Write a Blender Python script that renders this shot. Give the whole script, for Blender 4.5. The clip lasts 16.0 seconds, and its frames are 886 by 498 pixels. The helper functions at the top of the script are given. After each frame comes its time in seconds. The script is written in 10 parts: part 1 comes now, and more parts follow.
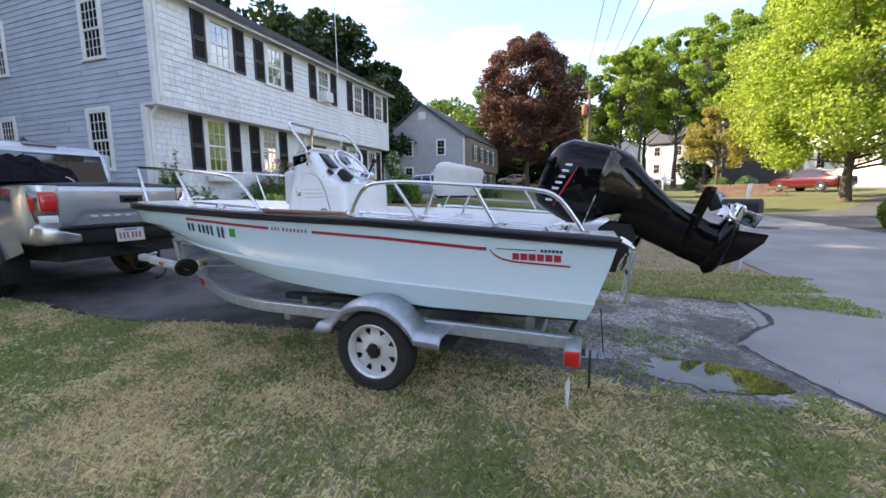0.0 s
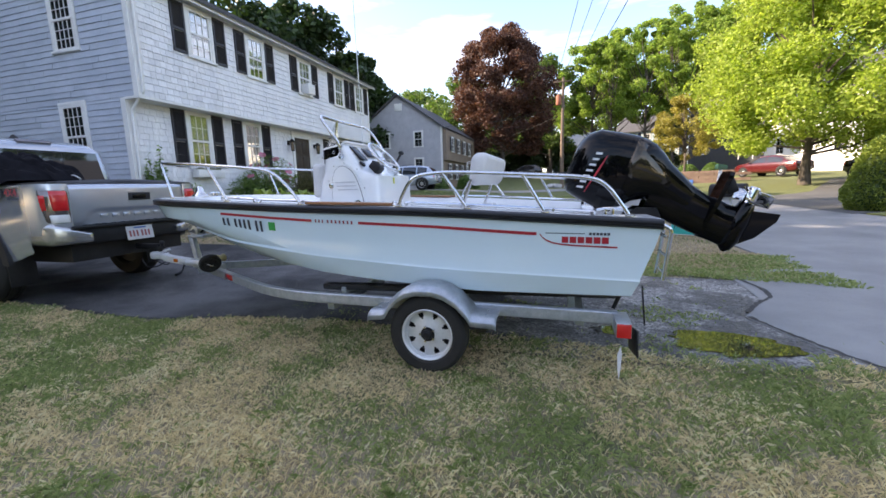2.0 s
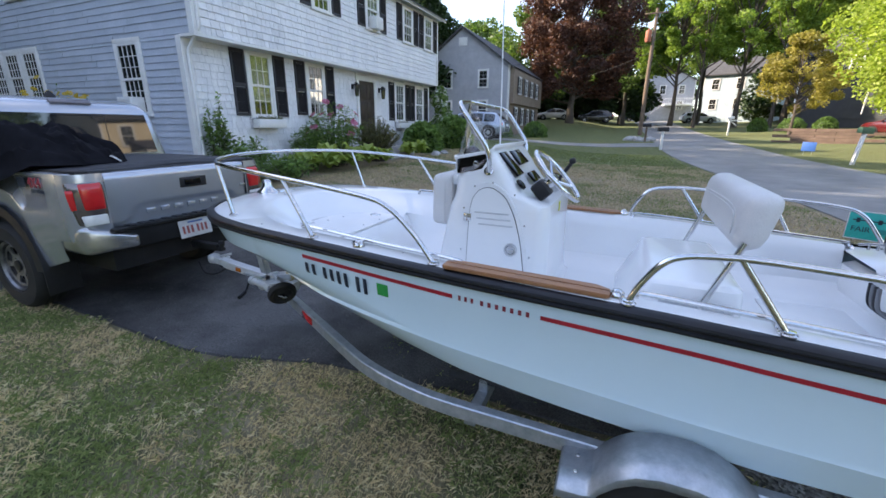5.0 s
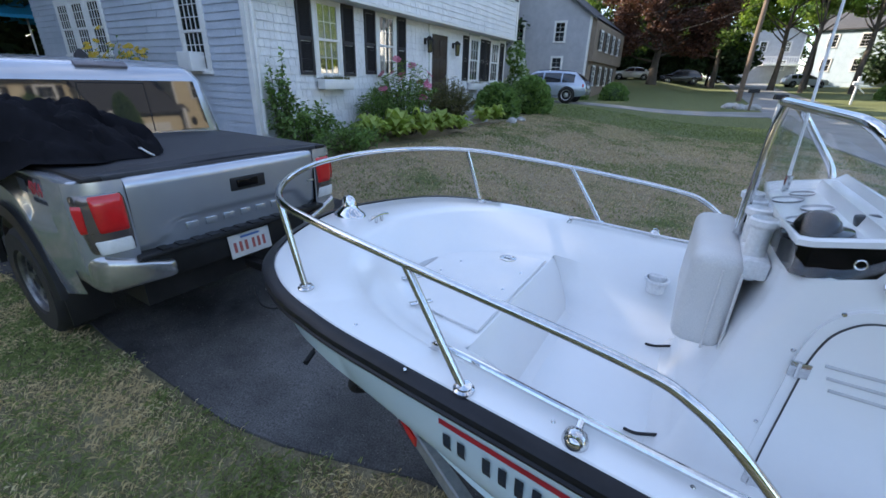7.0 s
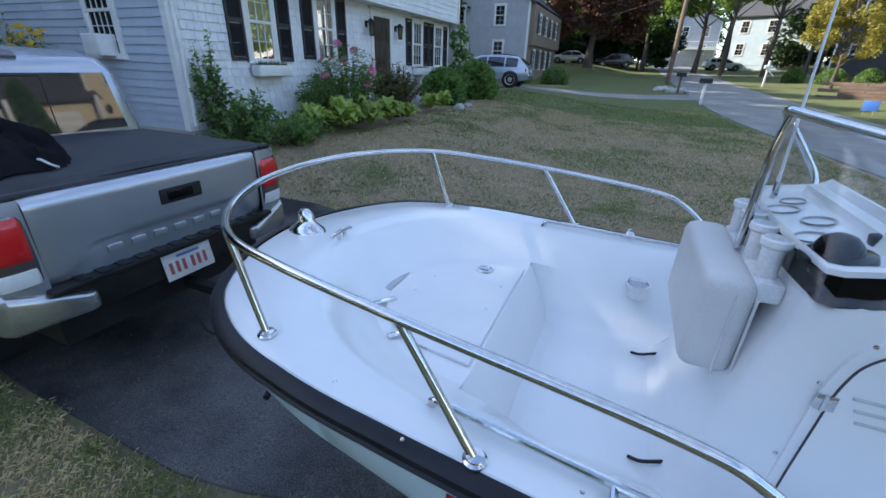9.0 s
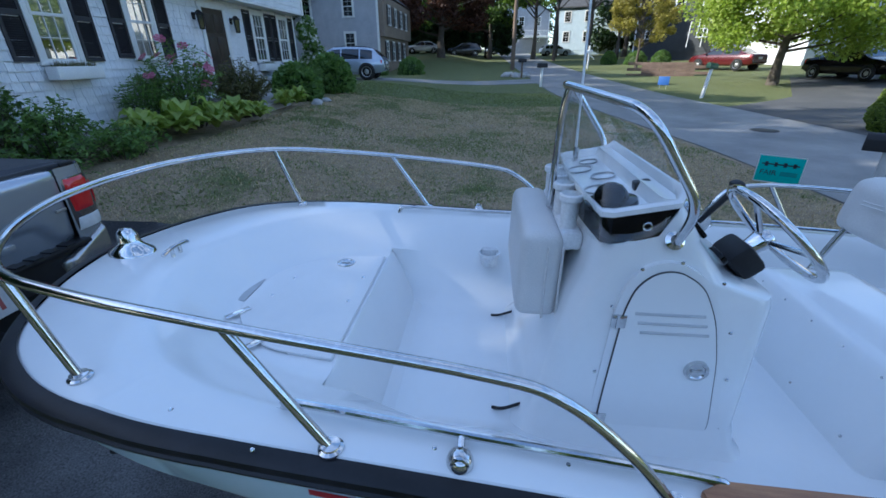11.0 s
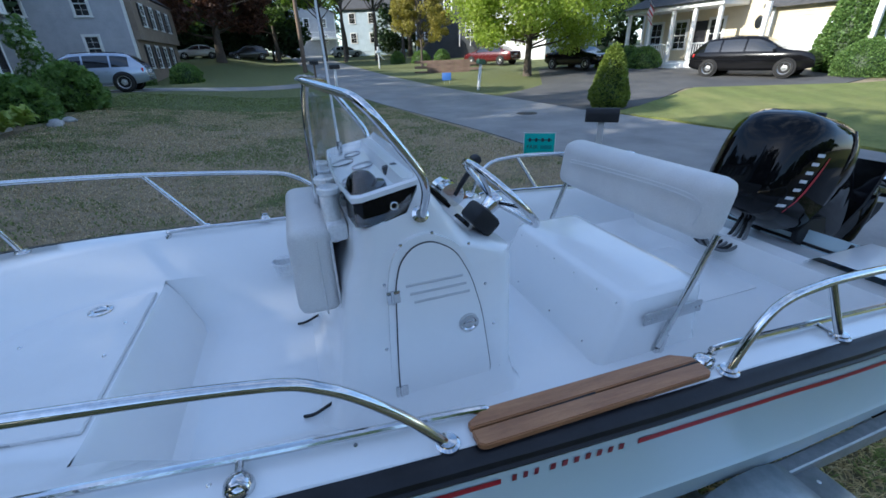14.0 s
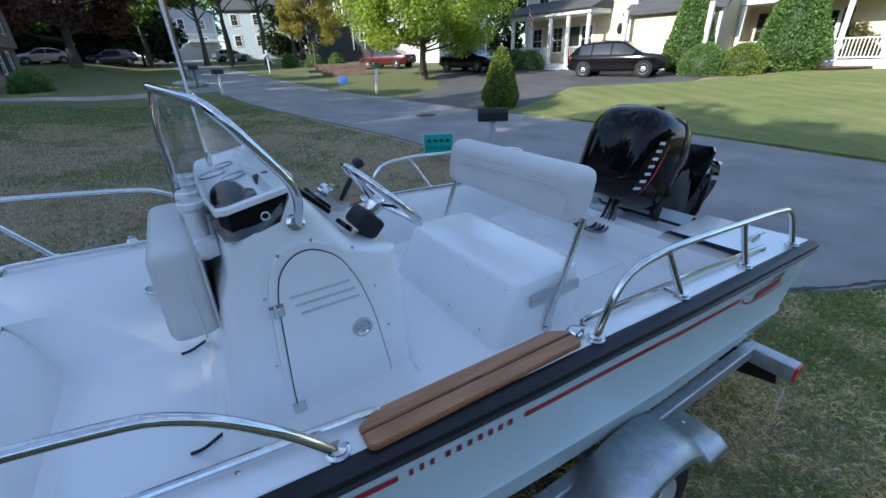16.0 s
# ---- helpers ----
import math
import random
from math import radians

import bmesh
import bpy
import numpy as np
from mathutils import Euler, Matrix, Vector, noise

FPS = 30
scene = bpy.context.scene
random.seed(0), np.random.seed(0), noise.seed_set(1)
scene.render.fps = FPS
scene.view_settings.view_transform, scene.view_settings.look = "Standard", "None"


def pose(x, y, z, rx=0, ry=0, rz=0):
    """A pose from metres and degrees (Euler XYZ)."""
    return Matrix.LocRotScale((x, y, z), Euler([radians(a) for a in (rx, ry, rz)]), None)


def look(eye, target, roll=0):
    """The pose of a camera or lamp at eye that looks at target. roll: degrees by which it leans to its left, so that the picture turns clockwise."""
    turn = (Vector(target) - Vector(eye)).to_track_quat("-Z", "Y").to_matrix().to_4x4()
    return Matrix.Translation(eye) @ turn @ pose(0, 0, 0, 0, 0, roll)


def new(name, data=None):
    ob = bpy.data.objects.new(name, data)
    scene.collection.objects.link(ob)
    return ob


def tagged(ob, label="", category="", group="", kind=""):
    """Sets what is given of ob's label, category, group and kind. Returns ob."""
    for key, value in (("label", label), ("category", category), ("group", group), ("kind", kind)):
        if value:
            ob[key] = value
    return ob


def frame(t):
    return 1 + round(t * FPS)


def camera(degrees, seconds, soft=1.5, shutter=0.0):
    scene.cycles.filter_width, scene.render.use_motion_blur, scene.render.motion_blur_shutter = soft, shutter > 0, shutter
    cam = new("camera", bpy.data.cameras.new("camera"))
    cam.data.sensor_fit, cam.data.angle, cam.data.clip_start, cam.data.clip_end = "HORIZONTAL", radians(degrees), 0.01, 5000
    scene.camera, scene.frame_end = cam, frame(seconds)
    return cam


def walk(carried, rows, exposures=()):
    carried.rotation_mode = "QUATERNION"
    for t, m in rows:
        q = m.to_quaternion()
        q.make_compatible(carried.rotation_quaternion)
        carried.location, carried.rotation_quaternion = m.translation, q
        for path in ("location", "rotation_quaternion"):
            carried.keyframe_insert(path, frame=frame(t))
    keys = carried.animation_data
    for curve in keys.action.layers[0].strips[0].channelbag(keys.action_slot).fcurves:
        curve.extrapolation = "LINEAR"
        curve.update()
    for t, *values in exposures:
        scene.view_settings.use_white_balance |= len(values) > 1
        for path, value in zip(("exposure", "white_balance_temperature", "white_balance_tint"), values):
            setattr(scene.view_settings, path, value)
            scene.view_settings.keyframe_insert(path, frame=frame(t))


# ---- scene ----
cam = camera(94.4, 16.0, soft=1.6)
PATH = [
    (0, (-0.137, 0.341, 1.268), (-0.83, 2.198, 1.007), -0.6),
    (0.5, (-0.333, 0.27, 1.282), (-0.962, 2.149, 1.006), -1.3),
    (1, (-0.466, 0.144, 1.263), (-1.065, 2.031, 0.975), -2.2),
    (1.5, (-0.525, 0.074, 1.26), (-1.112, 1.964, 0.969), -2.2),
    (2, (-0.557, 0.047, 1.263), (-1.133, 1.939, 0.961), -1.8),
    (2.5, (-0.622, 0.133, 1.339), (-1.183, 2.026, 1.013), -1.4),
    (3, (-0.735, 0.305, 1.418), (-1.275, 2.196, 1.052), -1.5),
    (3.5, (-0.877, 0.479, 1.534), (-1.385, 2.366, 1.108), -1.4),
    (4, (-1.126, 0.682, 1.586), (-1.63, 2.556, 1.104), -1.2),
    (4.5, (-1.444, 0.903, 1.67), (-2.011, 2.745, 1.136), -0.8),
    (5, (-1.759, 1.144, 1.773), (-2.526, 2.899, 1.198), 0.4),
    (5.2, (-1.896, 1.244, 1.788), (-2.729, 2.96, 1.189), 0.9),
    (7.3, (-2.989, 2.104, 1.985), (-3.93, 3.69, 1.211), 1.6),
    (7.5, (-3.056, 2.126, 2.007), (-3.981, 3.718, 1.225), 1.6),
    (8, (-3.105, 2.171, 2.005), (-3.99, 3.779, 1.211), 1.6),
    (8.2, (-3.108, 2.174, 2.004), (-3.966, 3.795, 1.205), 1.8),
    (10.3, (-2.977, 2.203, 1.992), (-3.369, 3.975, 1.153), 0.1),
    (10.5, (-2.966, 2.198, 1.992), (-3.299, 3.983, 1.154), -0.1),
    (11, (-2.931, 2.193, 1.988), (-3.119, 3.998, 1.148), -0.2),
    (11.5, (-2.883, 2.19, 1.988), (-2.942, 4.003, 1.146), -0.6),
    (12, (-2.837, 2.189, 1.983), (-2.755, 3.997, 1.133), -0.7),
    (12.5, (-2.802, 2.186, 1.975), (-2.582, 3.983, 1.125), -0.9),
    (13, (-2.784, 2.174, 1.977), (-2.441, 3.953, 1.128), -1.4),
    (13.5, (-2.761, 2.159, 1.975), (-2.299, 3.91, 1.127), -1.8),
    (14, (-2.731, 2.147, 1.967), (-2.144, 3.861, 1.119), -2.0),
    (14.5, (-2.703, 2.131, 1.964), (-2.002, 3.801, 1.116), -2.2),
    (15, (-2.686, 2.121, 1.964), (-1.883, 3.743, 1.113), -2.1),
    (15.5, (-2.667, 2.11, 1.963), (-1.774, 3.684, 1.112), -2.0),
    (16, (-2.646, 2.091, 1.963), (-1.692, 3.63, 1.114), -2.2),
]
walk(cam, [(t, look(eye, target, roll)) for t, eye, target, roll in PATH],
     exposures=[(0.0, 1.74, 6750, 19), (3.5, 1.70, 6700, 19), (5.0, 1.61, 6400, 16), (7.5, 1.46, 6000, 12), (8.5, 1.40, 5900, 11), (11.0, 0.97, 5200, 8), (12.5, 0.87, 5050, 8), (14.5, 0.90, 5450, 8), (16.0, 0.88, 5450, 8)])

# ---- world and sun ----
SUN_DIR = Vector((-0.86, -0.12, 0.45)).normalized()  # towards the low evening sun, behind the grey house
world = bpy.data.worlds.new("evening_sky")
scene.world = world
world.use_nodes = True
wn, wl = world.node_tree.nodes, world.node_tree.links
wbg = wn["Background"]
sky = wn.new("ShaderNodeTexSky")
sky.sky_type, sky.sun_disc = "NISHITA", False
sky.sun_elevation = math.asin(SUN_DIR.z)
sky.sun_rotation = math.atan2(SUN_DIR.x, SUN_DIR.y)
sky.air_density, sky.dust_density, sky.ozone_density = 1.0, 0.7, 1.2
# thin streaks of evening cloud over the clear sky
tcs, mps, cno, crp, mxs = (wn.new("ShaderNode" + k) for k in ("TexCoord", "Mapping", "TexNoise", "ValToRGB", "Mix"))
mps.inputs["Scale"].default_value = (1.3, 2.2, 7.0)
cno.inputs["Scale"].default_value, cno.inputs["Detail"].default_value, cno.inputs["Roughness"].default_value = 1.4, 6.0, 0.6
crp.color_ramp.elements[0].position, crp.color_ramp.elements[1].position = 0.46, 0.72
crp.color_ramp.elements[1].color = (0.75, 0.75, 0.75, 1)
mxs.data_type = "RGBA"
mxs.inputs[7].default_value = (5.2, 5.3, 5.6, 1)
wl.new(tcs.outputs["Generated"], mps.inputs[0])
wl.new(mps.outputs[0], cno.inputs["Vector"])
wl.new(cno.outputs[0], crp.inputs[0])
wl.new(crp.outputs[0], mxs.inputs[0])
wl.new(sky.outputs[0], mxs.inputs[6])
wl.new(mxs.outputs[2], wbg.inputs[0])
wbg.inputs[1].default_value = 0.15
sun = new("sun", bpy.data.lights.new("sun", "SUN"))
sun.data.energy, sun.data.angle, sun.data.color = 4.7, radians(0.53), (1.0, 0.86, 0.66)
sun.matrix_world = look(SUN_DIR * 60, (0, 0, 0))

# ---- materials ----
MATS = {}


def principled(name, rough=0.6, metal=0.0, colour=(0.5, 0.5, 0.5)):
    m = bpy.data.materials.new(name)
    m.use_nodes = True
    nt = m.node_tree
    b = nt.nodes["Principled BSDF"]
    b.inputs["Base Color"].default_value = (*colour, 1)
    b.inputs["Roughness"].default_value = rough
    b.inputs["Metallic"].default_value = metal
    return m, nt, b


def noise_node(nt, scale, detail=4.0, rough=0.55, stretch=None, kind="Object"):
    tc = nt.nodes.new("ShaderNodeTexCoord")
    n = nt.nodes.new("ShaderNodeTexNoise")
    n.inputs["Scale"].default_value = scale
    n.inputs["Detail"].default_value = detail
    n.inputs["Roughness"].default_value = rough
    if stretch:
        mp = nt.nodes.new("ShaderNodeMapping")
        mp.inputs["Scale"].default_value = stretch
        nt.links.new(tc.outputs[kind], mp.inputs[0])
        nt.links.new(mp.outputs[0], n.inputs["Vector"])
    else:
        nt.links.new(tc.outputs[kind], n.inputs["Vector"])
    return n


def ramp(nt, source, stops):
    r = nt.nodes.new("ShaderNodeValToRGB")
    while len(r.color_ramp.elements) < len(stops):
        r.color_ramp.elements.new(0.5)
    for e, (pos, c) in zip(r.color_ramp.elements, stops):
        e.position, e.color = pos, (*c, 1)
    nt.links.new(source, r.inputs[0])
    return r


def mixed(nt, a, b, fac, mode="MIX"):
    m = nt.nodes.new("ShaderNodeMix")
    m.data_type, m.blend_type = "RGBA", mode
    for sock, v in ((m.inputs[6], a), (m.inputs[7], b), (m.inputs[0], fac)):
        if isinstance(v, (int, float)):
            sock.default_value = v
        elif isinstance(v, tuple):
            sock.default_value = (*v, 1)
        else:
            nt.links.new(v, sock)
    return m.outputs[2]


def bumped(nt, b, height, strength, dist=0.01):
    n = nt.nodes.new("ShaderNodeBump")
    n.inputs["Strength"].default_value = strength
    n.inputs["Distance"].default_value = dist
    nt.links.new(height, n.inputs["Height"])
    nt.links.new(n.outputs[0], b.inputs["Normal"])


def surface(name, dark, light, scale=8.0, rough=0.6, metal=0.0, fine=90.0, bump=0.15, kind="Object",
            stretch=None, rand=0.0, coat=0.0, spread=(0.3, 0.7), dist=0.004, grainy=0.16, spec=0.5):
    """A mottled surface: two tones at a broad scale, grain at a fine one, relief from both."""
    m, nt, b = principled(name, rough, metal)
    b.inputs["Specular IOR Level"].default_value = spec
    big = noise_node(nt, scale, 5, 0.6, stretch, kind)
    small = noise_node(nt, fine, 3, 0.6, stretch, kind)
    col = ramp(nt, big.outputs[0], ((spread[0], dark), (spread[1], light))).outputs[0]
    grain = ramp(nt, small.outputs[0], ((0.25, (1 - grainy,) * 3), (0.75, (1 + grainy * 0.5,) * 3))).outputs[0]
    col = mixed(nt, col, grain, 1.0, "MULTIPLY")
    if rand:
        oi = nt.nodes.new("ShaderNodeObjectInfo")
        tone = ramp(nt, oi.outputs["Random"], ((0.0, (1 - rand,) * 3), (1.0, (1 + rand,) * 3))).outputs[0]
        col = mixed(nt, col, tone, 1.0, "MULTIPLY")
    nt.links.new(col, b.inputs["Base Color"])
    rr = nt.nodes.new("ShaderNodeMapRange")
    rr.inputs[3].default_value, rr.inputs[4].default_value = max(0.02, rough * 0.8), min(1, rough * 1.2)
    nt.links.new(big.outputs[0], rr.inputs[0])
    nt.links.new(rr.outputs[0], b.inputs["Roughness"])
    if coat:
        b.inputs["Coat Weight"].default_value = coat
        b.inputs["Coat Roughness"].default_value = 0.05
    if bump:
        bumped(nt, b, small.outputs[0], bump, dist)
    return m


def plain(name, colour, rough=0.5, metal=0.0, coat=0.0):
    """Small parts: one colour with faint grime."""
    d = tuple(c * 0.82 for c in colour)
    return surface(name, d, colour, 14.0, rough, metal, 160.0, 0.02, coat=coat, grainy=0.05)


GEL = surface("white_gelcoat", (0.75, 0.76, 0.76), (0.80, 0.805, 0.80), 1.5, 0.2, 0, 40, 0.0, coat=0.35, grainy=0.008)
HULL = surface("pale_blue_gelcoat", (0.555, 0.69, 0.75), (0.585, 0.72, 0.775), 1.2, 0.2, 0, 30, 0.0, coat=0.5, grainy=0.008)
NONSKID = surface("nonskid_gelcoat", (0.73, 0.735, 0.73), (0.80, 0.80, 0.79), 3.0, 0.42, 0, 420, 0.2, grainy=0.04)
RUBBER = surface("black_rub_rail", (0.006, 0.0065, 0.008), (0.016, 0.017, 0.022), 6, 0.38, 0, 120, 0.1, spec=0.35)
TYRE = surface("tyre_rubber", (0.008, 0.008, 0.009), (0.022, 0.021, 0.02), 9, 0.75, 0, 150, 0.2)
STEEL = surface("polished_stainless", (0.62, 0.62, 0.62), (0.72, 0.72, 0.72), 4, 0.09, 1.0, 80, 0.02)
ALU = surface("dull_aluminium", (0.50, 0.51, 0.52), (0.62, 0.63, 0.64), 5, 0.38, 1.0, 120, 0.06)
GALV = surface("galvanised_steel", (0.34, 0.38, 0.42), (0.50, 0.535, 0.575), 22, 0.38, 0.6, 90, 0.04, grainy=0.08)
GREYHOSE = plain("grey_cable_sheath", (0.16, 0.165, 0.17), 0.4)
BRIGHTGALV = surface("bright_galvanised_steel", (0.60, 0.62, 0.64), (0.70, 0.72, 0.73), 20, 0.38, 0.35, 90, 0.03, grainy=0.06)
BLACKGLOSS = surface("black_engine_paint", (0.0025, 0.0025, 0.003), (0.0045, 0.0045, 0.0055), 3, 0.05, 0, 60, 0.0, grainy=0.03, spec=0.22)
BLACKMATT = surface("black_plastic", (0.010, 0.010, 0.011), (0.022, 0.022, 0.024), 6, 0.5, 0, 120, 0.1, spec=0.3)
# bronze tint stands in for sunlit ground reflected in the engine's side
SMOKE = surface("bronze_reflection_panel", (0.06, 0.051, 0.04), (0.10, 0.085, 0.066), 2, 0.10, 0.75, 60, 0.0, grainy=0.03, spec=0.35)
RED = plain("red_decal", (0.42, 0.018, 0.035), 0.35)
NAVY = plain("dark_lettering", (0.02, 0.03, 0.05), 0.45)
GREEN_DECAL = plain("green_decal", (0.03, 0.34, 0.07), 0.4)
REDLENS = plain("red_lens", (0.60, 0.018, 0.02), 0.12, coat=0.5)
CLEARLENS = plain("clear_lens", (0.75, 0.75, 0.74), 0.12, coat=0.5)
VINYL = surface("pale_grey_vinyl", (0.60, 0.59, 0.575), (0.67, 0.66, 0.64), 5, 0.45, 0, 300, 0.12)
WHITEPLASTIC = surface("white_plastic", (0.72, 0.73, 0.74), (0.79, 0.80, 0.80), 6, 0.35, 0, 100, 0.03)
WHITEPAINT = surface("white_trim_paint", (0.70, 0.70, 0.69), (0.80, 0.80, 0.78), 3, 0.5, 0, 60, 0.08)
SHUTTER = surface("black_shutter_paint", (0.018, 0.018, 0.022), (0.035, 0.034, 0.042), 3, 0.55, 0, 60, 0.08)
TEAK = surface("oiled_teak", (0.24, 0.105, 0.045), (0.40, 0.20, 0.09), 6, 0.42, 0, 60, 0.2, stretch=(1.0, 9.0, 9.0))
SIDING = surface("grey_blue_shingle", (0.67, 0.68, 0.71), (0.80, 0.805, 0.815), 2.2, 0.8, 0, 45, 0.4, rand=0.09, stretch=(1, 1, 0.35))
SIDING2 = surface("blue_grey_clapboard", (0.395, 0.44, 0.515), (0.48, 0.525, 0.60), 2.0, 0.75, 0, 45, 0.3, rand=0.05)
ROOF = surface("asphalt_roof_shingle", (0.05, 0.05, 0.055), (0.10, 0.10, 0.105), 5, 0.9, 0, 90, 0.5)
ASPHALT = surface("worn_asphalt", (0.18, 0.178, 0.176), (0.31, 0.303, 0.29), 0.9, 0.85, 0, 130, 0.6, dist=0.006)
DRIVE = surface("dark_damp_asphalt", (0.035, 0.035, 0.039), (0.21, 0.205, 0.205), 0.9, 0.75, 0, 110, 1.0, dist=0.012, grainy=0.75, spec=0.3, spread=(0.36, 0.64))
BARK = surface("tree_bark", (0.05, 0.04, 0.032), (0.13, 0.105, 0.08), 5, 0.95, 0, 30, 0.8, stretch=(3, 3, 0.6), dist=0.02)
POLEWOOD = surface("weathered_pole_wood", (0.12, 0.085, 0.06), (0.21, 0.155, 0.11), 3, 0.9, 0, 30, 0.4, stretch=(4, 4, 0.3))
STONE = surface("pale_rock", (0.25, 0.25, 0.25), (0.5, 0.5, 0.49), 5, 0.9, 0, 40, 0.5)
CONCRETE = surface("concrete", (0.3, 0.29, 0.28), (0.42, 0.41, 0.39), 2, 0.9, 0, 60, 0.3)
PAPER = plain("dull_white", (0.7, 0.7, 0.7), 0.6)
MULCH = surface("red_bark_mulch", (0.09, 0.035, 0.02), (0.19, 0.08, 0.045), 12, 0.95, 0, 70, 0.9)


def glassy(name, tint=(0.9, 0.95, 0.95), rough=0.02, gloss=0.6, floor=0.035):
    """Thin clear sheet: mostly see-through, with gloss that grows at grazing angles."""
    m, nt, b = principled(name, rough, 0, tint)
    nt.nodes.remove(b)
    out = nt.nodes["Material Output"]
    tr, gl, mx = nt.nodes.new("ShaderNodeBsdfTransparent"), nt.nodes.new("ShaderNodeBsdfGlossy"), nt.nodes.new("ShaderNodeMixShader")
    lw, pw, ml = nt.nodes.new("ShaderNodeLayerWeight"), nt.nodes.new("ShaderNodeMath"), nt.nodes.new("ShaderNodeMath")
    pw.operation, ml.operation = "POWER", "MULTIPLY_ADD"
    pw.inputs[1].default_value = 4.0
    ml.inputs[1].default_value, ml.inputs[2].default_value = gloss, floor
    nt.links.new(lw.outputs["Facing"], pw.inputs[0])
    nt.links.new(pw.outputs[0], ml.inputs[0])
    tr.inputs[0].default_value = (*tint, 1)
    gl.inputs["Roughness"].default_value = rough
    nt.links.new(ml.outputs[0], mx.inputs[0])
    nt.links.new(tr.outputs[0], mx.inputs[1])
    nt.links.new(gl.outputs[0], mx.inputs[2])
    nt.links.new(mx.outputs[0], out.inputs[0])
    return m


ACRYLIC = glassy("clear_acrylic", (0.975, 0.98, 0.98), rough=0.03, gloss=0.3)


def window_glass():
    m, nt, b = principled("dark_window_glass", 0.03, 0, (0.02, 0.022, 0.025))
    b.inputs["Specular IOR Level"].default_value = 0.9
    n = noise_node(nt, 0.9, 2)
    bumped(nt, b, n.outputs[0], 0.05, 0.02)
    return m


GLASS = window_glass()
CLEARPANE = glassy("clear_window_pane", (0.80, 0.82, 0.82), rough=0.01, gloss=0.6, floor=0.28)
CURTAIN = surface("white_curtain", (0.60, 0.60, 0.585), (0.74, 0.74, 0.72), 7, 0.9, 0, 120, 0.1, stretch=(3, 3, 0.3))


def car_paint(name, colour, flake=0.4):
    m, nt, b = principled(name, 0.26 if flake else 0.08, flake, colour)
    n = noise_node(nt, 3.0, 4)
    c = ramp(nt, n.outputs[0], ((0.3, tuple(v * 0.88 for v in colour)), (0.7, colour))).outputs[0]
    nt.links.new(c, b.inputs["Base Color"])
    b.inputs["Coat Weight"].default_value = 0.8 if flake else 0.0
    b.inputs["Specular IOR Level"].default_value = 0.5 if flake else 0.3
    b.inputs["Coat Roughness"].default_value = 0.04
    return m


TRUCKPAINT = car_paint("grey_silver_truck_paint", (0.47, 0.50, 0.555), 0.66)


def leaf_mat(name, dark, light, trans=0.35):
    m, nt, b = principled(name, 0.55, 0, dark)
    geo = nt.nodes.new("ShaderNodeNewGeometry")
    c = ramp(nt, geo.outputs["Random Per Island"], ((0.0, dark), (1.0, light))).outputs[0]
    nt.links.new(c, b.inputs["Base Color"])
    tl, mx = nt.nodes.new("ShaderNodeBsdfTranslucent"), nt.nodes.new("ShaderNodeMixShader")
    bright = mixed(nt, c, (1.25, 1.3, 0.8), 1.0, "MULTIPLY")
    nt.links.new(bright, tl.inputs[0])
    mx.inputs[0].default_value = trans
    nt.links.new(b.outputs[0], mx.inputs[1])
    nt.links.new(tl.outputs[0], mx.inputs[2])
    nt.links.new(mx.outputs[0], nt.nodes["Material Output"].inputs[0])
    return m


LEAF_MAPLE = leaf_mat("sunlit_maple_leaf", (0.20, 0.28, 0.03), (0.42, 0.50, 0.09), 0.55)
LEAF_GREEN = leaf_mat("green_tree_leaf", (0.05, 0.10, 0.018), (0.14, 0.21, 0.045), 0.45)
LEAF_LIME = leaf_mat("lime_leaf", (0.10, 0.15, 0.02), (0.26, 0.32, 0.06), 0.35)
LEAF_STREET = leaf_mat("street_tree_leaf", (0.10, 0.18, 0.03), (0.32, 0.42, 0.085), 0.6)
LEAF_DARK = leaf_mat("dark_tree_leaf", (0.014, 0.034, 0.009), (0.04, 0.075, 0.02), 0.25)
LEAF_PURPLE = leaf_mat("purple_maple_leaf", (0.035, 0.015, 0.013), (0.14, 0.062, 0.042), 0.35)
LEAF_YELLOW = leaf_mat("yellowing_leaf", (0.20, 0.18, 0.03), (0.38, 0.33, 0.08), 0.5)
LEAF_BUSH = leaf_mat("garden_leaf", (0.075, 0.14, 0.035), (0.22, 0.34, 0.10), 0.45)
LEAF_HOSTA = leaf_mat("hosta_leaf", (0.25, 0.33, 0.08), (0.52, 0.60, 0.19), 0.5)
LEAF_BRONZE = leaf_mat("bronze_shrub_leaf", (0.07, 0.078, 0.03), (0.18, 0.17, 0.07), 0.3)
PETAL_PINK = leaf_mat("pink_petal", (0.45, 0.10, 0.20), (0.60, 0.20, 0.33), 0.4)
PETAL_YELLOW = leaf_mat("yellow_petal", (0.55, 0.36, 0.02), (0.65, 0.45, 0.05), 0.4)
PETAL_WHITE = leaf_mat("white_petal", (0.55, 0.55, 0.55), (0.75, 0.75, 0.75), 0.4)
GRASS_GREEN = leaf_mat("green_grass_blade", (0.16, 0.215, 0.07), (0.38, 0.42, 0.19), 0.4)
GRASS_DRY = leaf_mat("dry_grass_blade", (0.48, 0.385, 0.25), (0.86, 0.72, 0.50), 0.4)
GRASS_PALE = leaf_mat("pale_dead_grass_blade", (0.62, 0.53, 0.37), (0.88, 0.79, 0.60), 0.4)
TURF_GREEN = leaf_mat("short_green_turf", (0.115, 0.15, 0.05), (0.245, 0.28, 0.10), 0.3)
TURF_BROWN = leaf_mat("short_brown_turf", (0.34, 0.26, 0.165), (0.60, 0.48, 0.32), 0.3)


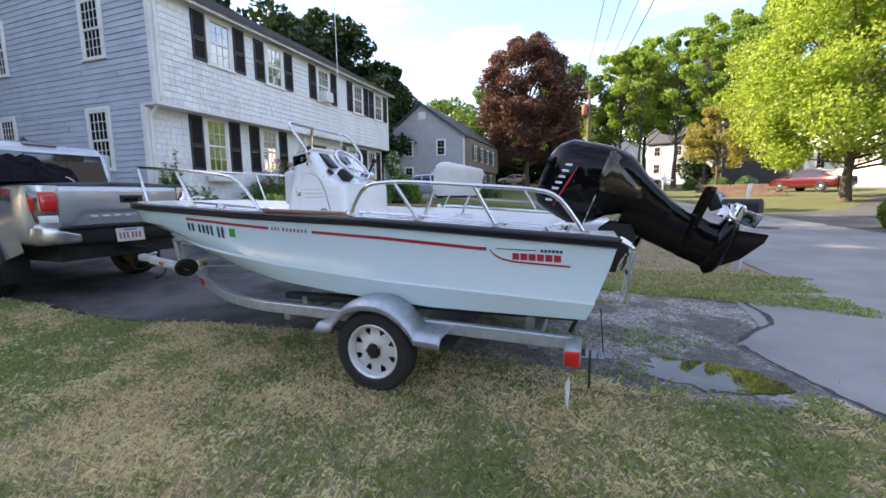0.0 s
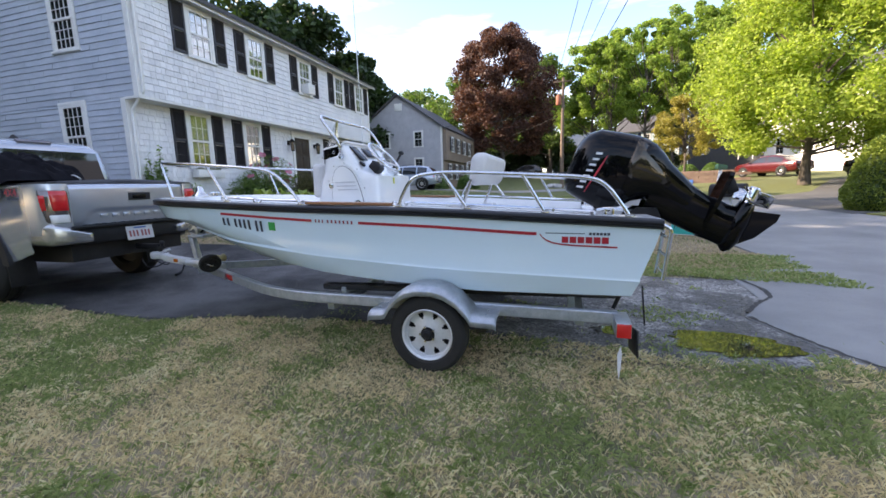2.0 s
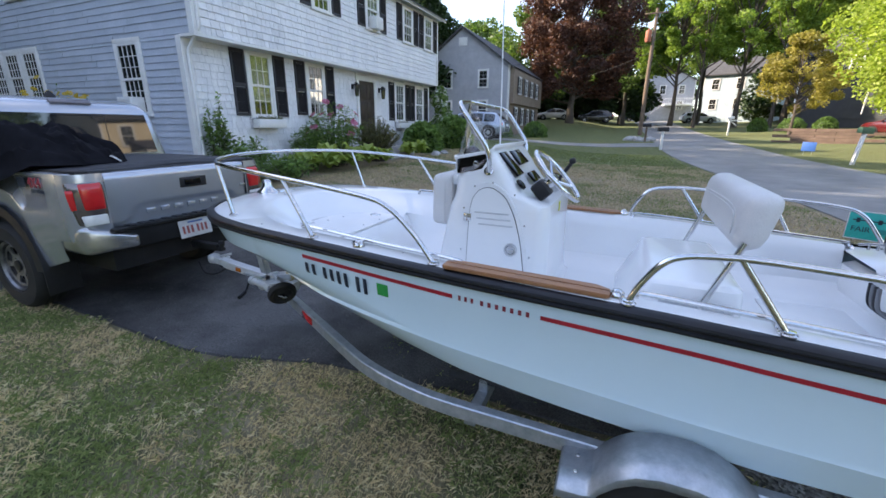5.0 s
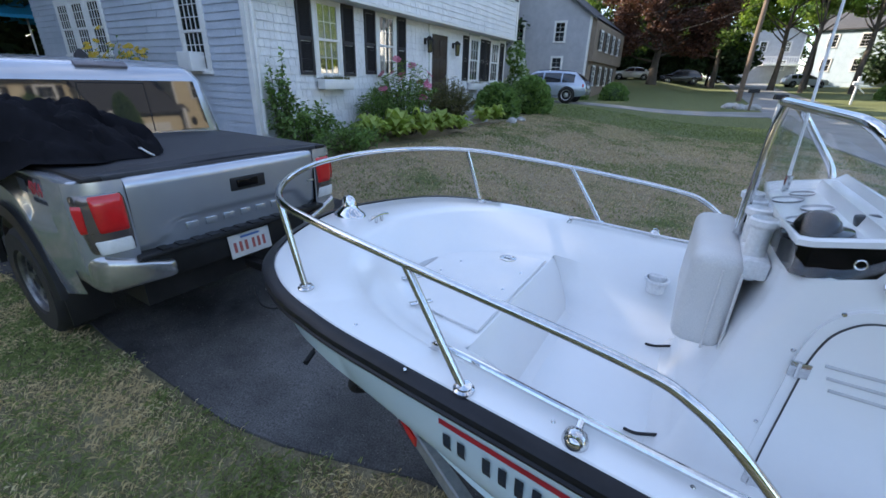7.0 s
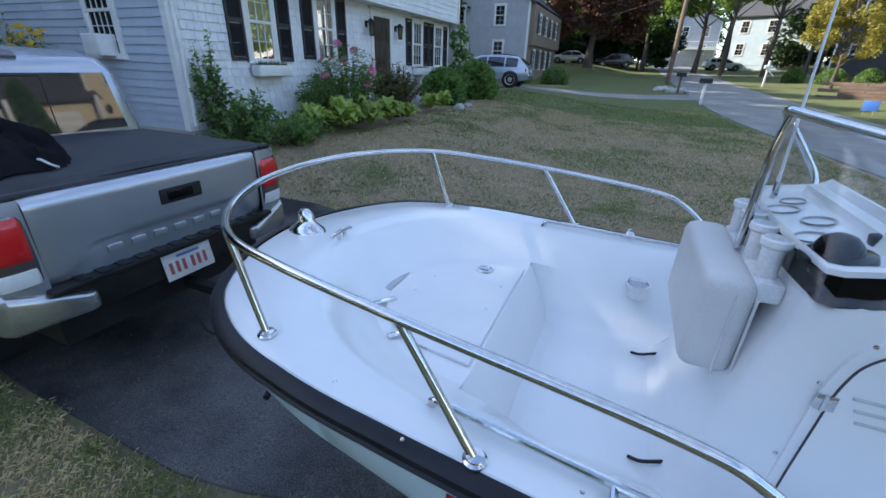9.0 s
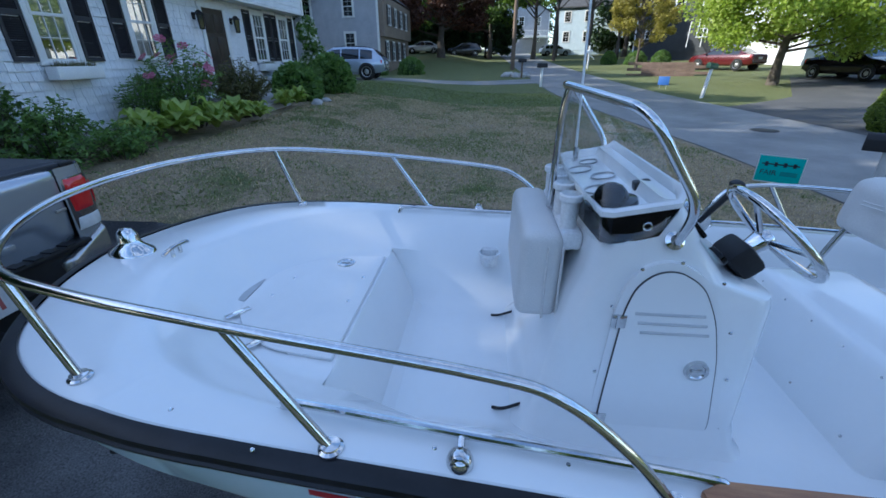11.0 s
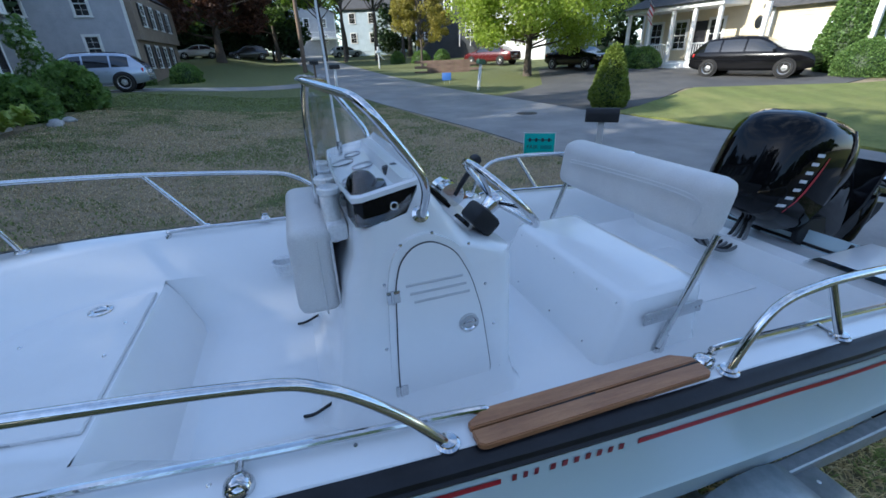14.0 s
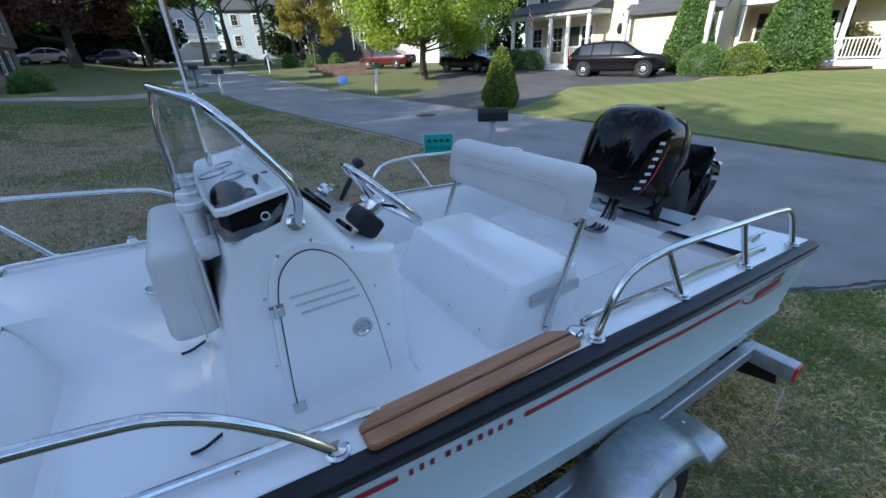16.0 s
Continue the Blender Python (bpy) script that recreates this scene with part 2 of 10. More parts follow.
def lawn_mat():
    """Lawn sheet: green and straw patches, soil between."""
    m, nt, b = principled("dry_summer_lawn", 0.95)
    a = noise_node(nt, 0.55, 6, 0.65)
    c = noise_node(nt, 6.0, 5, 0.7)
    d = noise_node(nt, 60.0, 3, 0.7)
    g = ramp(nt, c.outputs[0], ((0.3, (0.09, 0.105, 0.042)), (0.7, (0.18, 0.19, 0.08)))).outputs[0]
    y = ramp(nt, c.outputs[0], ((0.3, (0.30, 0.245, 0.16)), (0.7, (0.52, 0.43, 0.29)))).outputs[0]
    f = ramp(nt, a.outputs[0], ((0.40, (0, 0, 0)), (0.55, (1, 1, 1)))).outputs[0]
    col = mixed(nt, g, y, f)
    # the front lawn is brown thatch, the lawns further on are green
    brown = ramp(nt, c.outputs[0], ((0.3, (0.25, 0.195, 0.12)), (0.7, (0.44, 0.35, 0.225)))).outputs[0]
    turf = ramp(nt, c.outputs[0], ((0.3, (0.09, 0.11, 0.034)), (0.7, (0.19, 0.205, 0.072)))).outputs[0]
    tc = nt.nodes.new("ShaderNodeTexCoord")
    xyz = nt.nodes.new("ShaderNodeSeparateXYZ")
    nt.links.new(tc.outputs["Object"], xyz.inputs[0])
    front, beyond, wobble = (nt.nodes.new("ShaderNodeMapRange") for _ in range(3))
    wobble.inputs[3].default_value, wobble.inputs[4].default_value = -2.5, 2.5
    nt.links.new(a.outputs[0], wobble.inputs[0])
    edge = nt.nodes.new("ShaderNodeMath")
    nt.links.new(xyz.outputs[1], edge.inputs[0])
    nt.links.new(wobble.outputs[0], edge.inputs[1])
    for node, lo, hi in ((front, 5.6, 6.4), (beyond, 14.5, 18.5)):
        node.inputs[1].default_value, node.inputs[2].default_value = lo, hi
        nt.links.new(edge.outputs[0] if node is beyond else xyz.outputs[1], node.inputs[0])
    left = nt.nodes.new("ShaderNodeMapRange")
    left.inputs[1].default_value, left.inputs[2].default_value, left.inputs[4].default_value = -2.4, -5.0, 0.5
    nt.links.new(xyz.outputs[0], left.inputs[0])
    col = mixed(nt, col, g, left.outputs[0])
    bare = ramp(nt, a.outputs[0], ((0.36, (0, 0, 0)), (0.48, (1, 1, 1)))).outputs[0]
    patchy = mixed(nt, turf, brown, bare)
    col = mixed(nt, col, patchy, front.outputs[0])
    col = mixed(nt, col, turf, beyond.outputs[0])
    gr = ramp(nt, d.outputs[0], ((0.3, (0.6, 0.6, 0.6)), (0.7, (1.2, 1.2, 1.2)))).outputs[0]
    col = mixed(nt, col, gr, 1.0, "MULTIPLY")
    nt.links.new(col, b.inputs["Base Color"])
    bumped(nt, b, d.outputs[0], 0.9, 0.03)
    return m


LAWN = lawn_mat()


def gravel_mat():
    """Dark wet dirt with small stones in it, paler where the stones lie thick."""
    m, nt, b = principled("gravel_and_dirt", 0.9)
    a = noise_node(nt, 1.7, 6, 0.7)
    c = noise_node(nt, 26.0, 4, 0.7)
    tc = nt.nodes.new("ShaderNodeTexCoord")
    v = nt.nodes.new("ShaderNodeTexVoronoi")
    v.inputs["Scale"].default_value = 55.0
    nt.links.new(tc.outputs["Object"], v.inputs["Vector"])
    dirt = ramp(nt, c.outputs[0], ((0.3, (0.045, 0.042, 0.038)), (0.7, (0.12, 0.11, 0.098)))).outputs[0]
    sep = nt.nodes.new("ShaderNodeSeparateColor")
    nt.links.new(v.outputs["Color"], sep.inputs[0])
    stones = ramp(nt, sep.outputs[0], ((0.0, (0.10, 0.096, 0.09)), (1.0, (0.46, 0.44, 0.41)))).outputs[0]
    f = ramp(nt, a.outputs[0], ((0.42, (0, 0, 0)), (0.56, (0.95, 0.95, 0.95)))).outputs[0]
    nt.links.new(mixed(nt, dirt, stones, f), b.inputs["Base Color"])
    wet = ramp(nt, a.outputs[0], ((0.35, (0.45,) * 3), (0.5, (0.92,) * 3))).outputs[0]
    nt.links.new(wet, b.inputs["Roughness"])
    bumped(nt, b, v.outputs["Distance"], 0.9, 0.012)
    return m


GRAVEL = gravel_mat()
DARKROAD = surface("sealed_asphalt", (0.055, 0.055, 0.058), (0.11, 0.108, 0.105), 0.8, 0.85, 0, 130, 0.6, dist=0.006)


def striped_lawn():
    """Mown lawn: soft stripes, patches and blade grain."""
    m, nt, b = principled("mown_green_lawn", 0.95)
    tc = nt.nodes.new("ShaderNodeTexCoord")
    mp = nt.nodes.new("ShaderNodeMapping")
    mp.inputs["Rotation"].default_value = (0, 0, radians(28))
    w = nt.nodes.new("ShaderNodeTexWave")
    w.inputs["Scale"].default_value, w.inputs["Distortion"].default_value = 0.30, 3.5
    nt.links.new(tc.outputs["Object"], mp.inputs[0])
    nt.links.new(mp.outputs[0], w.inputs["Vector"])
    a, c, d = noise_node(nt, 0.5, 5, 0.6), noise_node(nt, 5.0, 5, 0.7), noise_node(nt, 45.0, 3, 0.7)
    base = ramp(nt, c.outputs[0], ((0.3, (0.125, 0.16, 0.034)), (0.7, (0.215, 0.24, 0.066)))).outputs[0]
    pale = mixed(nt, base, (0.29, 0.275, 0.09), ramp(nt, a.outputs[0], ((0.45, (0, 0, 0)), (0.7, (0.6,) * 3))).outputs[0])
    col = mixed(nt, pale, ramp(nt, w.outputs[0], ((0.2, (0.93,) * 3), (0.8, (1.05,) * 3))).outputs[0], 1.0, "MULTIPLY")
    col = mixed(nt, col, ramp(nt, d.outputs[0], ((0.3, (0.7,) * 3), (0.7, (1.2,) * 3))).outputs[0], 1.0, "MULTIPLY")
    nt.links.new(col, b.inputs["Base Color"])
    bumped(nt, b, d.outputs[0], 0.9, 0.03)
    return m


GREENLAWN = striped_lawn()

# ---- building helpers ----


def mesh_from(name, bm, mats, smooth=35):
    me = bpy.data.meshes.new(name)
    bm.normal_update()
    bm.to_mesh(me)
    bm.free()
    for m in mats if isinstance(mats, (list, tuple)) else (mats,):
        me.materials.append(m)
    if smooth and len(me.polygons):
        me.polygons.foreach_set("use_smooth", [True] * len(me.polygons))
        me.set_sharp_from_angle(angle=radians(smooth))
    return me


def part(name, bm, material, parent=None, label="", smooth=35):
    """One bmesh as one mesh object, under a thing or a part."""
    ob = new(name, mesh_from(name, bm, material, smooth))
    if parent:
        ob.parent = parent
    if label:
        ob["label"] = label
    return ob


def shared(name, me, parent, m):
    ob = new(name, me)
    ob.parent = parent
    ob.matrix_local = m
    return ob


def thing(name, m, label, category, group="", kind=""):
    ob = new(name)
    ob.empty_display_size = 0.1
    ob.matrix_world = m
    return tagged(ob, label, category, group, kind)


def structure(name, bm, material, label, category, smooth=35):
    return tagged(part(name, bm, material, None, "", smooth), label, category, "", "structure")


def B():
    return bmesh.new()


def box(bm, x0, x1, y0, y1, z0, z1, bevel=0.0, seg=2):
    vs = [bm.verts.new((x, y, z)) for x in (x0, x1) for y in (y0, y1) for z in (z0, z1)]
    fs = [bm.faces.new([vs[i] for i in q]) for q in ((0, 1, 3, 2), (4, 6, 7, 5), (0, 4, 5, 1), (2, 3, 7, 6), (0, 2, 6, 4), (1, 5, 7, 3))]
    if bevel:
        es = list({e for f in fs for e in f.edges})
        bmesh.ops.bevel(bm, geom=es, offset=bevel, segments=seg, affect="EDGES", profile=0.5)
    return vs


def boxm(bm, m, sx, sy, sz, bevel=0.0, seg=2):
    """A box of size sx, sy, sz centred in the pose m."""
    t = bmesh.new()
    box(t, -sx / 2, sx / 2, -sy / 2, sy / 2, -sz / 2, sz / 2, bevel, seg)
    join(bm, t, m)


def join(bm, other, m=None):
    vm = {}
    for v in other.verts:
        vm[v] = bm.verts.new(m @ v.co if m else v.co)
    for f in other.faces:
        try:
            nf = bm.faces.new([vm[v] for v in f.verts])
            nf.material_index = f.material_index
        except ValueError:
            pass
    other.free()


def ring_axes(d):
    d = d.normalized()
    a = Vector((0, 0, 1)) if abs(d.z) < 0.9 else Vector((1, 0, 0))
    u = d.cross(a).normalized()
    return u, u.cross(d).normalized()


def tube(bm, pts, r, seg=12, closed=False, caps=True):
    """A round bar swept along points; r is one radius or one per point."""
    pts = [Vector(p) for p in pts]
    n = len(pts)
    rings = []
    u = None
    for i, p in enumerate(pts):
        a = pts[i - 1] if (i or closed) else p
        b = pts[(i + 1) % n] if (i < n - 1 or closed) else p
        d = (b - a).normalized()
        if u is None:
            u, v = ring_axes(d)
        else:
            u = (u - d * u.dot(d)).normalized()
            v = d.cross(u).normalized() * -1
        rr = r[i] if isinstance(r, (list, tuple)) else r
        rings.append([bm.verts.new(p + (u * math.cos(k * math.tau / seg) + v * math.sin(k * math.tau / seg)) * rr) for k in range(seg)])
    for i in range(n if closed else n - 1):
        a, b = rings[i], rings[(i + 1) % n]
        for k in range(seg):
            bm.faces.new((a[k], a[(k + 1) % seg], b[(k + 1) % seg], b[k]))
    if caps and not closed:
        bm.faces.new(rings[0][::-1])
        bm.faces.new(rings[-1])
    return rings


def cyl(bm, a, b, r, r2=None, seg=20):
    tube(bm, (a, b), [r, r if r2 is None else r2], seg)


def smooth_path(pts, n=8):
    """A rounded line through points (Catmull-Rom)."""
    pts = [Vector(p) for p in pts]
    out = []
    for i in range(len(pts) - 1):
        p0, p1, p2, p3 = pts[max(i - 1, 0)], pts[i], pts[i + 1], pts[min(i + 2, len(pts) - 1)]
        for k in range(n):
            t = k / n
            out.append(0.5 * ((2 * p1) + (p2 - p0) * t + (2 * p0 - 5 * p1 + 4 * p2 - p3) * t * t + (3 * p1 - p0 - 3 * p2 + p3) * t ** 3))
    return out + [pts[-1]]


def rounded(pts, r, n=5):
    """A polyline with its corners rounded by about r."""
    pts = [Vector(p) for p in pts]
    out = [pts[0]]
    for a, p, b in zip(pts, pts[1:], pts[2:]):
        q = min(r, (a - p).length * 0.48, (b - p).length * 0.48)
        p0, p1 = p + (a - p).normalized() * q, p + (b - p).normalized() * q
        for k in range(n + 1):
            t = k / n
            out.append(p0 * (1 - t) ** 2 + p * 2 * t * (1 - t) + p1 * t * t)
    return out + [pts[-1]]


def loft(bm, rings, closed=False, cap=False, mat=0):
    vr = [[bm.verts.new(p) for p in r] for r in rings]
    for a, b in zip(vr, vr[1:]):
        n = len(a)
        for k in range(n if closed else n - 1):
            try:
                f = bm.faces.new((a[k], a[(k + 1) % n], b[(k + 1) % n], b[k]))
                f.material_index = mat
            except ValueError:
                pass
    if cap:
        bm.faces.new(vr[0][::-1])
        bm.faces.new(vr[-1])
    return vr


def lathe(bm, profile, m, seg=32):
    """Turns (radius, height) pairs round the z axis of the pose m."""
    rings = [[m @ Vector((r * math.cos(k * math.tau / seg), r * math.sin(k * math.tau / seg), h)) for k in range(seg)] for r, h in profile]
    loft(bm, rings, closed=True)


def prism(bm, outline, depth, m=None, bevel=0.0):
    """A flat outline of (x, y) pushed along z by depth."""
    t = bmesh.new()
    lo = [t.verts.new((x, y, 0)) for x, y in outline]
    hi = [t.verts.new((x, y, depth)) for x, y in outline]
    n = len(lo)
    t.faces.new(lo[::-1])
    t.faces.new(hi)
    for k in range(n):
        t.faces.new((lo[k], lo[(k + 1) % n], hi[(k + 1) % n], hi[k]))
    if bevel:
        es = [e for e in t.edges]
        bmesh.ops.bevel(t, geom=es, offset=bevel, segments=2, affect="EDGES")
    join(bm, t, m)


def lettering(name, text, size, m, material, parent, depth=0.002):
    """Raised letters of the built-in font as a mesh, centred in the pose m."""
    cu = bpy.data.curves.new(name, "FONT")
    cu.body, cu.size, cu.extrude, cu.align_x, cu.align_y = text, size, depth, "CENTER", "CENTER"
    tmp = bpy.data.objects.new(name + "_tmp", cu)
    scene.collection.objects.link(tmp)
    me = bpy.data.meshes.new_from_object(tmp.evaluated_get(bpy.context.evaluated_depsgraph_get()))
    bpy.data.objects.remove(tmp)
    me.materials.clear()
    me.materials.append(material)
    ob = new(name, me)
    if parent:
        ob.parent = parent
    ob.matrix_local = m
    return ob


def lerp_table(t, table):
    for (a, va), (b, vb) in zip(table, table[1:]):
        if t <= b:
            k = max(0.0, (t - a) / (b - a))
            return va + (vb - va) * k
    return table[-1][1]


def sstep(a, b, x):
    t = min(1, max(0, (x - a) / (b - a)))
    return t * t * (3 - 2 * t)


def terrain(x, y):
    """Height of the ground: nearly level by the boat, rising up the street, to the house and across the road."""
    s = y - 6
    r = 0.036 * (s + math.sqrt(s * s + 16)) / 2
    if y > 120:
        r = 0.036 * 114 + 0.01 * (y - 120)
    lawn = 0.5 * sstep(-2.5, -9, x) * sstep(4.8, 8.5, y) * (1 - sstep(22, 34, y))
    right = 0.04 * min(max(0.0, x - 8.2), 25)
    drive = 0.11 * sstep(-4.2, -6.6, x) * (1 - sstep(7, 10, y))
    up_left = 0.7 * sstep(-3, -9, x) * sstep(36, 52, y)
    return r + lawn + right + drive + up_left - 0.022


def sheet(name, left, right, material, label, category, lift=0.012, n=6, kind="structure", ragged=0.0):
    """A strip of paving between two edge lines, laid on the ground, with its edge turned down."""
    bm = B()
    rings = []
    fine = []
    for (a, b), (c, d) in zip(zip(left, right), zip(left[1:], right[1:])):
        steps = max(1, min(12, int(math.hypot(c[0] - a[0], c[1] - a[1]) / 0.3)))
        for k in range(steps):
            f = k / steps
            jig = ragged * noise.noise((a[0] + (c[0] - a[0]) * f * 1.0, a[1] + (c[1] - a[1]) * f, 3.0))
            jig2 = ragged * noise.noise(((a[0] + (c[0] - a[0]) * f) * 2.7, (a[1] + (c[1] - a[1]) * f) * 2.7, 9.0))
            fine.append(((a[0] + (c[0] - a[0]) * f, a[1] + (c[1] - a[1]) * f + jig2), (b[0] + (d[0] - b[0]) * f, b[1] + (d[1] - b[1]) * f + jig)))
    fine.append((left[-1], right[-1]))
    for a, b in fine:
        row = []
        for k in range(n + 1):
            x, y = a[0] + (b[0] - a[0]) * k / n, a[1] + (b[1] - a[1]) * k / n
            row.append(Vector((x, y, terrain(x, y) + lift)))
        row.insert(0, row[0] - Vector((0, 0, lift + 0.05)))
        row.append(row[-1] - Vector((0, 0, lift + 0.05)))
        rings.append(row)
    loft(bm, rings)
    bmesh.ops.recalc_face_normals(bm, faces=bm.faces)
    if sum(f.normal.z for f in bm.faces) < 0:
        bmesh.ops.reverse_faces(bm, faces=bm.faces)
    return tagged(part(name, bm, material), label, category, "", kind)

# ---- ground, road, drives ----
def ground_sheet():
    def axis(lo, hi, fine_lo, fine_hi, step):
        v = list(np.arange(fine_lo, fine_hi + 1e-6, step))
        d, p = step, fine_lo
        while p > lo:
            d *= 1.35
            p -= d
            v.insert(0, p)
        d, p = step, fine_hi
        while p < hi:
            d *= 1.35
            p += d
            v.append(p)
        return v
    xs, ys = axis(-900, 900, -14, 12, 0.5), axis(-600, 1500, -6, 42, 0.5)
    bm = B()
    rings = []
    for y in ys:
        rings.append([Vector((x, y, terrain(x, y) + 0.012 * noise.noise((x * 0.9, y * 0.9, 0)) - 0.006)) for x in xs])
    loft(bm, rings)
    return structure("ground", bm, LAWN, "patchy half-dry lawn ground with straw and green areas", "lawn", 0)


ground_sheet()
NEAR_EDGE = [(3.2, -60), (3.0, -8), (2.85, 0), (2.75, 2.8), (2.35, 6.2), (1.9, 11.3), (1.2, 15.0), (0.0, 22), (-0.3, 30), (-0.6, 39.6), (-0.9, 55), (-1.2, 70), (-2, 90), (-6, 130)]
FAR_EDGE = [(8.4, -60), (7.9, -8), (7.6, 0), (7.5, 4.0), (7.6, 7.1), (6.8, 11.3), (6.1, 15.0), (4.7, 22), (4.1, 30), (3.75, 39.7), (3.6, 55), (3.8, 70), (4, 90), (2, 130)]


def densify(line, n=5):
    return [tuple(p) for p in smooth_path([(x, y, 0) for x, y in line], n)]


sheet("road", densify(NEAR_EDGE), densify(FAR_EDGE), ASPHALT, "grey worn asphalt street with faint patches", "road", 0.015, 8)
# driveway beneath truck and trailer, dark and damp
sheet("driveway", [(-16, 2.9), (-10, 2.85), (-7.2, 2.95), (-5.6, 2.95), (-4.5, 3.05), (-3.7, 3.3), (-2.7, 3.4), (-1.5, 3.4), (-0.7, 3.5), (0.0, 4.2)],
      [(-16, 6.4), (-10, 6.35), (-7.4, 6.2), (-5.6, 6.15), (-4.5, 6.1), (-3.7, 6.05), (-2.7, 6.0), (-1.5, 6.0), (-0.7, 5.9), (0.0, 5.7)],
      DRIVE, "dark damp asphalt driveway with ragged edges", "driveway", 0.016, 12, ragged=0.10)
sheet("gravel_apron", [(-1.2, 3.05), (-0.5, 3.0), (0.2, 3.0), (0.9, 3.05), (1.5, 3.2), (1.9, 3.5)],
      [(-1.2, 5.95), (-0.5, 5.9), (0.2, 5.7), (0.9, 5.6), (1.5, 5.5), (1.9, 5.4)], GRAVEL,
      "washed-out gravel and dirt at the driveway mouth", "gravel", 0.020, 12, ragged=0.12)
sheet("driveway_mouth", [(0.95, 4.1), (1.08, 3.75), (1.22, 3.4), (1.4, 3.1), (2.0, 2.75), (2.9, 2.4)], [(1.35, 4.75), (1.4, 5.2), (1.35, 5.75), (1.7, 6.0), (2.4, 6.3), (2.95, 6.4)],
      ASPHALT, "broken asphalt edge where the driveway meets the street", "asphalt", 0.028, 8, ragged=0.10)
sheet("neighbour_drive", [(-14, 22.6), (-8, 23.2), (-4, 25.6), (-0.2, 27.2)], [(-14, 25.6), (-8, 25.8), (-4, 28.0), (-0.2, 30.0)], ASPHALT,
      "grey asphalt drive across the lawn to the next house", "driveway", 0.012, 4)
sheet("right_drive", [(6.3, 12.9), (9.0, 13.8), (12.5, 15.6), (16.8, 12.6), (20.5, 13.2)], [(5.4, 18.2), (9.2, 21.0), (13.4, 28.2), (19.0, 28.6), (23.5, 28.0)], DARKROAD,
      "shared asphalt drive across the street", "driveway", 0.02, 8)
sheet("far_lawn", [(7.6, -30), (7.55, 0), (7.65, 4.0), (7.75, 7.1), (6.95, 11.3), (6.5, 12.7)], [(40, -30), (40, 0), (36, 4), (26, 10), (17.2, 12.2), (12.6, 15.3)], GREENLAWN,
      "mown striped green lawn across the street", "lawn", 0.05, 14)

# ---- the grey house ----
HX, HY0, HY1, HX2 = -10.05, 7.2, 18.35, -19.3   # lower front wall, side wall, far side, back
UX = -9.62                                       # upper storey front, jutting out
ZB, ZO, ZE = 0.5, 3.46, 6.02                     # foundation, overhang, eaves


def courses(parent, bmname, origin, along, out, length, z0, z1, h, holes, material, widths=None, seed=1, near=lambda p: p.x > -13.5 and p.y < 9.6):
    """Rows of shingles or boards as tapered pieces, cut round the openings."""
    rnd = random.Random(seed)
    bm = B()
    z = z0
    row = made = 0
    while z < z1 - 0.01:
        zt = min(z + h, z1)
        cuts = [0.0, length]
        if widths:
            p = -rnd.random() * widths
            while p < length:
                p += widths * rnd.uniform(0.6, 1.4)
                if 0 < p < length:
                    cuts.append(p)
        spans = sorted(set(cuts))
        for a, b in zip(spans, spans[1:]):
            pieces = [(a, b)]
            for ha, hb, hz0, hz1 in holes:
                if zt > hz0 + 0.02 and z < hz1 - 0.02:
                    nxt = []
                    for pa, pb in pieces:
                        if pb <= ha or pa >= hb:
                            nxt.append((pa, pb))
                        else:
                            if pa < ha:
                                nxt.append((pa, ha))
                            if pb > hb:
                                nxt.append((hb, pb))
                    pieces = nxt
            for pa, pb in pieces:
                if pb - pa < 0.02:
                    continue
                lo = rnd.uniform(-0.006, 0.006) if widths else 0
                gap = 0.003 if widths else 0.0
                o1, o2 = 0.022 + (rnd.uniform(0, 0.005) if widths else 0), 0.005
                q = [origin + along * (pa + gap) + out * o1 + Vector((0, 0, z + lo)), origin + along * (pb - gap) + out * o1 + Vector((0, 0, z + lo)),
                     origin + along * (pb - gap) + out * o2 + Vector((0, 0, zt)), origin + along * (pa + gap) + out * o2 + Vector((0, 0, zt)),
                     origin + along * (pa + gap) + Vector((0, 0, z + lo)), origin + along * (pb - gap) + Vector((0, 0, z + lo))]
                mid = (q[0] + q[2]) / 2
                own = made < 150 and near(mid)
                pb_ = bmesh.new() if own else bm
                v = [pb_.verts.new(c) for c in q]
                pb_.faces.new((v[0], v[1], v[2], v[3]))
                pb_.faces.new((v[4], v[5], v[1], v[0]))
                pb_.faces.new((v[0], v[3], v[4]))
                pb_.faces.new((v[1], v[5], v[2]))
                if own:
                    made += 1
                    bmesh.ops.recalc_face_normals(pb_, faces=pb_.faces)
                    part(bmname, pb_, material, parent, "", 0)
        z = zt
        row += 1
    bmesh.ops.recalc_face_normals(bm, faces=bm.faces)
    ob = part("siding", bm, material, parent, "", 0)
    ob["kind"] = "stuff"
    return ob


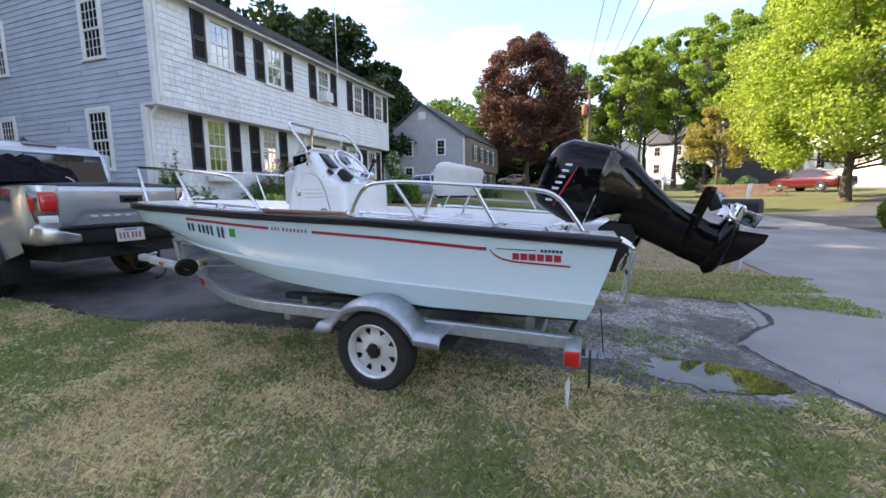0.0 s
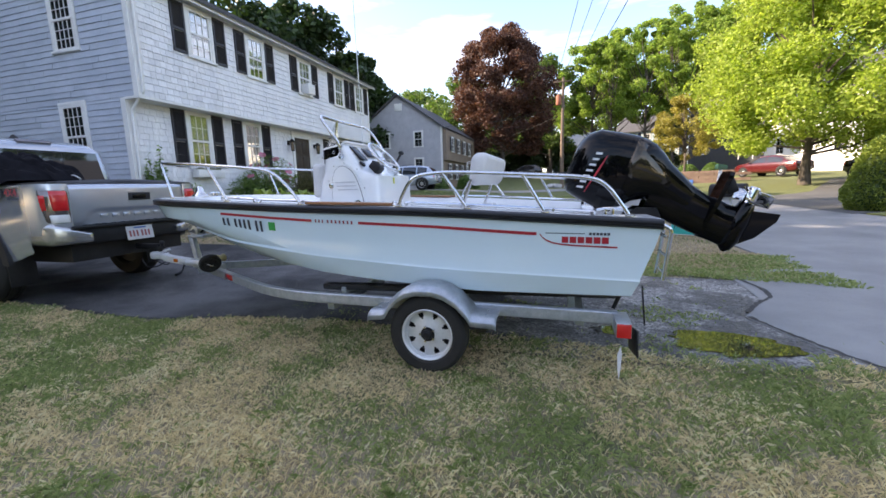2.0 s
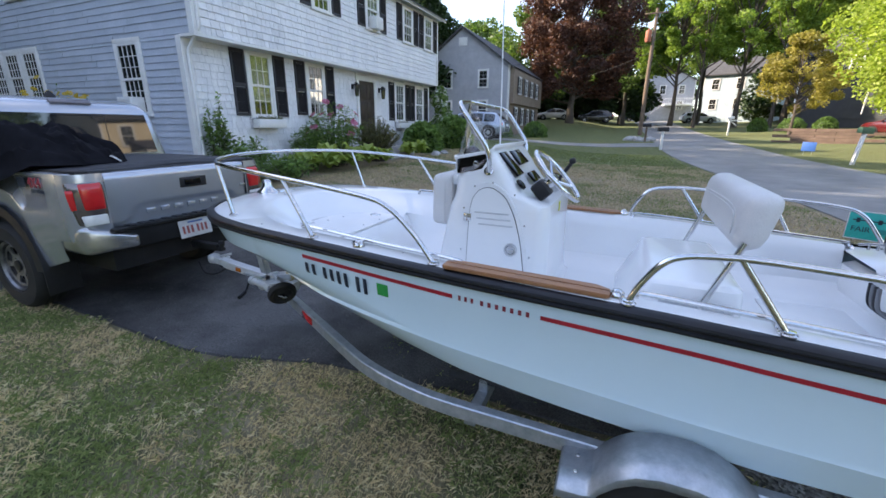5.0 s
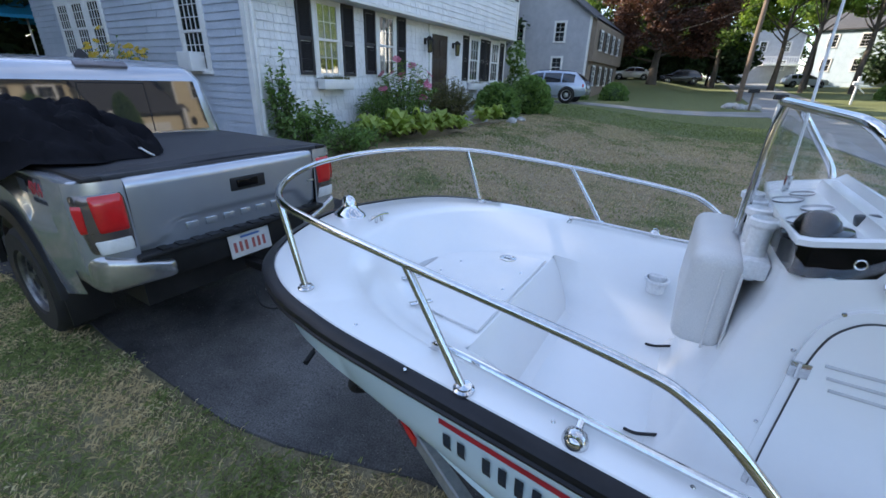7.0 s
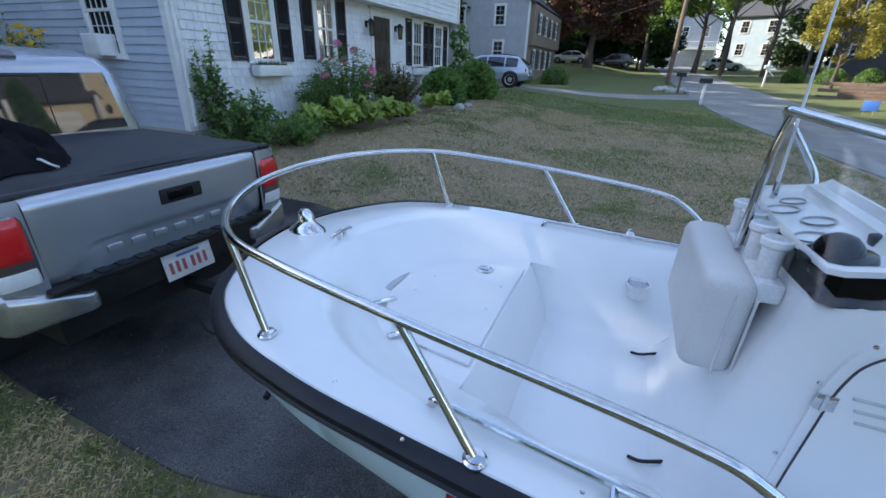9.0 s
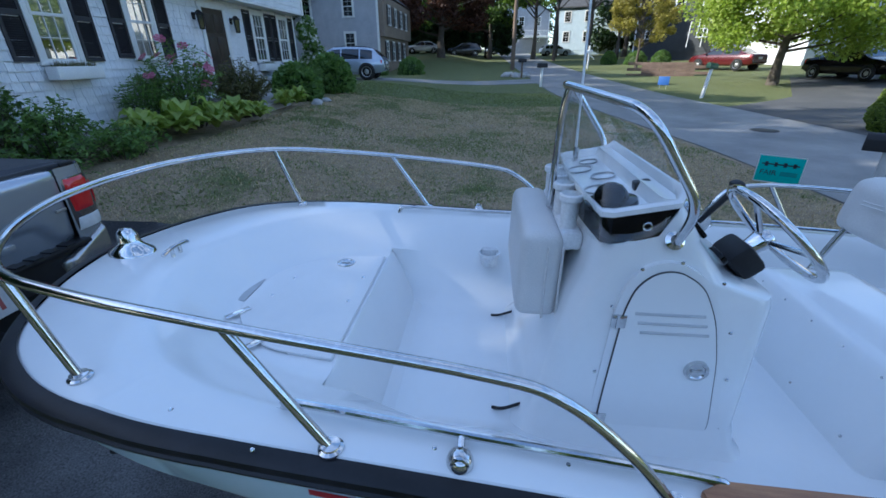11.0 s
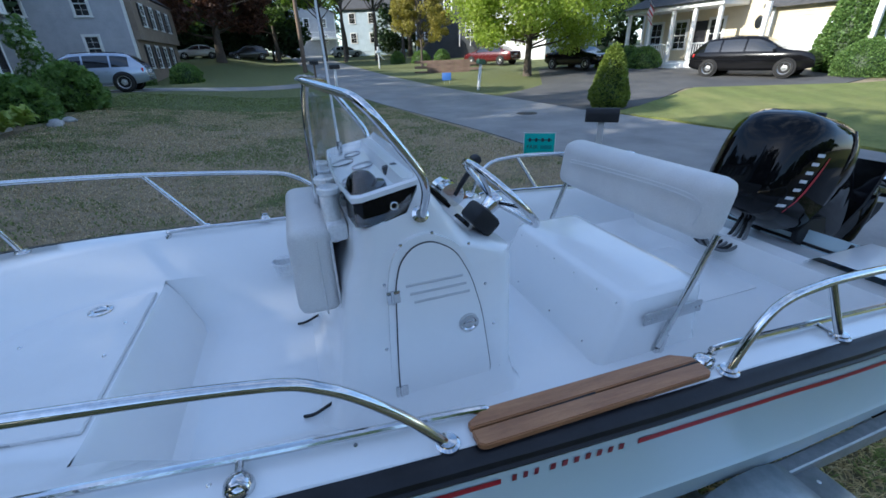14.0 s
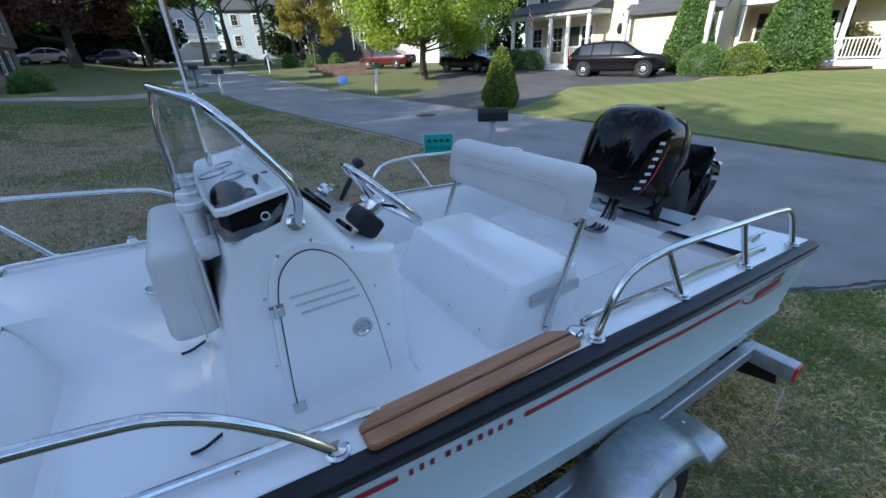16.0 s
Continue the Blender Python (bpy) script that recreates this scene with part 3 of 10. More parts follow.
def window_unit(name, parent, m, w, h, shutters=True, rows=2, cols=3, ac=False, box_flowers=False, curtain=False):
    """Double-hung window in the pose m: x across, z up, -y outwards; origin at the middle of the sill line."""
    e = new(name)
    e.parent = parent
    e.matrix_local = m
    bm = B()
    c = 0.095
    for x0, x1, z0, z1 in ((-w / 2 - c, -w / 2, 0, h), (w / 2, w / 2 + c, 0, h), (-w / 2 - c - 0.01, w / 2 + c + 0.01, h, h + c)):
        box(bm, x0, x1, -0.045, 0.03, z0, z1, 0.006)
    part("casing", bm, WHITEPAINT, e)
    bm = B()
    box(bm, -w / 2 - c - 0.03, w / 2 + c + 0.03, -0.075, 0.03, -0.055, 0, 0.008)
    part("sill", bm, WHITEPAINT, e)
    for sash, (z0, z1, y) in enumerate(((h / 2 - 0.02, h, -0.036), (0.0, h / 2 + 0.02, -0.024))):
        bm = B()
        f = 0.045
        for x0, x1, a, b in ((-w / 2, -w / 2 + f, z0, z1), (w / 2 - f, w / 2, z0, z1), (-w / 2 + f, w / 2 - f, z0, z0 + f), (-w / 2 + f, w / 2 - f, z1 - f, z1)):
            box(bm, x0, x1, y - 0.01, y + 0.025, a, b)
        for k in range(1, cols):
            x = -w / 2 + f + (w - 2 * f) * k / cols
            box(bm, x - 0.006, x + 0.006, y - 0.004, y + 0.018, z0 + f, z1 - f)
        for k in range(1, rows):
            z = z0 + f + (z1 - z0 - 2 * f) * k / rows
            box(bm, -w / 2 + f, w / 2 - f, y - 0.003, y + 0.017, z - 0.006, z + 0.006)
        s = part("sash", bm, WHITEPAINT, e)
        bm = B()
        box(bm, -w / 2 + f, w / 2 - f, y + 0.008, y + 0.013, z0 + f, z1 - f)
        part("pane", bm, CLEARPANE if curtain else GLASS, s)
        if curtain:
            bm = B()
            wv = w - 2 * f
            z_lo = z0 + f if sash == 0 else z0 + (z1 - z0) * 0.45
            loft(bm, [[Vector((-wv / 2 + wv * k / 40, y + 0.017 + 0.002 * math.sin(k * 1.3), z)) for k in range(41)] for z in (z_lo, z1 - f)])
            part("curtain", bm, CURTAIN, s, "white window curtain")
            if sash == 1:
                # black sheet painted as the unlit room below the curtain
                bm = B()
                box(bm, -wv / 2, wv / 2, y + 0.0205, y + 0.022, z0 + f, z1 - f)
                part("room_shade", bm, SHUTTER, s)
    if shutters:
        for sgn in (-1, 1):
            bm = B()
            x0 = sgn * (w / 2 + c + 0.02 + 0.19)
            for a, b, z0, z1 in ((-0.19, -0.14, 0, h + 0.05), (0.14, 0.19, 0, h + 0.05), (-0.14, 0.14, 0, 0.07), (-0.14, 0.14, h - 0.02, h + 0.05), (-0.14, 0.14, h * 0.46, h * 0.52)):
                box(bm, x0 + a, x0 + b, -0.05, -0.018, z0, z1)
            k = 0.08
            while k < h - 0.04:
                if not h * 0.44 < k < h * 0.52:
                    boxm(bm, pose(x0, -0.032, k + 0.012, 35, 0, 0), 0.28, 0.006, 0.034)
                k += 0.032
            part("shutter", bm, SHUTTER, e, "black louvred shutter")
    if ac:
        bm = B()
        box(bm, -w * 0.33, w * 0.33, -0.30, 0.02, 0.0, 0.34, 0.015)
        acu = part("air_conditioner", bm, WHITEPLASTIC, e, "white window air conditioner")
        bm = B()
        box(bm, -w * 0.3, w * 0.3, -0.306, -0.298, 0.0, 0.012)
        me = mesh_from("slat", bm, WHITEPLASTIC)
        for k in range(9):
            shared("slat", me, acu, pose(0, 0, 0.04 + k * 0.032))
    if box_flowers:
        bm = B()
        box(bm, -w / 2 - 0.12, w / 2 + 0.12, -0.30, -0.08, -0.27, -0.07, 0.012)
        part("flower_box", bm, WHITEPAINT, e, "white wooden flower box with dry plants")
        bm = B()
        rnd = random.Random(5)
        for k in range(160):
            p = Vector((rnd.uniform(-w / 2 - 0.08, w / 2 + 0.08), rnd.uniform(-0.28, -0.1), -0.07))
            d = Vector((rnd.uniform(-0.05, 0.05), rnd.uniform(-0.06, 0.04), rnd.uniform(0.03, 0.12)))
            s = Vector((0.012, 0.004, 0))
            bm.faces.new([bm.verts.new(q) for q in (p - s, p + s, p + d)])
        part("box_plants", bm, LEAF_BRONZE, e, "dry brown plants", 0)
    return e


def house():
    h = thing("house", Matrix(), "two-storey blue-grey shingled house with black shutters", "house")
    th = 0.16
    W, Hn = 0.62, 1.36
    fl = [(9.07, 1.97, 0.62, 1.38, False, True), (11.04, 2.03, 0.62, 1.32, False, False), (15.8, 1.95, 0.62, 1.30, False, True), (17.45, 1.95, 0.62, 1.30, False, False)]
    fu = [(9.01, 4.68, 0.64, 1.12, False), (10.98, 4.66, 0.62, 1.10, False), (13.42, 4.66, 0.62, 1.10, True), (15.75, 4.66, 0.62, 1.10, False), (17.45, 4.66, 0.62, 1.10, False)]
    # bodies of the two storeys, with the openings recessed behind the window units
    bm = B()
    box(bm, HX2, HX, HY0, HY1, ZB - 0.4, ZO)
    box(bm, HX2, UX, HY0 + 0.002, HY1 - 0.002, ZO, ZE)
    part("wall_body", bm, SIDING2, h)
    bm = B()
    box(bm, HX2 - 0.02, HX + 0.035, HY0 - 0.035, HY1 + 0.02, ZB - 0.6, ZB + 0.32)
    part("foundation", bm, CONCRETE, h)
    holes_f = [(y - w / 2 - 0.1 - HY0, y + w / 2 + 0.1 - HY0, z, z + hh + 0.1) for y, z, w, hh, a, b in fl] + [(12.98 - HY0, 14.12 - HY0, 0.6, 3.4)]
    courses(h, "shingle", Vector((HX, HY0, 0)), Vector((0, 1, 0)), Vector((1, 0, 0)), HY1 - HY0, ZB + 0.32, ZO - 0.02, 0.145, holes_f, SIDING, 0.17, 3)
    holes_u = [(y - w / 2 - 0.1 - HY0, y + w / 2 + 0.1 - HY0, z, z + hh + 0.1) for y, z, w, hh, a in fu]
    courses(h, "shingle", Vector((UX, HY0, 0)), Vector((0, 1, 0)), Vector((1, 0, 0)), HY1 - HY0, ZO, ZE - 0.05, 0.145, holes_u, SIDING, 0.17, 4)
    sw = [(-11.72, 1.98, 0.70, 1.42, True, 2, 4), (-11.6, 4.62, 0.66, 1.32, False, 2, 4), (-15.6, 2.3, 0.62, 1.15, False, 2, 4), (-16.45, 2.3, 0.62, 1.15, False, 2, 4), (-17.3, 2.3, 0.62, 1.15, False, 2, 4), (-15.6, 4.62, 0.62, 1.3, False, 2, 4)]
    holes_s = [(x - w / 2 - 0.1 - HX2, x + w / 2 + 0.1 - HX2, z, z + hh + 0.1) for x, z, w, hh, a, r, c in sw]
    courses(h, "clapboard", Vector((HX2, HY0, 0)), Vector((1, 0, 0)), Vector((0, -1, 0)), HX - HX2, ZB + 0.32, ZO, 0.135, holes_s, SIDING2, 2.4, 7)
    courses(h, "clapboard", Vector((HX2, HY0, 0)), Vector((1, 0, 0)), Vector((0, -1, 0)), UX - HX2, ZO, ZE + 2.6, 0.135, holes_s + [(-9, -8, 0, 0)], SIDING2, 2.4, 8)
    for y, z, w, hh, a, b in fl:
        window_unit("window", h, pose(HX, y, z, 0, 0, 90), w, hh, True, 2, 3, a, b, True)
    for y, z, w, hh, a in fu:
        window_unit("window", h, pose(UX, y, z, 0, 0, 90), w, hh, True, 2, 3, a, False, True)
    for x, z, w, hh, a, r, c in sw:
        window_unit("window", h, pose(x, HY0, z, 0, 0, 0), w, hh, False, r + 1, c, a)
    # corner boards and trim
    for x, y, z0, z1 in ((HX, HY0, ZB + 0.3, ZO - 0.02), (UX, HY0, ZO - 0.02, ZE), (HX, HY1, ZB + 0.3, ZO - 0.02), (UX, HY1, ZO - 0.02, ZE)):
        bm = B()
        sy = -1 if y == HY0 else 1
        box(bm, x - 0.11, x + 0.032, min(y, y + sy * 0.035), max(y, y + sy * 0.035), z0, z1)
        box(bm, x, x + 0.034, min(y, y - sy * 0.11), max(y, y - sy * 0.11), z0, z1)
        part("corner_board", bm, WHITEPAINT, h)
    bm = B()
    box(bm, HX + 0.002, UX + 0.025, HY0 - 0.03, HY1 + 0.03, ZO - 0.06, ZO - 0.004)
    part("overhang_soffit", bm, WHITEPAINT, h)
    # roof: ridge along y
    ridge_x, ridge_z = (UX + HX2) / 2, ZE + 2.75
    bm = B()
    for sx, ex in ((1, UX + 0.37), (-1, HX2 - 0.37)):
        run = abs(ridge_x - ex)
        drop = 0.19
        rows = 34
        for k in range(rows):
            t0, t1 = k / rows, (k + 1) / rows
            x0, x1 = ex + (ridge_x - ex) * t0, ex + (ridge_x - ex) * t1
            z0, z1 = ZE - drop + (ridge_z - ZE + drop) * t0, ZE - drop + (ridge_z - ZE + drop) * t1
            vs = [bm.verts.new(c) for c in ((x0, HY0 - 0.25, z0 + 0.11), (x0, HY1 + 0.25, z0 + 0.11), (x1, HY1 + 0.25, z1 + 0.10), (x1, HY0 - 0.25, z1 + 0.10), (x0, HY0 - 0.25, z0 + 0.085), (x0, HY1 + 0.25, z0 + 0.085))]
            bm.faces.new((vs[0], vs[1], vs[2], vs[3]) if sx < 0 else (vs[3], vs[2], vs[1], vs[0]))
            bm.faces.new((vs[4], vs[5], vs[1], vs[0]))
    part("roof", bm, ROOF, h, "dark grey asphalt shingle roof", 0)
    bm = B()
    box(bm, UX + 0.0, UX + 0.30, HY0 - 0.2, HY1 + 0.2, ZE - 0.10, ZE - 0.07)
    box(bm, UX + 0.28, UX + 0.305, HY0 - 0.25, HY1 + 0.25, ZE - 0.17, ZE - 0.10)
    part("soffit", bm, WHITEPAINT, h)
    bm = B()
    tube(bm, rounded([(UX + 0.36, HY0 + 0.08, ZE - 0.1), (UX + 0.1, HY0 + 0.06, ZE - 0.35), (UX + 0.07, HY0 + 0.06, ZO + 0.1), (HX + 0.08, HY0 + 0.06, ZO - 0.3), (HX + 0.07, HY0 + 0.06, ZB + 0.4)], 0.08), 0.035, 8)
    part("downspout", bm, WHITEPAINT, h)
    # gable infill above the eaves on the side wall
    bm = B()
    prism(bm, [(HX2, ZE - 0.2), (UX, ZE - 0.2), (ridge_x, ridge_z - 0.02)], 0.1, Matrix(((1, 0, 0, 0), (0, 0, 1, HY0 + 0.01), (0, 1, 0, 0), (0, 0, 0, 1))))
    prism(bm, [(HX2, ZE - 0.2), (UX, ZE - 0.2), (ridge_x, ridge_z - 0.02)], 0.1, Matrix(((1, 0, 0, 0), (0, 0, 1, HY1 - 0.11), (0, 1, 0, 0), (0, 0, 0, 1))))
    part("gable", bm, SIDING2, h)
    # front door with casing, lanterns
    d = new("door")
    d.parent = h
    d.matrix_local = pose(HX, 13.55, 1.12, 0, 0, 90)
    bm = B()
    box(bm, -0.45, 0.45, -0.03, 0.02, 0, 2.05)
    for i in range(2):
        for j, (z0, z1) in enumerate(((0.15, 0.75), (0.85, 1.4), (1.5, 1.92))):
            x0 = -0.36 + i * 0.39
            box(bm, x0, x0 + 0.32, -0.042, -0.025, z0, z1, 0.006)
    part("door_leaf", bm, surface("dark_brown_door", (0.02, 0.014, 0.012), (0.045, 0.032, 0.026), 3, 0.45), d, "dark brown panelled front door")
    bm = B()
    for x0, x1, z0, z1 in ((-0.56, -0.45, -0.1, 2.05), (0.45, 0.56, -0.1, 2.05), (-0.60, 0.60, 2.05, 2.22)):
        box(bm, x0, x1, -0.06, 0.06, z0, z1, 0.006)
    box(bm, -0.64, 0.64, -0.10, 0.04, 2.22, 2.26, 0.006)
    part("casing", bm, WHITEPAINT, d)
    bm = B()
    lathe(bm, [(0, 0), (0.03, 0), (0.034, 0.03), (0.015, 0.05), (0, 0.05)], pose(0.38, -0.03, 0.95, 90, 0, 0), 14)
    part("knob", bm, STEEL, d)
    bm = B()
    box(bm, -0.9, 0.9, -1.1, 0.1, -0.5, -0.03, 0.02)
    box(bm, -0.8, 0.8, -1.4, -1.1, -0.5, -0.2, 0.02)
    part("doorstep", bm, CONCRETE, d)
    for y in (12.78, 14.35):
        l = new("lantern")
        l.parent = h
        l.matrix_local = pose(HX + 0.03, y, 2.95, 0, 0, 90)
        bm = B()
        box(bm, -0.05, 0.05, -0.02, 0.02, -0.08, 0.08, 0.01)
        tube(bm, rounded([(0, -0.02, 0.02), (0, -0.12, 0.12), (0, -0.16, 0.1)], 0.04), 0.012, 8)
        lathe(bm, [(0.0, 0.13), (0.03, 0.11), (0.11, 0.04), (0.115, 0.03), (0.09, 0.02), (0.0, 0.02)], pose(0, -0.16, 0.0), 4)
        lathe(bm, [(0.0, -0.30), (0.06, -0.29), (0.065, -0.27), (0.0, -0.26)], pose(0, -0.16, 0.0), 4)
        for a in range(4):
            an = math.pi / 2 * a
            tube(bm, [(0.085 * math.cos(an), -0.16 + 0.085 * math.sin(an), 0.02), (0.06 * math.cos(an), -0.16 + 0.06 * math.sin(an), -0.28)], 0.008, 6)
        part("bracket", bm, BLACKMATT, l, "black metal lantern frame")
        bm = B()
        lathe(bm, [(0.08, 0.02), (0.056, -0.27)], pose(0, -0.16, 0.0), 4)
        part("lantern_glass", bm, GLASS, l)
    return h


house()

# ---- the boat: x forward from the transom, y to port, z up ----
BOAT = pose(-0.02, 3.645, 0, 0, 0, 180)


def sheer(s):
    return lerp_table(s, [(-0.2, 1.015), (0, 1.025), (1.4, 1.112), (2.6, 1.15), (3.5, 1.195), (4.2, 1.225), (4.7, 1.23)])


def plan(s0, L, Bm, n, m, start, count=44):
    """Half a deck outline from the stern to the stem: straight, then a blunt curve."""
    out = [(start + (s0 - start) * k / 8, Bm) for k in range(8)]
    for k in range(count + 1):
        a = k / count * math.pi / 2
        u = math.sin(a)
        w = math.cos(a) ** 1.0
        u = min(1.0, u)
        out.append((s0 + (L - s0) * u, Bm * max(0.0, 1 - u ** n) ** (1 / m)))
    return out


def ringpts(line, zf, sgn):
    return [Vector((s, sgn * p, zf(s))) for s, p in line]


STRAKE_Z = [(0, 0.655), (1.4, 0.705), (2.35, 0.77), (3.2, 0.86), (3.9, 0.985), (4.4, 1.10), (4.6, 1.15)]
CHINE_Z = [(0, 0.555), (1.1, 0.548), (1.8, 0.59), (2.35, 0.632), (3.0, 0.72), (3.5, 0.81), (4.0, 0.93), (4.3, 1.04), (4.6, 1.12)]
KEEL_Z = [(0, 0.44), (2.2, 0.44), (2.8, 0.47), (3.2, 0.525), (3.66, 0.645), (4.0, 0.79), (4.25, 0.92), (4.45, 1.05), (4.6, 1.12)]


def boat_hull(boat):
    curves = [
        (plan(3.1, 4.545, 0.905, 4.0, 1.6, 0.0), lambda s: sheer(s) - 0.03),
        (plan(3.0, 4.50, 0.897, 3.8, 1.55, 0.035), lambda s: sheer(s) - 0.16),
        (plan(2.3, 4.44, 0.885, 3.0, 1.45, 0.105), lambda s: lerp_table(s, STRAKE_Z) + 0.012),
        (plan(2.3, 4.435, 0.892, 3.0, 1.45, 0.107), lambda s: lerp_table(s, STRAKE_Z) - 0.006),
        (plan(1.7, 4.36, 0.862, 2.5, 1.3, 0.15), lambda s: lerp_table(s, CHINE_Z)),
        (plan(1.5, 4.34, 0.80, 2.4, 1.25, 0.16), lambda s: lerp_table(s, CHINE_Z) - 0.02),
        (plan(1.3, 4.33, 0.40, 2.3, 1.2, 0.17), lambda s: 0.6 * lerp_table(s, KEEL_Z) + 0.4 * lerp_table(s, CHINE_Z) - 0.02),
        (plan(1.2, 4.32, 0.001, 2.3, 1.2, 0.18), lambda s: lerp_table(s, KEEL_Z)),
    ]
    bm = B()
    for sgn in (1, -1):
        loft(bm, [ringpts(c, z, sgn) for c, z in curves])
    # transom
    for sgn in (1, -1):
        pts = [ringpts(c, z, sgn)[0] for c, z in curves]
        mid = [Vector((p.x, 0, p.z)) for p in pts]
        for a, b, c, d in zip(pts, pts[1:], mid[1:], mid):
            bm.faces.new([bm.verts.new(q) for q in (a, b, c, d)])
    bmesh.ops.remove_doubles(bm, verts=bm.verts, dist=0.0006)
    bmesh.ops.recalc_face_normals(bm, faces=bm.faces)
    part("hull", bm, HULL, boat, "pale blue-white glossy hull", 28)
    # rub rail: a thick black strip round the sheer, with a rounded face
    bm = B()
    sec = [(-0.02, 0.040), (0.010, 0.038), (0.024, 0.028), (0.027, 0.016), (0.020, 0.011), (0.020, 0.003), (0.027, -0.002), (0.024, -0.012), (0.010, -0.020), (-0.02, -0.022)]
    line = plan(3.1, 4.54, 0.90, 4.0, 1.6, -0.005)
    full = [(s, p) for s, p in line] + [(s, -p) for s, p in line[::-1][1:]]
    rings = []
    for i, (s, p) in enumerate(full):
        a, b = full[max(i - 1, 0)], full[min(i + 1, len(full) - 1)]
        t = Vector((b[0] - a[0], b[1] - a[1], 0)).normalized()
        nrm = Vector((-t.y, t.x, 0)) * 1.0
        if nrm.dot(Vector((s - 2.2, p * 3, 0))) < 0:
            nrm = -nrm
        rings.append([Vector((s, p, sheer(s) - 0.03)) + nrm * o + Vector((0, 0, h)) for o, h in sec])
    loft(bm, rings)
    for r in (rings[0], rings[-1]):
        bm.faces.new([bm.verts.new(q) for q in r])
    bmesh.ops.recalc_face_normals(bm, faces=bm.faces)
    part("rub_rail", bm, RUBBER, boat, "black rubber rub rail", 40)


def screws(parent, pts, normal, r=0.006):
    me = None
    for p in pts:
        if me is None:
            bm = B()
            lathe(bm, [(0, 0.003), (r * 0.7, 0.0028), (r, 0.0), (0, 0)], Matrix(), 8)
            me = mesh_from("screw", bm, STEEL)
        rot = Vector((0, 0, 1)).rotation_difference(Vector(normal)).to_matrix().to_4x4()
        shared("screw", me, parent, Matrix.Translation(p) @ rot)


def boat_liner(boat):
    """Gunwale cap, coamings, casting deck, sole and splash well, in one moulded liner."""
    bm = B()
    zc = lambda s: sheer(s) + 0.012
    cap_out = plan(3.1, 4.535, 0.895, 4.0, 1.6, 0.02)
    cap_mid = plan(3.1, 4.50, 0.875, 4.0, 1.6, 0.02)
    # forward part, over the casting deck
    S1 = 3.39

    def clip(line, s_from):
        """The piece of a half outline forward of s_from, always with the same count."""
        pts = [Vector((s, p, 0)) for s, p in line]
        out = []
        for a, b in zip(pts, pts[1:]):
            if a.x < s_from <= b.x:
                out.append(a + (b - a) * ((s_from - a.x) / max(1e-6, b.x - a.x)))
            if b.x > s_from:
                out.append(b)
        acc = [0.0]
        for a, b in zip(out, out[1:]):
            acc.append(acc[-1] + (b - a).length)
        res = []
        for k in range(33):
            d = acc[-1] * k / 32
            i = max(j for j in range(len(acc)) if acc[j] <= d + 1e-9)
            i = min(i, len(out) - 2)
            f = (d - acc[i]) / max(1e-6, acc[i + 1] - acc[i])
            q = out[i] + (out[i + 1] - out[i]) * min(1, f)
            res.append((q.x, q.y))
        return res

    DECK = 1.055
    ring_z = [lambda s: zc(s) - 0.02, zc, lambda s: zc(s) + 0.002, lambda s: zc(s) - 0.012, lambda s: zc(s) - 0.075, lambda s: DECK + 0.012, lambda s: DECK + 0.001, lambda s: DECK]
    rings_fwd = list(zip([cap_out, cap_mid, plan(3.0, 4.17, 0.785, 3.4, 1.7, 0.4), plan(3.0, 4.13, 0.755, 3.4, 1.7, 0.4), plan(3.0, 4.05, 0.655, 3.4, 1.7, 0.4),
                          plan(3.0, 3.97, 0.55, 3.3, 1.7, 0.4), plan(3.0, 3.92, 0.50, 3.3, 1.7, 0.4), plan(3.0, 3.88, 0.46, 3.3, 1.7, 0.4)], ring_z))
    for sgn in (1, -1):
        loft(bm, [[Vector((s, sgn * p, z(s))) for s, p in clip(c, S1)] for c, z in rings_fwd])
        inner = [Vector((s, sgn * p, DECK)) for s, p in clip(rings_fwd[-1][0], S1)]
        for a, b in zip(inner, inner[1:]):
            bm.faces.new([bm.verts.new(q) for q in (a, b, Vector((b.x, 0, DECK)), Vector((a.x, 0, DECK)))])
    # aft part: cap, coaming and sole; the coaming is a soft bowl forward and a steep wall by the helm
    SOLE = 0.80
    start = [clip(c, S1)[0][1] for c, z in rings_fwd]

    def prof(s):
        k = sstep(2.25, 2.85, s)
        wall = [(0.895, zc(s) - 0.02), (0.875, zc(s)), (0.80, zc(s) + 0.002), (0.783, zc(s) - 0.012), (0.765, zc(s) - 0.10), (0.742, SOLE + 0.10), (0.715, SOLE + 0.03), (0.66, SOLE), (0.35, SOLE + 0.006), (0.0, SOLE + 0.008)]
        edge = [(start[n], ring_z[n](s)) for n in range(6)] + [(0.52, SOLE + 0.16), (0.47, SOLE + 0.05), (0.40, SOLE + 0.006), (0.0, SOLE + 0.008)]
        bowl = edge[:4] + [(0.665, zc(s) - 0.085), (0.585, 1.01), (0.515, SOLE + 0.125), (0.45, SOLE + 0.045), (0.36, SOLE + 0.008), (0.0, SOLE + 0.008)]
        soft = sstep(S1, S1 - 0.38, s)
        bowl = [(a + (c - a) * soft, b + (d - b) * soft) for (a, b), (c, d) in zip(edge, bowl)]
        return [(a + (c - a) * k, b + (d - b) * k) for (a, b), (c, d) in zip(wall, bowl)]
    ss = [S1 - (S1 - 0.40) * k / 36 for k in range(37)]
    for sgn in (1, -1):
        loft(bm, [[Vector((s, sgn * p, z)) for p, z in prof(s)] for s in ss])
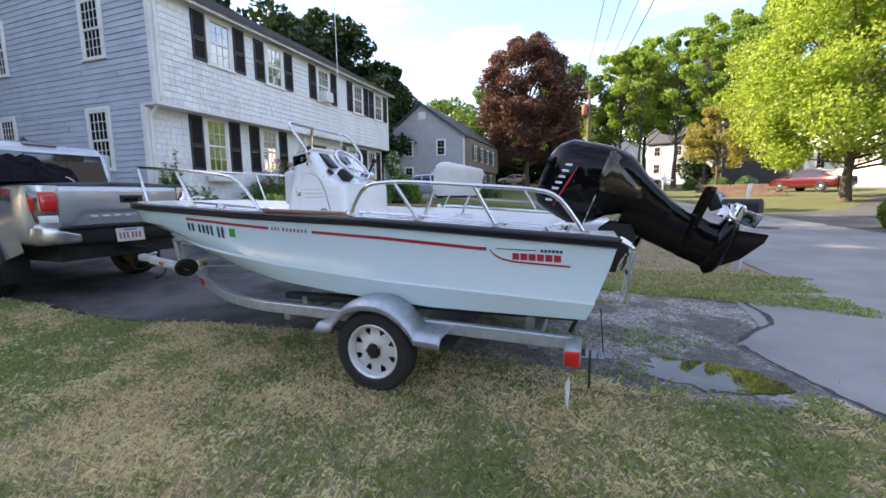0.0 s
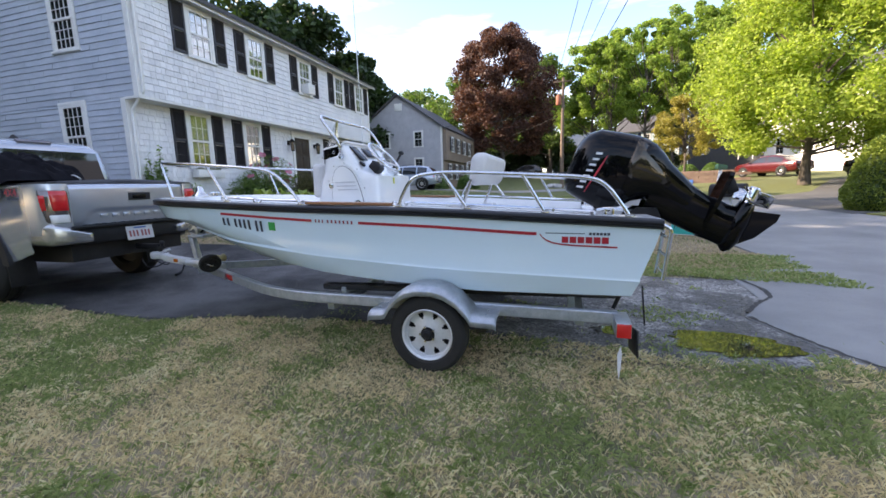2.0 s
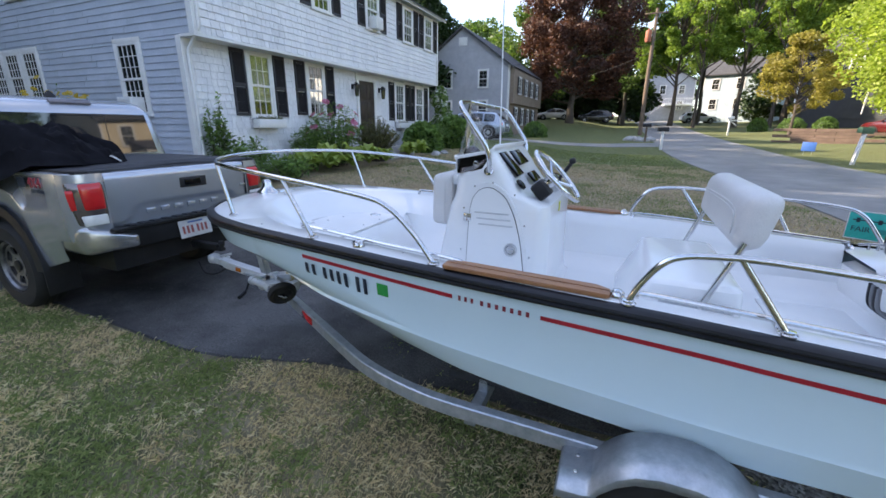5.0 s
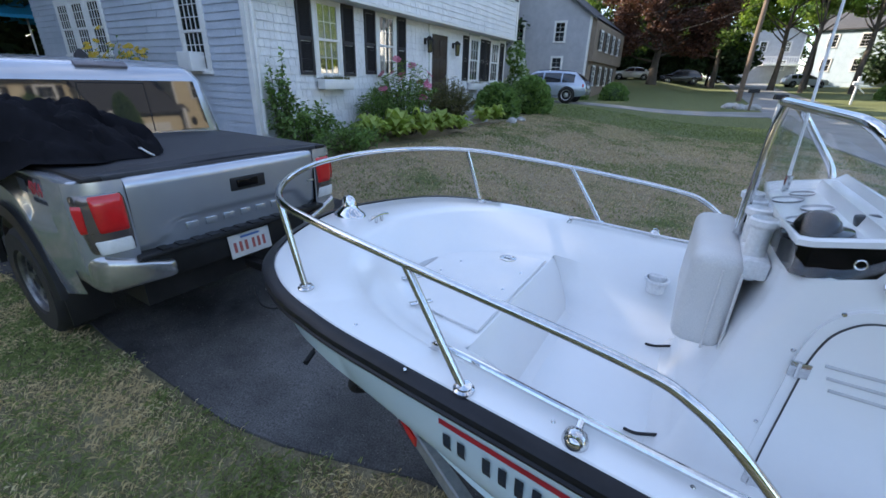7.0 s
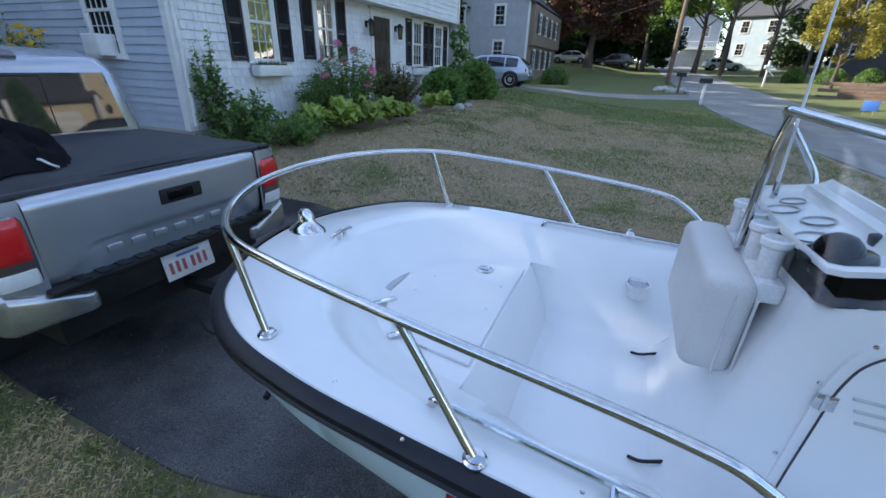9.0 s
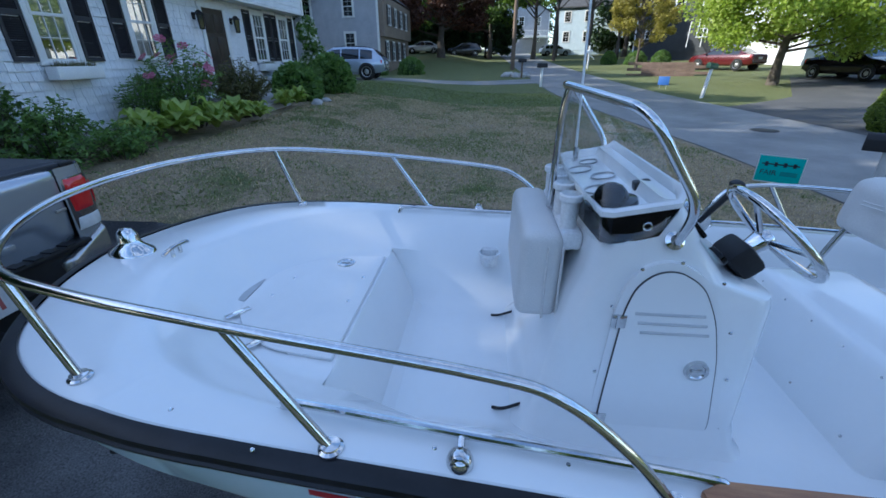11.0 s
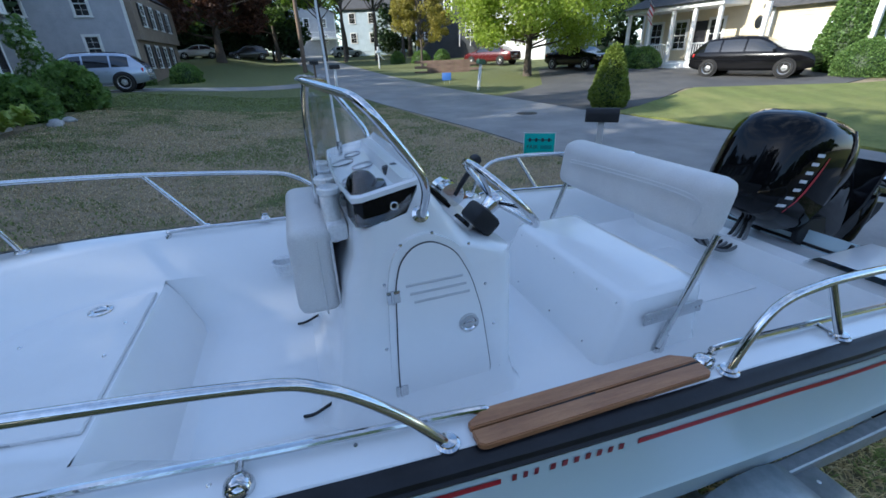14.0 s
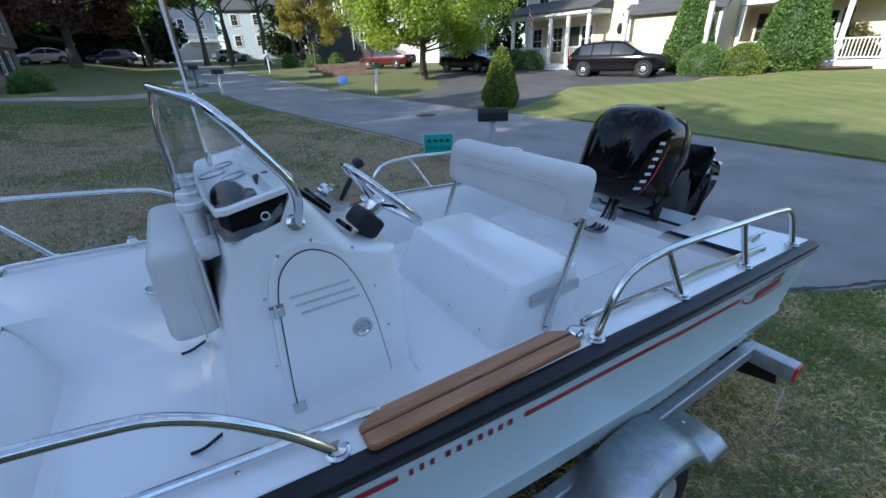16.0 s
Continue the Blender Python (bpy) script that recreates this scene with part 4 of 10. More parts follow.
    # bulkhead beneath the casting deck, leaning aft, with a rounded foot
    for sgn in (1, -1):
        rows = []
        for k in range(9):
            p = 0.525 * k / 8
            rows.append([Vector((S1 + 0.001, sgn * p, DECK)), Vector((S1 - 0.012, sgn * p, DECK - 0.012)), Vector((S1 - 0.03 - 0.06, sgn * p, SOLE + 0.09)), Vector((S1 - 0.13, sgn * p, SOLE + 0.02)), Vector((S1 - 0.2, sgn * p, SOLE + 0.001))])
        loft(bm, rows)
    # stern: bulkhead, splash well and corner decks
    for sgn in (1, -1):
        q = lambda s, p, z: Vector((s, sgn * p, z))
        strips = [[q(0.42, p, SOLE), q(0.40, p, SOLE + 0.15), q(0.37, p, 0.955), q(0.33, p, 0.97)] for p in (0, 0.2, 0.4, 0.6, 0.79)]
        loft(bm, strips)
        loft(bm, [[q(0.33, p, 0.97), q(0.30, p, 0.955), q(0.05, p, 0.90), q(0.0, p, 0.895)] for p in (0, 0.15, 0.3, 0.34)])
        loft(bm, [[q(s, 0.34, 0.97 if s > 0.31 else 0.895), q(s, 0.37, zc(0) - 0.035), q(s, 0.40, zc(0) - 0.012), q(s, 0.70, zc(0) - 0.005), q(s, 0.875, zc(0)), q(s, 0.895, zc(0) - 0.02)] for s in (0.405, 0.33, 0.305, 0.15, 0.004)])
    bmesh.ops.remove_doubles(bm, verts=bm.verts, dist=0.0008)
    bmesh.ops.recalc_face_normals(bm, faces=bm.faces)
    if sum(f.normal.z * f.calc_area() for f in bm.faces) < 0:
        bmesh.ops.reverse_faces(bm, faces=bm.faces)
    part("deck_liner", bm, GEL, boat, "white glossy moulded deck and cockpit", 40)
    # fore hatch, thin lid; a grey bead round it paints its shadow gap
    bm = B()
    hat = rounded([(S1 + 0.012, -0.43, 0), (S1 + 0.30, -0.40, 0), (S1 + 0.50, -0.20, 0), (S1 + 0.50, 0.16, 0), (S1 + 0.30, 0.37, 0), (S1 + 0.012, 0.41, 0)], 0.12, 6)
    prism(bm, [(p.x, p.y) for p in hat], 0.012, Matrix.Translation((0, 0, DECK + 0.001)), 0.003)
    lid = part("fore_hatch", bm, NONSKID, boat, "white hatch lid")
    bm = B()
    tube(bm, [p + Vector((0, 0, DECK + 0.004)) for p in hat if p.x > S1 + 0.04], 0.0025, 6)
    part("hatch_gasket", bm, plain("grey_gap_shade", (0.42, 0.43, 0.43), 0.6), boat)
    bm = B()
    lathe(bm, [(0, 0.004), (0.03, 0.004), (0.034, 0.008), (0.044, 0.006), (0.046, 0), (0, 0)], pose(3.58, -0.33, DECK + 0.012), 24)
    boxm(bm, pose(3.58, -0.33, DECK + 0.02), 0.045, 0.012, 0.004, 0.001)
    part("latch", bm, STEEL, lid, "round stainless latch")
    for sy, sx in ((0.17, 3.87), (0.355, 3.70)):
        bm = B()
        boxm(bm, pose(sx, sy, DECK + 0.016, 0, 0, 55), 0.10, 0.028, 0.006, 0.002)
        tube(bm, [(sx - 0.012, sy - 0.016, DECK + 0.02), (sx + 0.012, sy + 0.016, DECK + 0.02)], 0.006, 8)
        part("hinge", bm, STEEL, lid)
    screws(boat, [(3.78, -0.66, DECK + 0.045), (3.45, -0.67, DECK + 0.035)], (0, 0.5, 1), 0.007)
    screws(lid, [(3.77, -0.14, DECK + 0.013), (3.80, 0.015, DECK + 0.013), (3.455, -0.18, DECK + 0.013), (3.46, 0.03, DECK + 0.013)], (0, 0, 1), 0.007)
    # anchor rope recess: a thin plate, the hollow's shade put into its grey
    bm = B()
    box(bm, 3.905, 3.995, -0.14, 0.06, DECK - 0.002, DECK + 0.006, 0.003)
    part("recess", bm, plain("shaded_recess", (0.5, 0.51, 0.52), 0.6), boat)


def foot(bm, x, y, z, r=0.029):
    lathe(bm, [(0, 0.0), (r, 0.0), (r, 0.006), (r * 0.75, 0.010), (0.022, 0.016), (0.0, 0.018)], pose(x, y, z), 20)


def boat_rails(boat):
    R = 0.0125
    zc = lambda s: sheer(s) + 0.012
    bow = new("bow_rail")
    bow.parent = boat
    half = [(2.50, 0.868, zc(2.5)), (2.60, 0.86, 1.28), (2.74, 0.848, 1.395), (2.90, 0.84, 1.442), (3.42, 0.815, 1.497), (3.80, 0.775, 1.527), (4.03, 0.715, 1.543), (4.20, 0.56, 1.555), (4.33, 0.32, 1.562), (4.375, 0.10, 1.565)]
    pts = smooth_path(half + [(x, -y, z) for x, y, z in half[::-1]], 7)
    bm = B()
    tube(bm, pts, R, 14)
    part("top_rail", bm, STEEL, bow)
    for sgn in (1, -1):
        bm = B()
        foot(bm, 2.50, sgn * 0.868, zc(2.5))
        part("rail_base", bm, STEEL, bow)
        for (fx, fy), (tx, ty, tz) in (((3.23, 0.833), (3.43, 0.813, 1.494)), ((3.95, 0.715), (4.06, 0.70, 1.543))):
            bm = B()
            tube(bm, [(fx, sgn * fy, zc(fx)), (tx, sgn * ty, tz)], R * 0.95, 12)
            post = part("post", bm, STEEL, bow)
            bm = B()
            foot(bm, fx, sgn * fy, zc(fx))
            part("post_base", bm, STEEL, post)
    for sgn in (1, -1):
        ar = new("side_rail")
        ar.parent = boat
        y = 0.91 * sgn
        line = [(1.67, y, zc(1.67)), (1.635, y, 1.22), (1.55, y, 1.325), (1.40, y, 1.352), (1.2, y, 1.35), (0.8, y, 1.322), (0.45, y, 1.292), (0.32, y, 1.245), (0.22, y, 1.12), (0.175, y, zc(0.17))]
        bm = B()
        tube(bm, smooth_path(line, 6), R, 14)
        part("top_rail", bm, STEEL, ar)
        for fx, tx, tz in ((1.176, 1.345, 1.351), (0.671, 0.81, 1.322)):
            bm = B()
            tube(bm, [(fx, y, zc(fx)), (tx, y, tz)], R * 0.95, 12)
            post = part("post", bm, STEEL, ar)
            bm = B()
            foot(bm, fx, y, zc(fx))
            part("post_base", bm, STEEL, post)
        for fx in (1.67, 0.175):
            bm = B()
            foot(bm, fx, y, zc(fx))
            part("rail_base", bm, STEEL, ar)
        # low grab rails along the inner edge of the gunwale, each held by a chrome stud
        for s0, s1, p0, p1, studs in ((2.36, 3.40, 0.815, 0.735, (2.94,)), (0.36, 1.66, 0.862, 0.838, (0.62, 1.20))):
            gr = new("grab_rail")
            gr.parent = boat
            pp = lambda s: sgn * (p0 + (p1 - p0) * (s - s0) / (s1 - s0))
            bm = B()
            tube(bm, smooth_path([(s0, pp(s0) * 0.985, zc(s0) - 0.045), (s0 + 0.02, pp(s0), zc(s0) + 0.005), (s0 + 0.07, pp(s0 + 0.07), zc(s0) + 0.022), ((s0 + s1) / 2, pp((s0 + s1) / 2), zc((s0 + s1) / 2) + 0.022), (s1 - 0.07, pp(s1 - 0.07), zc(s1) + 0.022), (s1 - 0.02, pp(s1), zc(s1) + 0.005), (s1, pp(s1) * 0.985, zc(s1) - 0.045)], 6), 0.0105, 10)
            part("bar", bm, STEEL, gr)
            for sx in (s0, s1):
                bm = B()
                lathe(bm, [(0, 0.010), (0.018, 0.008), (0.022, 0.0), (0, 0)], pose(sx, pp(sx), zc(sx) - 0.018, sgn * 55, 0, 0), 16)
                part("end_cap", bm, STEEL, gr)
            for sx in studs:
                bm = B()
                tube(bm, [(sx, pp(sx), zc(sx) + 0.020), (sx, pp(sx) + sgn * 0.045, zc(sx) + 0.016)], 0.009, 8)
                part("stand_off", bm, STEEL, gr)
        # domed fender studs on the gunwale
        for sx, py in ((2.94, 0.828), (1.71, 0.86)):
            bm = B()
            lathe(bm, [(0, 0.034), (0.014, 0.032), (0.026, 0.022), (0.031, 0.008), (0.031, 0), (0, 0)], pose(sx, sgn * py, zc(sx)), 20)
            tube(bm, [(sx + 0.019 * math.cos(a * math.tau / 10), sgn * (py + 0.022), zc(sx) + 0.018 + 0.019 * math.sin(a * math.tau / 10)) for a in range(10)], 0.004, 6, closed=True)
            part("fender_eye", bm, STEEL, boat, "chrome fender eye")
        # teak step pads
        pad = new("teak_step")
        pad.parent = boat
        pad["label"] = "oiled teak step pad with a dark seam"
        for y0, y1 in ((0.812, 0.861), (0.867, 0.916)):
            bm = B()
            o = [(1.79, y0), (2.38, y0), (2.44, y0 + 0.03), (2.44, y1), (1.735, y1), (1.735, y0 + 0.03)] if y0 < 0.84 else [(1.735, y0), (2.44, y0), (2.44, y1 - 0.01), (2.425, y1), (1.75, y1), (1.735, y1 - 0.01)]
            t = B()
            prism(t, o, 0.018, None, 0.003)
            for v in t.verts:
                v.co.z += zc(v.co.x) + 0.004
                v.co.y *= sgn
            if sgn < 0:
                bmesh.ops.reverse_faces(t, faces=t.faces)
            join(bm, t)
            part("plank", bm, TEAK, pad)
        bm = B()
        for sx in (1.73, 2.08):
            boxm(bm, pose(sx + 0.18, sgn * 0.864, zc(sx + 0.18) + 0.009), 0.34, 0.006, 0.012)
        part("seam", bm, BLACKMATT, pad)
    # bow light and cleats
    bm = B()
    lathe(bm, [(0, 0.0), (0.075, 0.0), (0.07, 0.012), (0.045, 0.03), (0.035, 0.05), (0.033, 0.075), (0.02, 0.092), (0, 0.097)], pose(4.405, 0.0, zc(4.4)) @ Matrix.Diagonal((1.3, 0.95, 1.15, 1)), 24)
    part("bow_light", bm, STEEL, boat, "chrome bow navigation light")
    for cx, cy in ((4.20, 0.0), (0.28, 0.79), (0.28, -0.79)):
        bm = B()
        tube(bm, smooth_path([(cx, cy - 0.075, zc(cx) + 0.028), (cx, cy - 0.03, zc(cx) + 0.036), (cx, cy + 0.03, zc(cx) + 0.036), (cx, cy + 0.075, zc(cx) + 0.028)], 4), 0.009, 10)
        for k in (-0.022, 0.022):
            tube(bm, [(cx, cy + k, zc(cx)), (cx, cy + k, zc(cx) + 0.034)], 0.009, 10)
        if cx < 1:
            for v in bm.verts:
                v.co.x, v.co.y = cx + (v.co.y - cy), cy + (v.co.x - cx)
        part("cleat", bm, STEEL, boat, "stainless cleat")


NAME_GREY = plain("faded_name_print", (0.26, 0.035, 0.055), 0.5)


def decals(boat):
    """Stripe and markings lie on the port side of the hull; marks that are names or numbers are plain bars."""
    cv = plan(3.0, 4.50, 0.897, 3.8, 1.55, 0.035)
    top = plan(3.1, 4.545, 0.905, 4.0, 1.6, 0.0)
    stk = plan(2.3, 4.44, 0.885, 3.0, 1.45, 0.105)

    def half(line, s):
        for a, b in zip(line, line[1:]):
            if a[0] <= s <= b[0]:
                return a[1] + (b[1] - a[1]) * (s - a[0]) / max(1e-6, b[0] - a[0])
        return line[0][1]

    def side(s, z, off=0.0025):
        zt, zm, zl = sheer(s) - 0.03, sheer(s) - 0.16, lerp_table(s, STRAKE_Z) + 0.012
        if z > zm:
            k = (zt - z) / (zt - zm)
            p = half(top, s) * (1 - k) + half(cv, s) * k
        else:
            k = min(1.0, (zm - z) / max(0.01, zm - zl))
            p = half(cv, s) * (1 - k) + half(stk, s) * k
        return p + off

    def band(name, s0, s1, zf, h, mat, label="", sgn=1, off=0.0025):
        bm = B()
        n = max(2, int(abs(s1 - s0) / 0.06))
        rows = []
        for k in range(n + 1):
            s = s0 + (s1 - s0) * k / n
            z = zf(s)
            rows.append([Vector((s, sgn * side(s, z + h * (0.5 - j / 4), off), z + h * (0.5 - j / 4))) for j in range(5)])
        loft(bm, rows)
        bmesh.ops.recalc_face_normals(bm, faces=bm.faces)
        return part(name, bm, mat, boat, label, 0)

    zs = lambda s: lerp_table(s, [(0.5, 0.945), (0.75, 0.948), (1.4, 0.992), (2.0, 1.02), (2.38, 1.037), (2.8, 1.062), (3.3, 1.098)])
    for sgn in (1, -1):
        band("stripe", 3.28, 2.385, zs, 0.020, RED, "red pinstripe", sgn)
        band("stripe", 1.985, 0.72, zs, 0.020, RED, "red pinstripe", sgn)
        # model name: small bars in a row
        for k in range(3):
            band("name_bar", 2.355 - k * 0.030, 2.343 - k * 0.030, zs, 0.024, NAME_GREY, "", sgn)
        for k in range(7):
            band("name_bar", 2.250 - k * 0.034, 2.235 - k * 0.034, zs, 0.024, NAME_GREY, "", sgn)
        # registration: plain dark bars in three groups
        x = 3.27
        for grp in (2, 4, 2):
            for k in range(grp):
                band("mark_bar", x - 0.006, x - 0.029, lambda s: zs(s) - 0.075, 0.088, NAVY, "", sgn, 0.007)
                x -= 0.046
            x -= 0.030
        band("sticker", 2.80, 2.735, lambda s: zs(s) - 0.068, 0.066, GREEN_DECAL, "green registration sticker", sgn)
        # maker's badge near the stern: swoosh line and a bold slanted bar
        rows_s = [(0.70, 0.945), (0.685, 0.925), (0.66, 0.905), (0.62, 0.888), (0.56, 0.878), (0.48, 0.872), (0.24, 0.862)]
        bm = B()
        rows = []
        for s, z in rows_s:
            rows.append([Vector((s, sgn * side(s, z + 0.006), z + 0.006)), Vector((s, sgn * side(s, z - 0.004), z - 0.004))])
        loft(bm, rows)
        bmesh.ops.recalc_face_normals(bm, faces=bm.faces)
        part("badge_line", bm, RED, boat, "", 0)
        for k in range(6):
            band("badge_bar", 0.565 - k * 0.047, 0.526 - k * 0.047, lambda s: 0.905 + (s - 0.3) * 0.02, 0.040, RED, "", sgn)
        for k in range(6):
            band("badge_bar", 0.405 - k * 0.021, 0.389 - k * 0.021, lambda s: 0.945 + (s - 0.3) * 0.02, 0.016, NAVY, "", sgn)
        band("badge_rule", 0.665, 0.43, lambda s: 0.945 + (s - 0.3) * 0.02, 0.005, NAVY, "", sgn)


def build_boat():
    boat = thing("motorboat", BOAT, "white and pale blue centre-console motorboat on a trailer", "boat")
    boat_hull(boat)
    boat_liner(boat)
    decals(boat)
    # the hull is widest aft and draws in towards the shoulders of the bow
    beam = [(0, 1.05), (1.2, 1.055), (2.0, 1.035), (2.5, 1.01), (3.0, 0.98), (3.5, 0.955), (3.84, 0.95), (4.15, 0.975), (4.3, 1.0), (4.6, 1.0)]
    for ob in boat.children_recursive:
        for v in ob.data.vertices:
            v.co.y *= lerp_table(v.co.x, beam)
    boat_rails(boat)
    return boat


boat = build_boat()

# ---- console, seat, engine ----
XZ = Matrix(((1, 0, 0, 0), (0, 0, 1, 0), (0, 1, 0, 0), (0, 0, 0, 1)))   # outline (x, z), pushed along y


def side_prism(bm, outline, y0, y1, bevel=0.0):
    prism(bm, outline, y1 - y0, Matrix.Translation((0, y0, 0)) @ XZ, bevel)


def console(boat):
    c = new("console")
    c.parent = boat
    c["label"] = "white moulded steering console"
    # shell: rings of rounded rectangles that narrow upwards
    levels = [(0.795, 2.02, 2.80, 0.46), (0.83, 2.05, 2.755, 0.43), (0.90, 2.06, 2.72, 0.408), (1.15, 2.065, 2.675, 0.40), (1.34, 2.068, 2.635, 0.396),
              (1.372, 2.075, 2.62, 0.393)]
    bm = B()

    def rr(z, s0, s1, h, rad=0.07, n=5):
        pts = []
        for cx, cy, a0 in ((s1 - rad, h - rad, 0), (s0 + rad, h - rad, 90), (s0 + rad, -h + rad, 180), (s1 - rad, -h + rad, 270)):
            for k in range(n + 1):
                a = radians(a0 + 90 * k / n)
                pts.append(Vector((cx + rad * math.cos(a), cy + rad * math.sin(a), z)))
        return pts
    rings = [rr(*l) for l in levels]
    rings.append(rr(1.42, 2.215, 2.605, 0.391))
    rings.append(rr(1.53, 2.305, 2.592, 0.388))
    rings.append(rr(1.545, 2.315, 2.56, 0.386, 0.05))
    rings.append(rr(1.62, 2.37, 2.45, 0.376, 0.03))
    rings.append(rr(1.652, 2.395, 2.44, 0.36, 0.018))
    vr = loft(bm, rings, closed=True)
    bm.faces.new(vr[-1])
    bmesh.ops.recalc_face_normals(bm, faces=bm.faces)
    part("shell", bm, GEL, c, "", 40)
    # smoked dash box beneath the tray
    bm = B()
    edge = [(2.402, 0.384), (2.44, 0.386), (2.50, 0.387), (2.565, 0.386), (2.588, 0.368), (2.602, 0.20), (2.606, 0.0)]
    edge = edge + [(x, -y) for x, y in edge[-2::-1]]
    top = lambda x: 1.640 + (2.405 - x) * 0.19
    low = lambda x: 1.636 - 0.092 * sstep(2.398, 2.452, x) - 0.018 * sstep(2.45, 2.58, x)
    loft(bm, [[Vector((x, y, top(x))) for x, y in edge], [Vector((x, y, low(x))) for x, y in edge], [Vector((2.40, y * 0.9, low(x))) for x, y in edge]])
    bmesh.ops.recalc_face_normals(bm, faces=bm.faces)
    db = part("dash_box", bm, BLACKGLOSS, c, "glossy black forward dash box", 30)
    bm = B()
    tube(bm, [(2.475 + 0.011 * math.cos(k * math.tau / 14), 0.389, 1.583 + 0.011 * math.sin(k * math.tau / 14)) for k in range(14)], 0.002, 6, closed=True)
    part("lock_ring", bm, STEEL, db)
    # tray on top: sloping forward, sunk inside a rounded rim, with a raised lip along the helm
    bm = B()
    rings = []
    half = [(2.378, 0.0), (2.378, 0.36), (2.40, 0.388), (2.568, 0.391), (2.594, 0.372), (2.608, 0.20), (2.612, 0.0)]
    o = half + [(x, -y) for x, y in half[-2:0:-1]]
    for dz, g in ((-0.004, 1.0), (0.010, 1.0), (0.014, 0.97), (0.012, 0.93), (-0.012, 0.86), (-0.014, 0.0)):
        rings.append([Vector((2.50 + (x - 2.50) * g, y * g, top(2.50 + (x - 2.50) * g) + dz + (0.022 if x < 2.39 and g > 0.9 else 0.0))) for x, y in o])
    loft(bm, rings, closed=True)
    bmesh.ops.recalc_face_normals(bm, faces=bm.faces)
    tray = part("top_tray", bm, GEL, c, "white sloping tray with cup recesses", 40)
    tilt = Euler((0, math.atan(0.19), 0)).to_matrix().to_4x4()
    # shallow white cups, the shade inside them painted as grey
    for x, y, r in ((2.545, 0.12, 0.042), (2.495, -0.02, 0.040), (2.55, -0.15, 0.045), (2.50, -0.24, 0.035)):
        bm = B()
        lathe(bm, [(r, 0.002), (r * 1.06, 0.006), (r * 0.95, 0.006), (r * 0.9, -0.004), (0, -0.005)], Matrix.Translation((x, y, top(x) - 0.012)) @ tilt, 24)
        part("cup_recess", bm, plain("cup_shade_grey", (0.45, 0.46, 0.47), 0.35), tray)
    bm = B()
    lathe(bm, [(0.075, 0.0), (0.072, 0.012), (0.050, 0.016), (0.046, 0.034), (0.034, 0.052), (0.014, 0.062), (0, 0.063)], Matrix.Translation((2.54, 0.26, top(2.54) - 0.012)) @ tilt, 24)
    part("compass", bm, BLACKGLOSS, tray, "black domed compass")
    bm = B()
    boxm(bm, Matrix.Translation((2.432, 0.17, top(2.432) + 0.002)) @ tilt, 0.05, 0.03, 0.03, 0.006)
    part("clip", bm, BLACKMATT, tray)
    # windscreen and its bent tube frame
    ws = new("windscreen")
    ws.parent = c
    lo = [(2.43, 0.394, 1.585), (2.50, 0.397, 1.54), (2.572, 0.396, 1.532), (2.610, 0.372, 1.535), (2.640, 0.22, 1.54), (2.650, 0, 1.542)]
    arc_lo = smooth_path(lo + [(x, -y, z) for x, y, z in lo[-2::-1]], 6)
    hi = [(2.415, 0.37, 1.665), (2.455, 0.31, 1.76), (2.51, 0.25, 1.815), (2.585, 0.16, 1.85), (2.63, 0.08, 1.87), (2.645, 0, 1.876)]
    arc_hi = smooth_path(hi + [(x, -y, z) for x, y, z in hi[-2::-1]], 6)
    bm = B()
    loft(bm, [arc_lo, arc_hi, [p + Vector((-0.005, 0, 0)) for p in arc_hi], [p + Vector((-0.005, 0, 0)) for p in arc_lo]])
    pane = part("pane", bm, ACRYLIC, ws, "clear rain-spotted acrylic screen")
    pane.visible_shadow = False
    half = [(2.395, 0.390, 1.535), (2.386, 0.446, 1.655), (2.550, 0.458, 1.884), (2.658, 0.02, 1.912)]
    bm = B()
    tube(bm, rounded(half + [(x, -y, z) for x, y, z in half[::-1]], 0.085, 7), 0.0128, 14)
    tube(bm, smooth_path([(2.65, 0.0, 1.908), (2.665, 0, 1.80), (2.672, 0, 1.50)], 6), 0.0125, 12)
    part("frame", bm, STEEL, ws)
    for sg in (1, -1):
        bm = B()
        lathe(bm, [(0.026, 0), (0.026, 0.006), (0.014, 0.012)], pose(2.40, sg * 0.389, 1.545, -sg * 60, 0, 0), 18)
        part("frame_foot", bm, STEEL, ws)
    # side door: raised surround, arched leaf, hinges, latch, louvre lines
    y = 0.402
    arch = [(2.515, 0.83), (2.19, 0.83), (2.165, 0.90), (2.205, 1.17), (2.245, 1.315), (2.30, 1.42), (2.375, 1.462), (2.43, 1.455), (2.475, 1.41), (2.495, 1.33), (2.508, 1.05)]
    bm = B()
    o = rounded([(x, z, 0) for x, z in arch + arch[:1]], 0.05, 4)
    cx, cz = 2.35, 1.12
    side_prism(bm, [(cx + (p.x - cx) * 1.17, cz + (p.y - cz) * 1.08) for p in o[:-1]], y - 0.015, y + 0.004, 0.003)
    part("door_surround", bm, GEL, c)
    bm = B()
    side_prism(bm, [(p.x, p.y) for p in o[:-1]], y, y + 0.009, 0.003)
    door = part("door", bm, GEL, c, "arched white access door")
    bm = B()
    tube(bm, [Vector((p.x, y + 0.005, p.y)) for p in o], 0.0038, 6)
    part("door_gasket", bm, plain("dark_gasket", (0.05, 0.05, 0.05), 0.6), c)
    # louvres as thin bars, the slots' shade put into their grey
    for k in range(3):
        bm = B()
        tube(bm, [(2.465 - k * 0.012, y + 0.010, 1.325 - k * 0.032), (2.275 - k * 0.012, y + 0.010, 1.325 - k * 0.032)], 0.0045, 6)
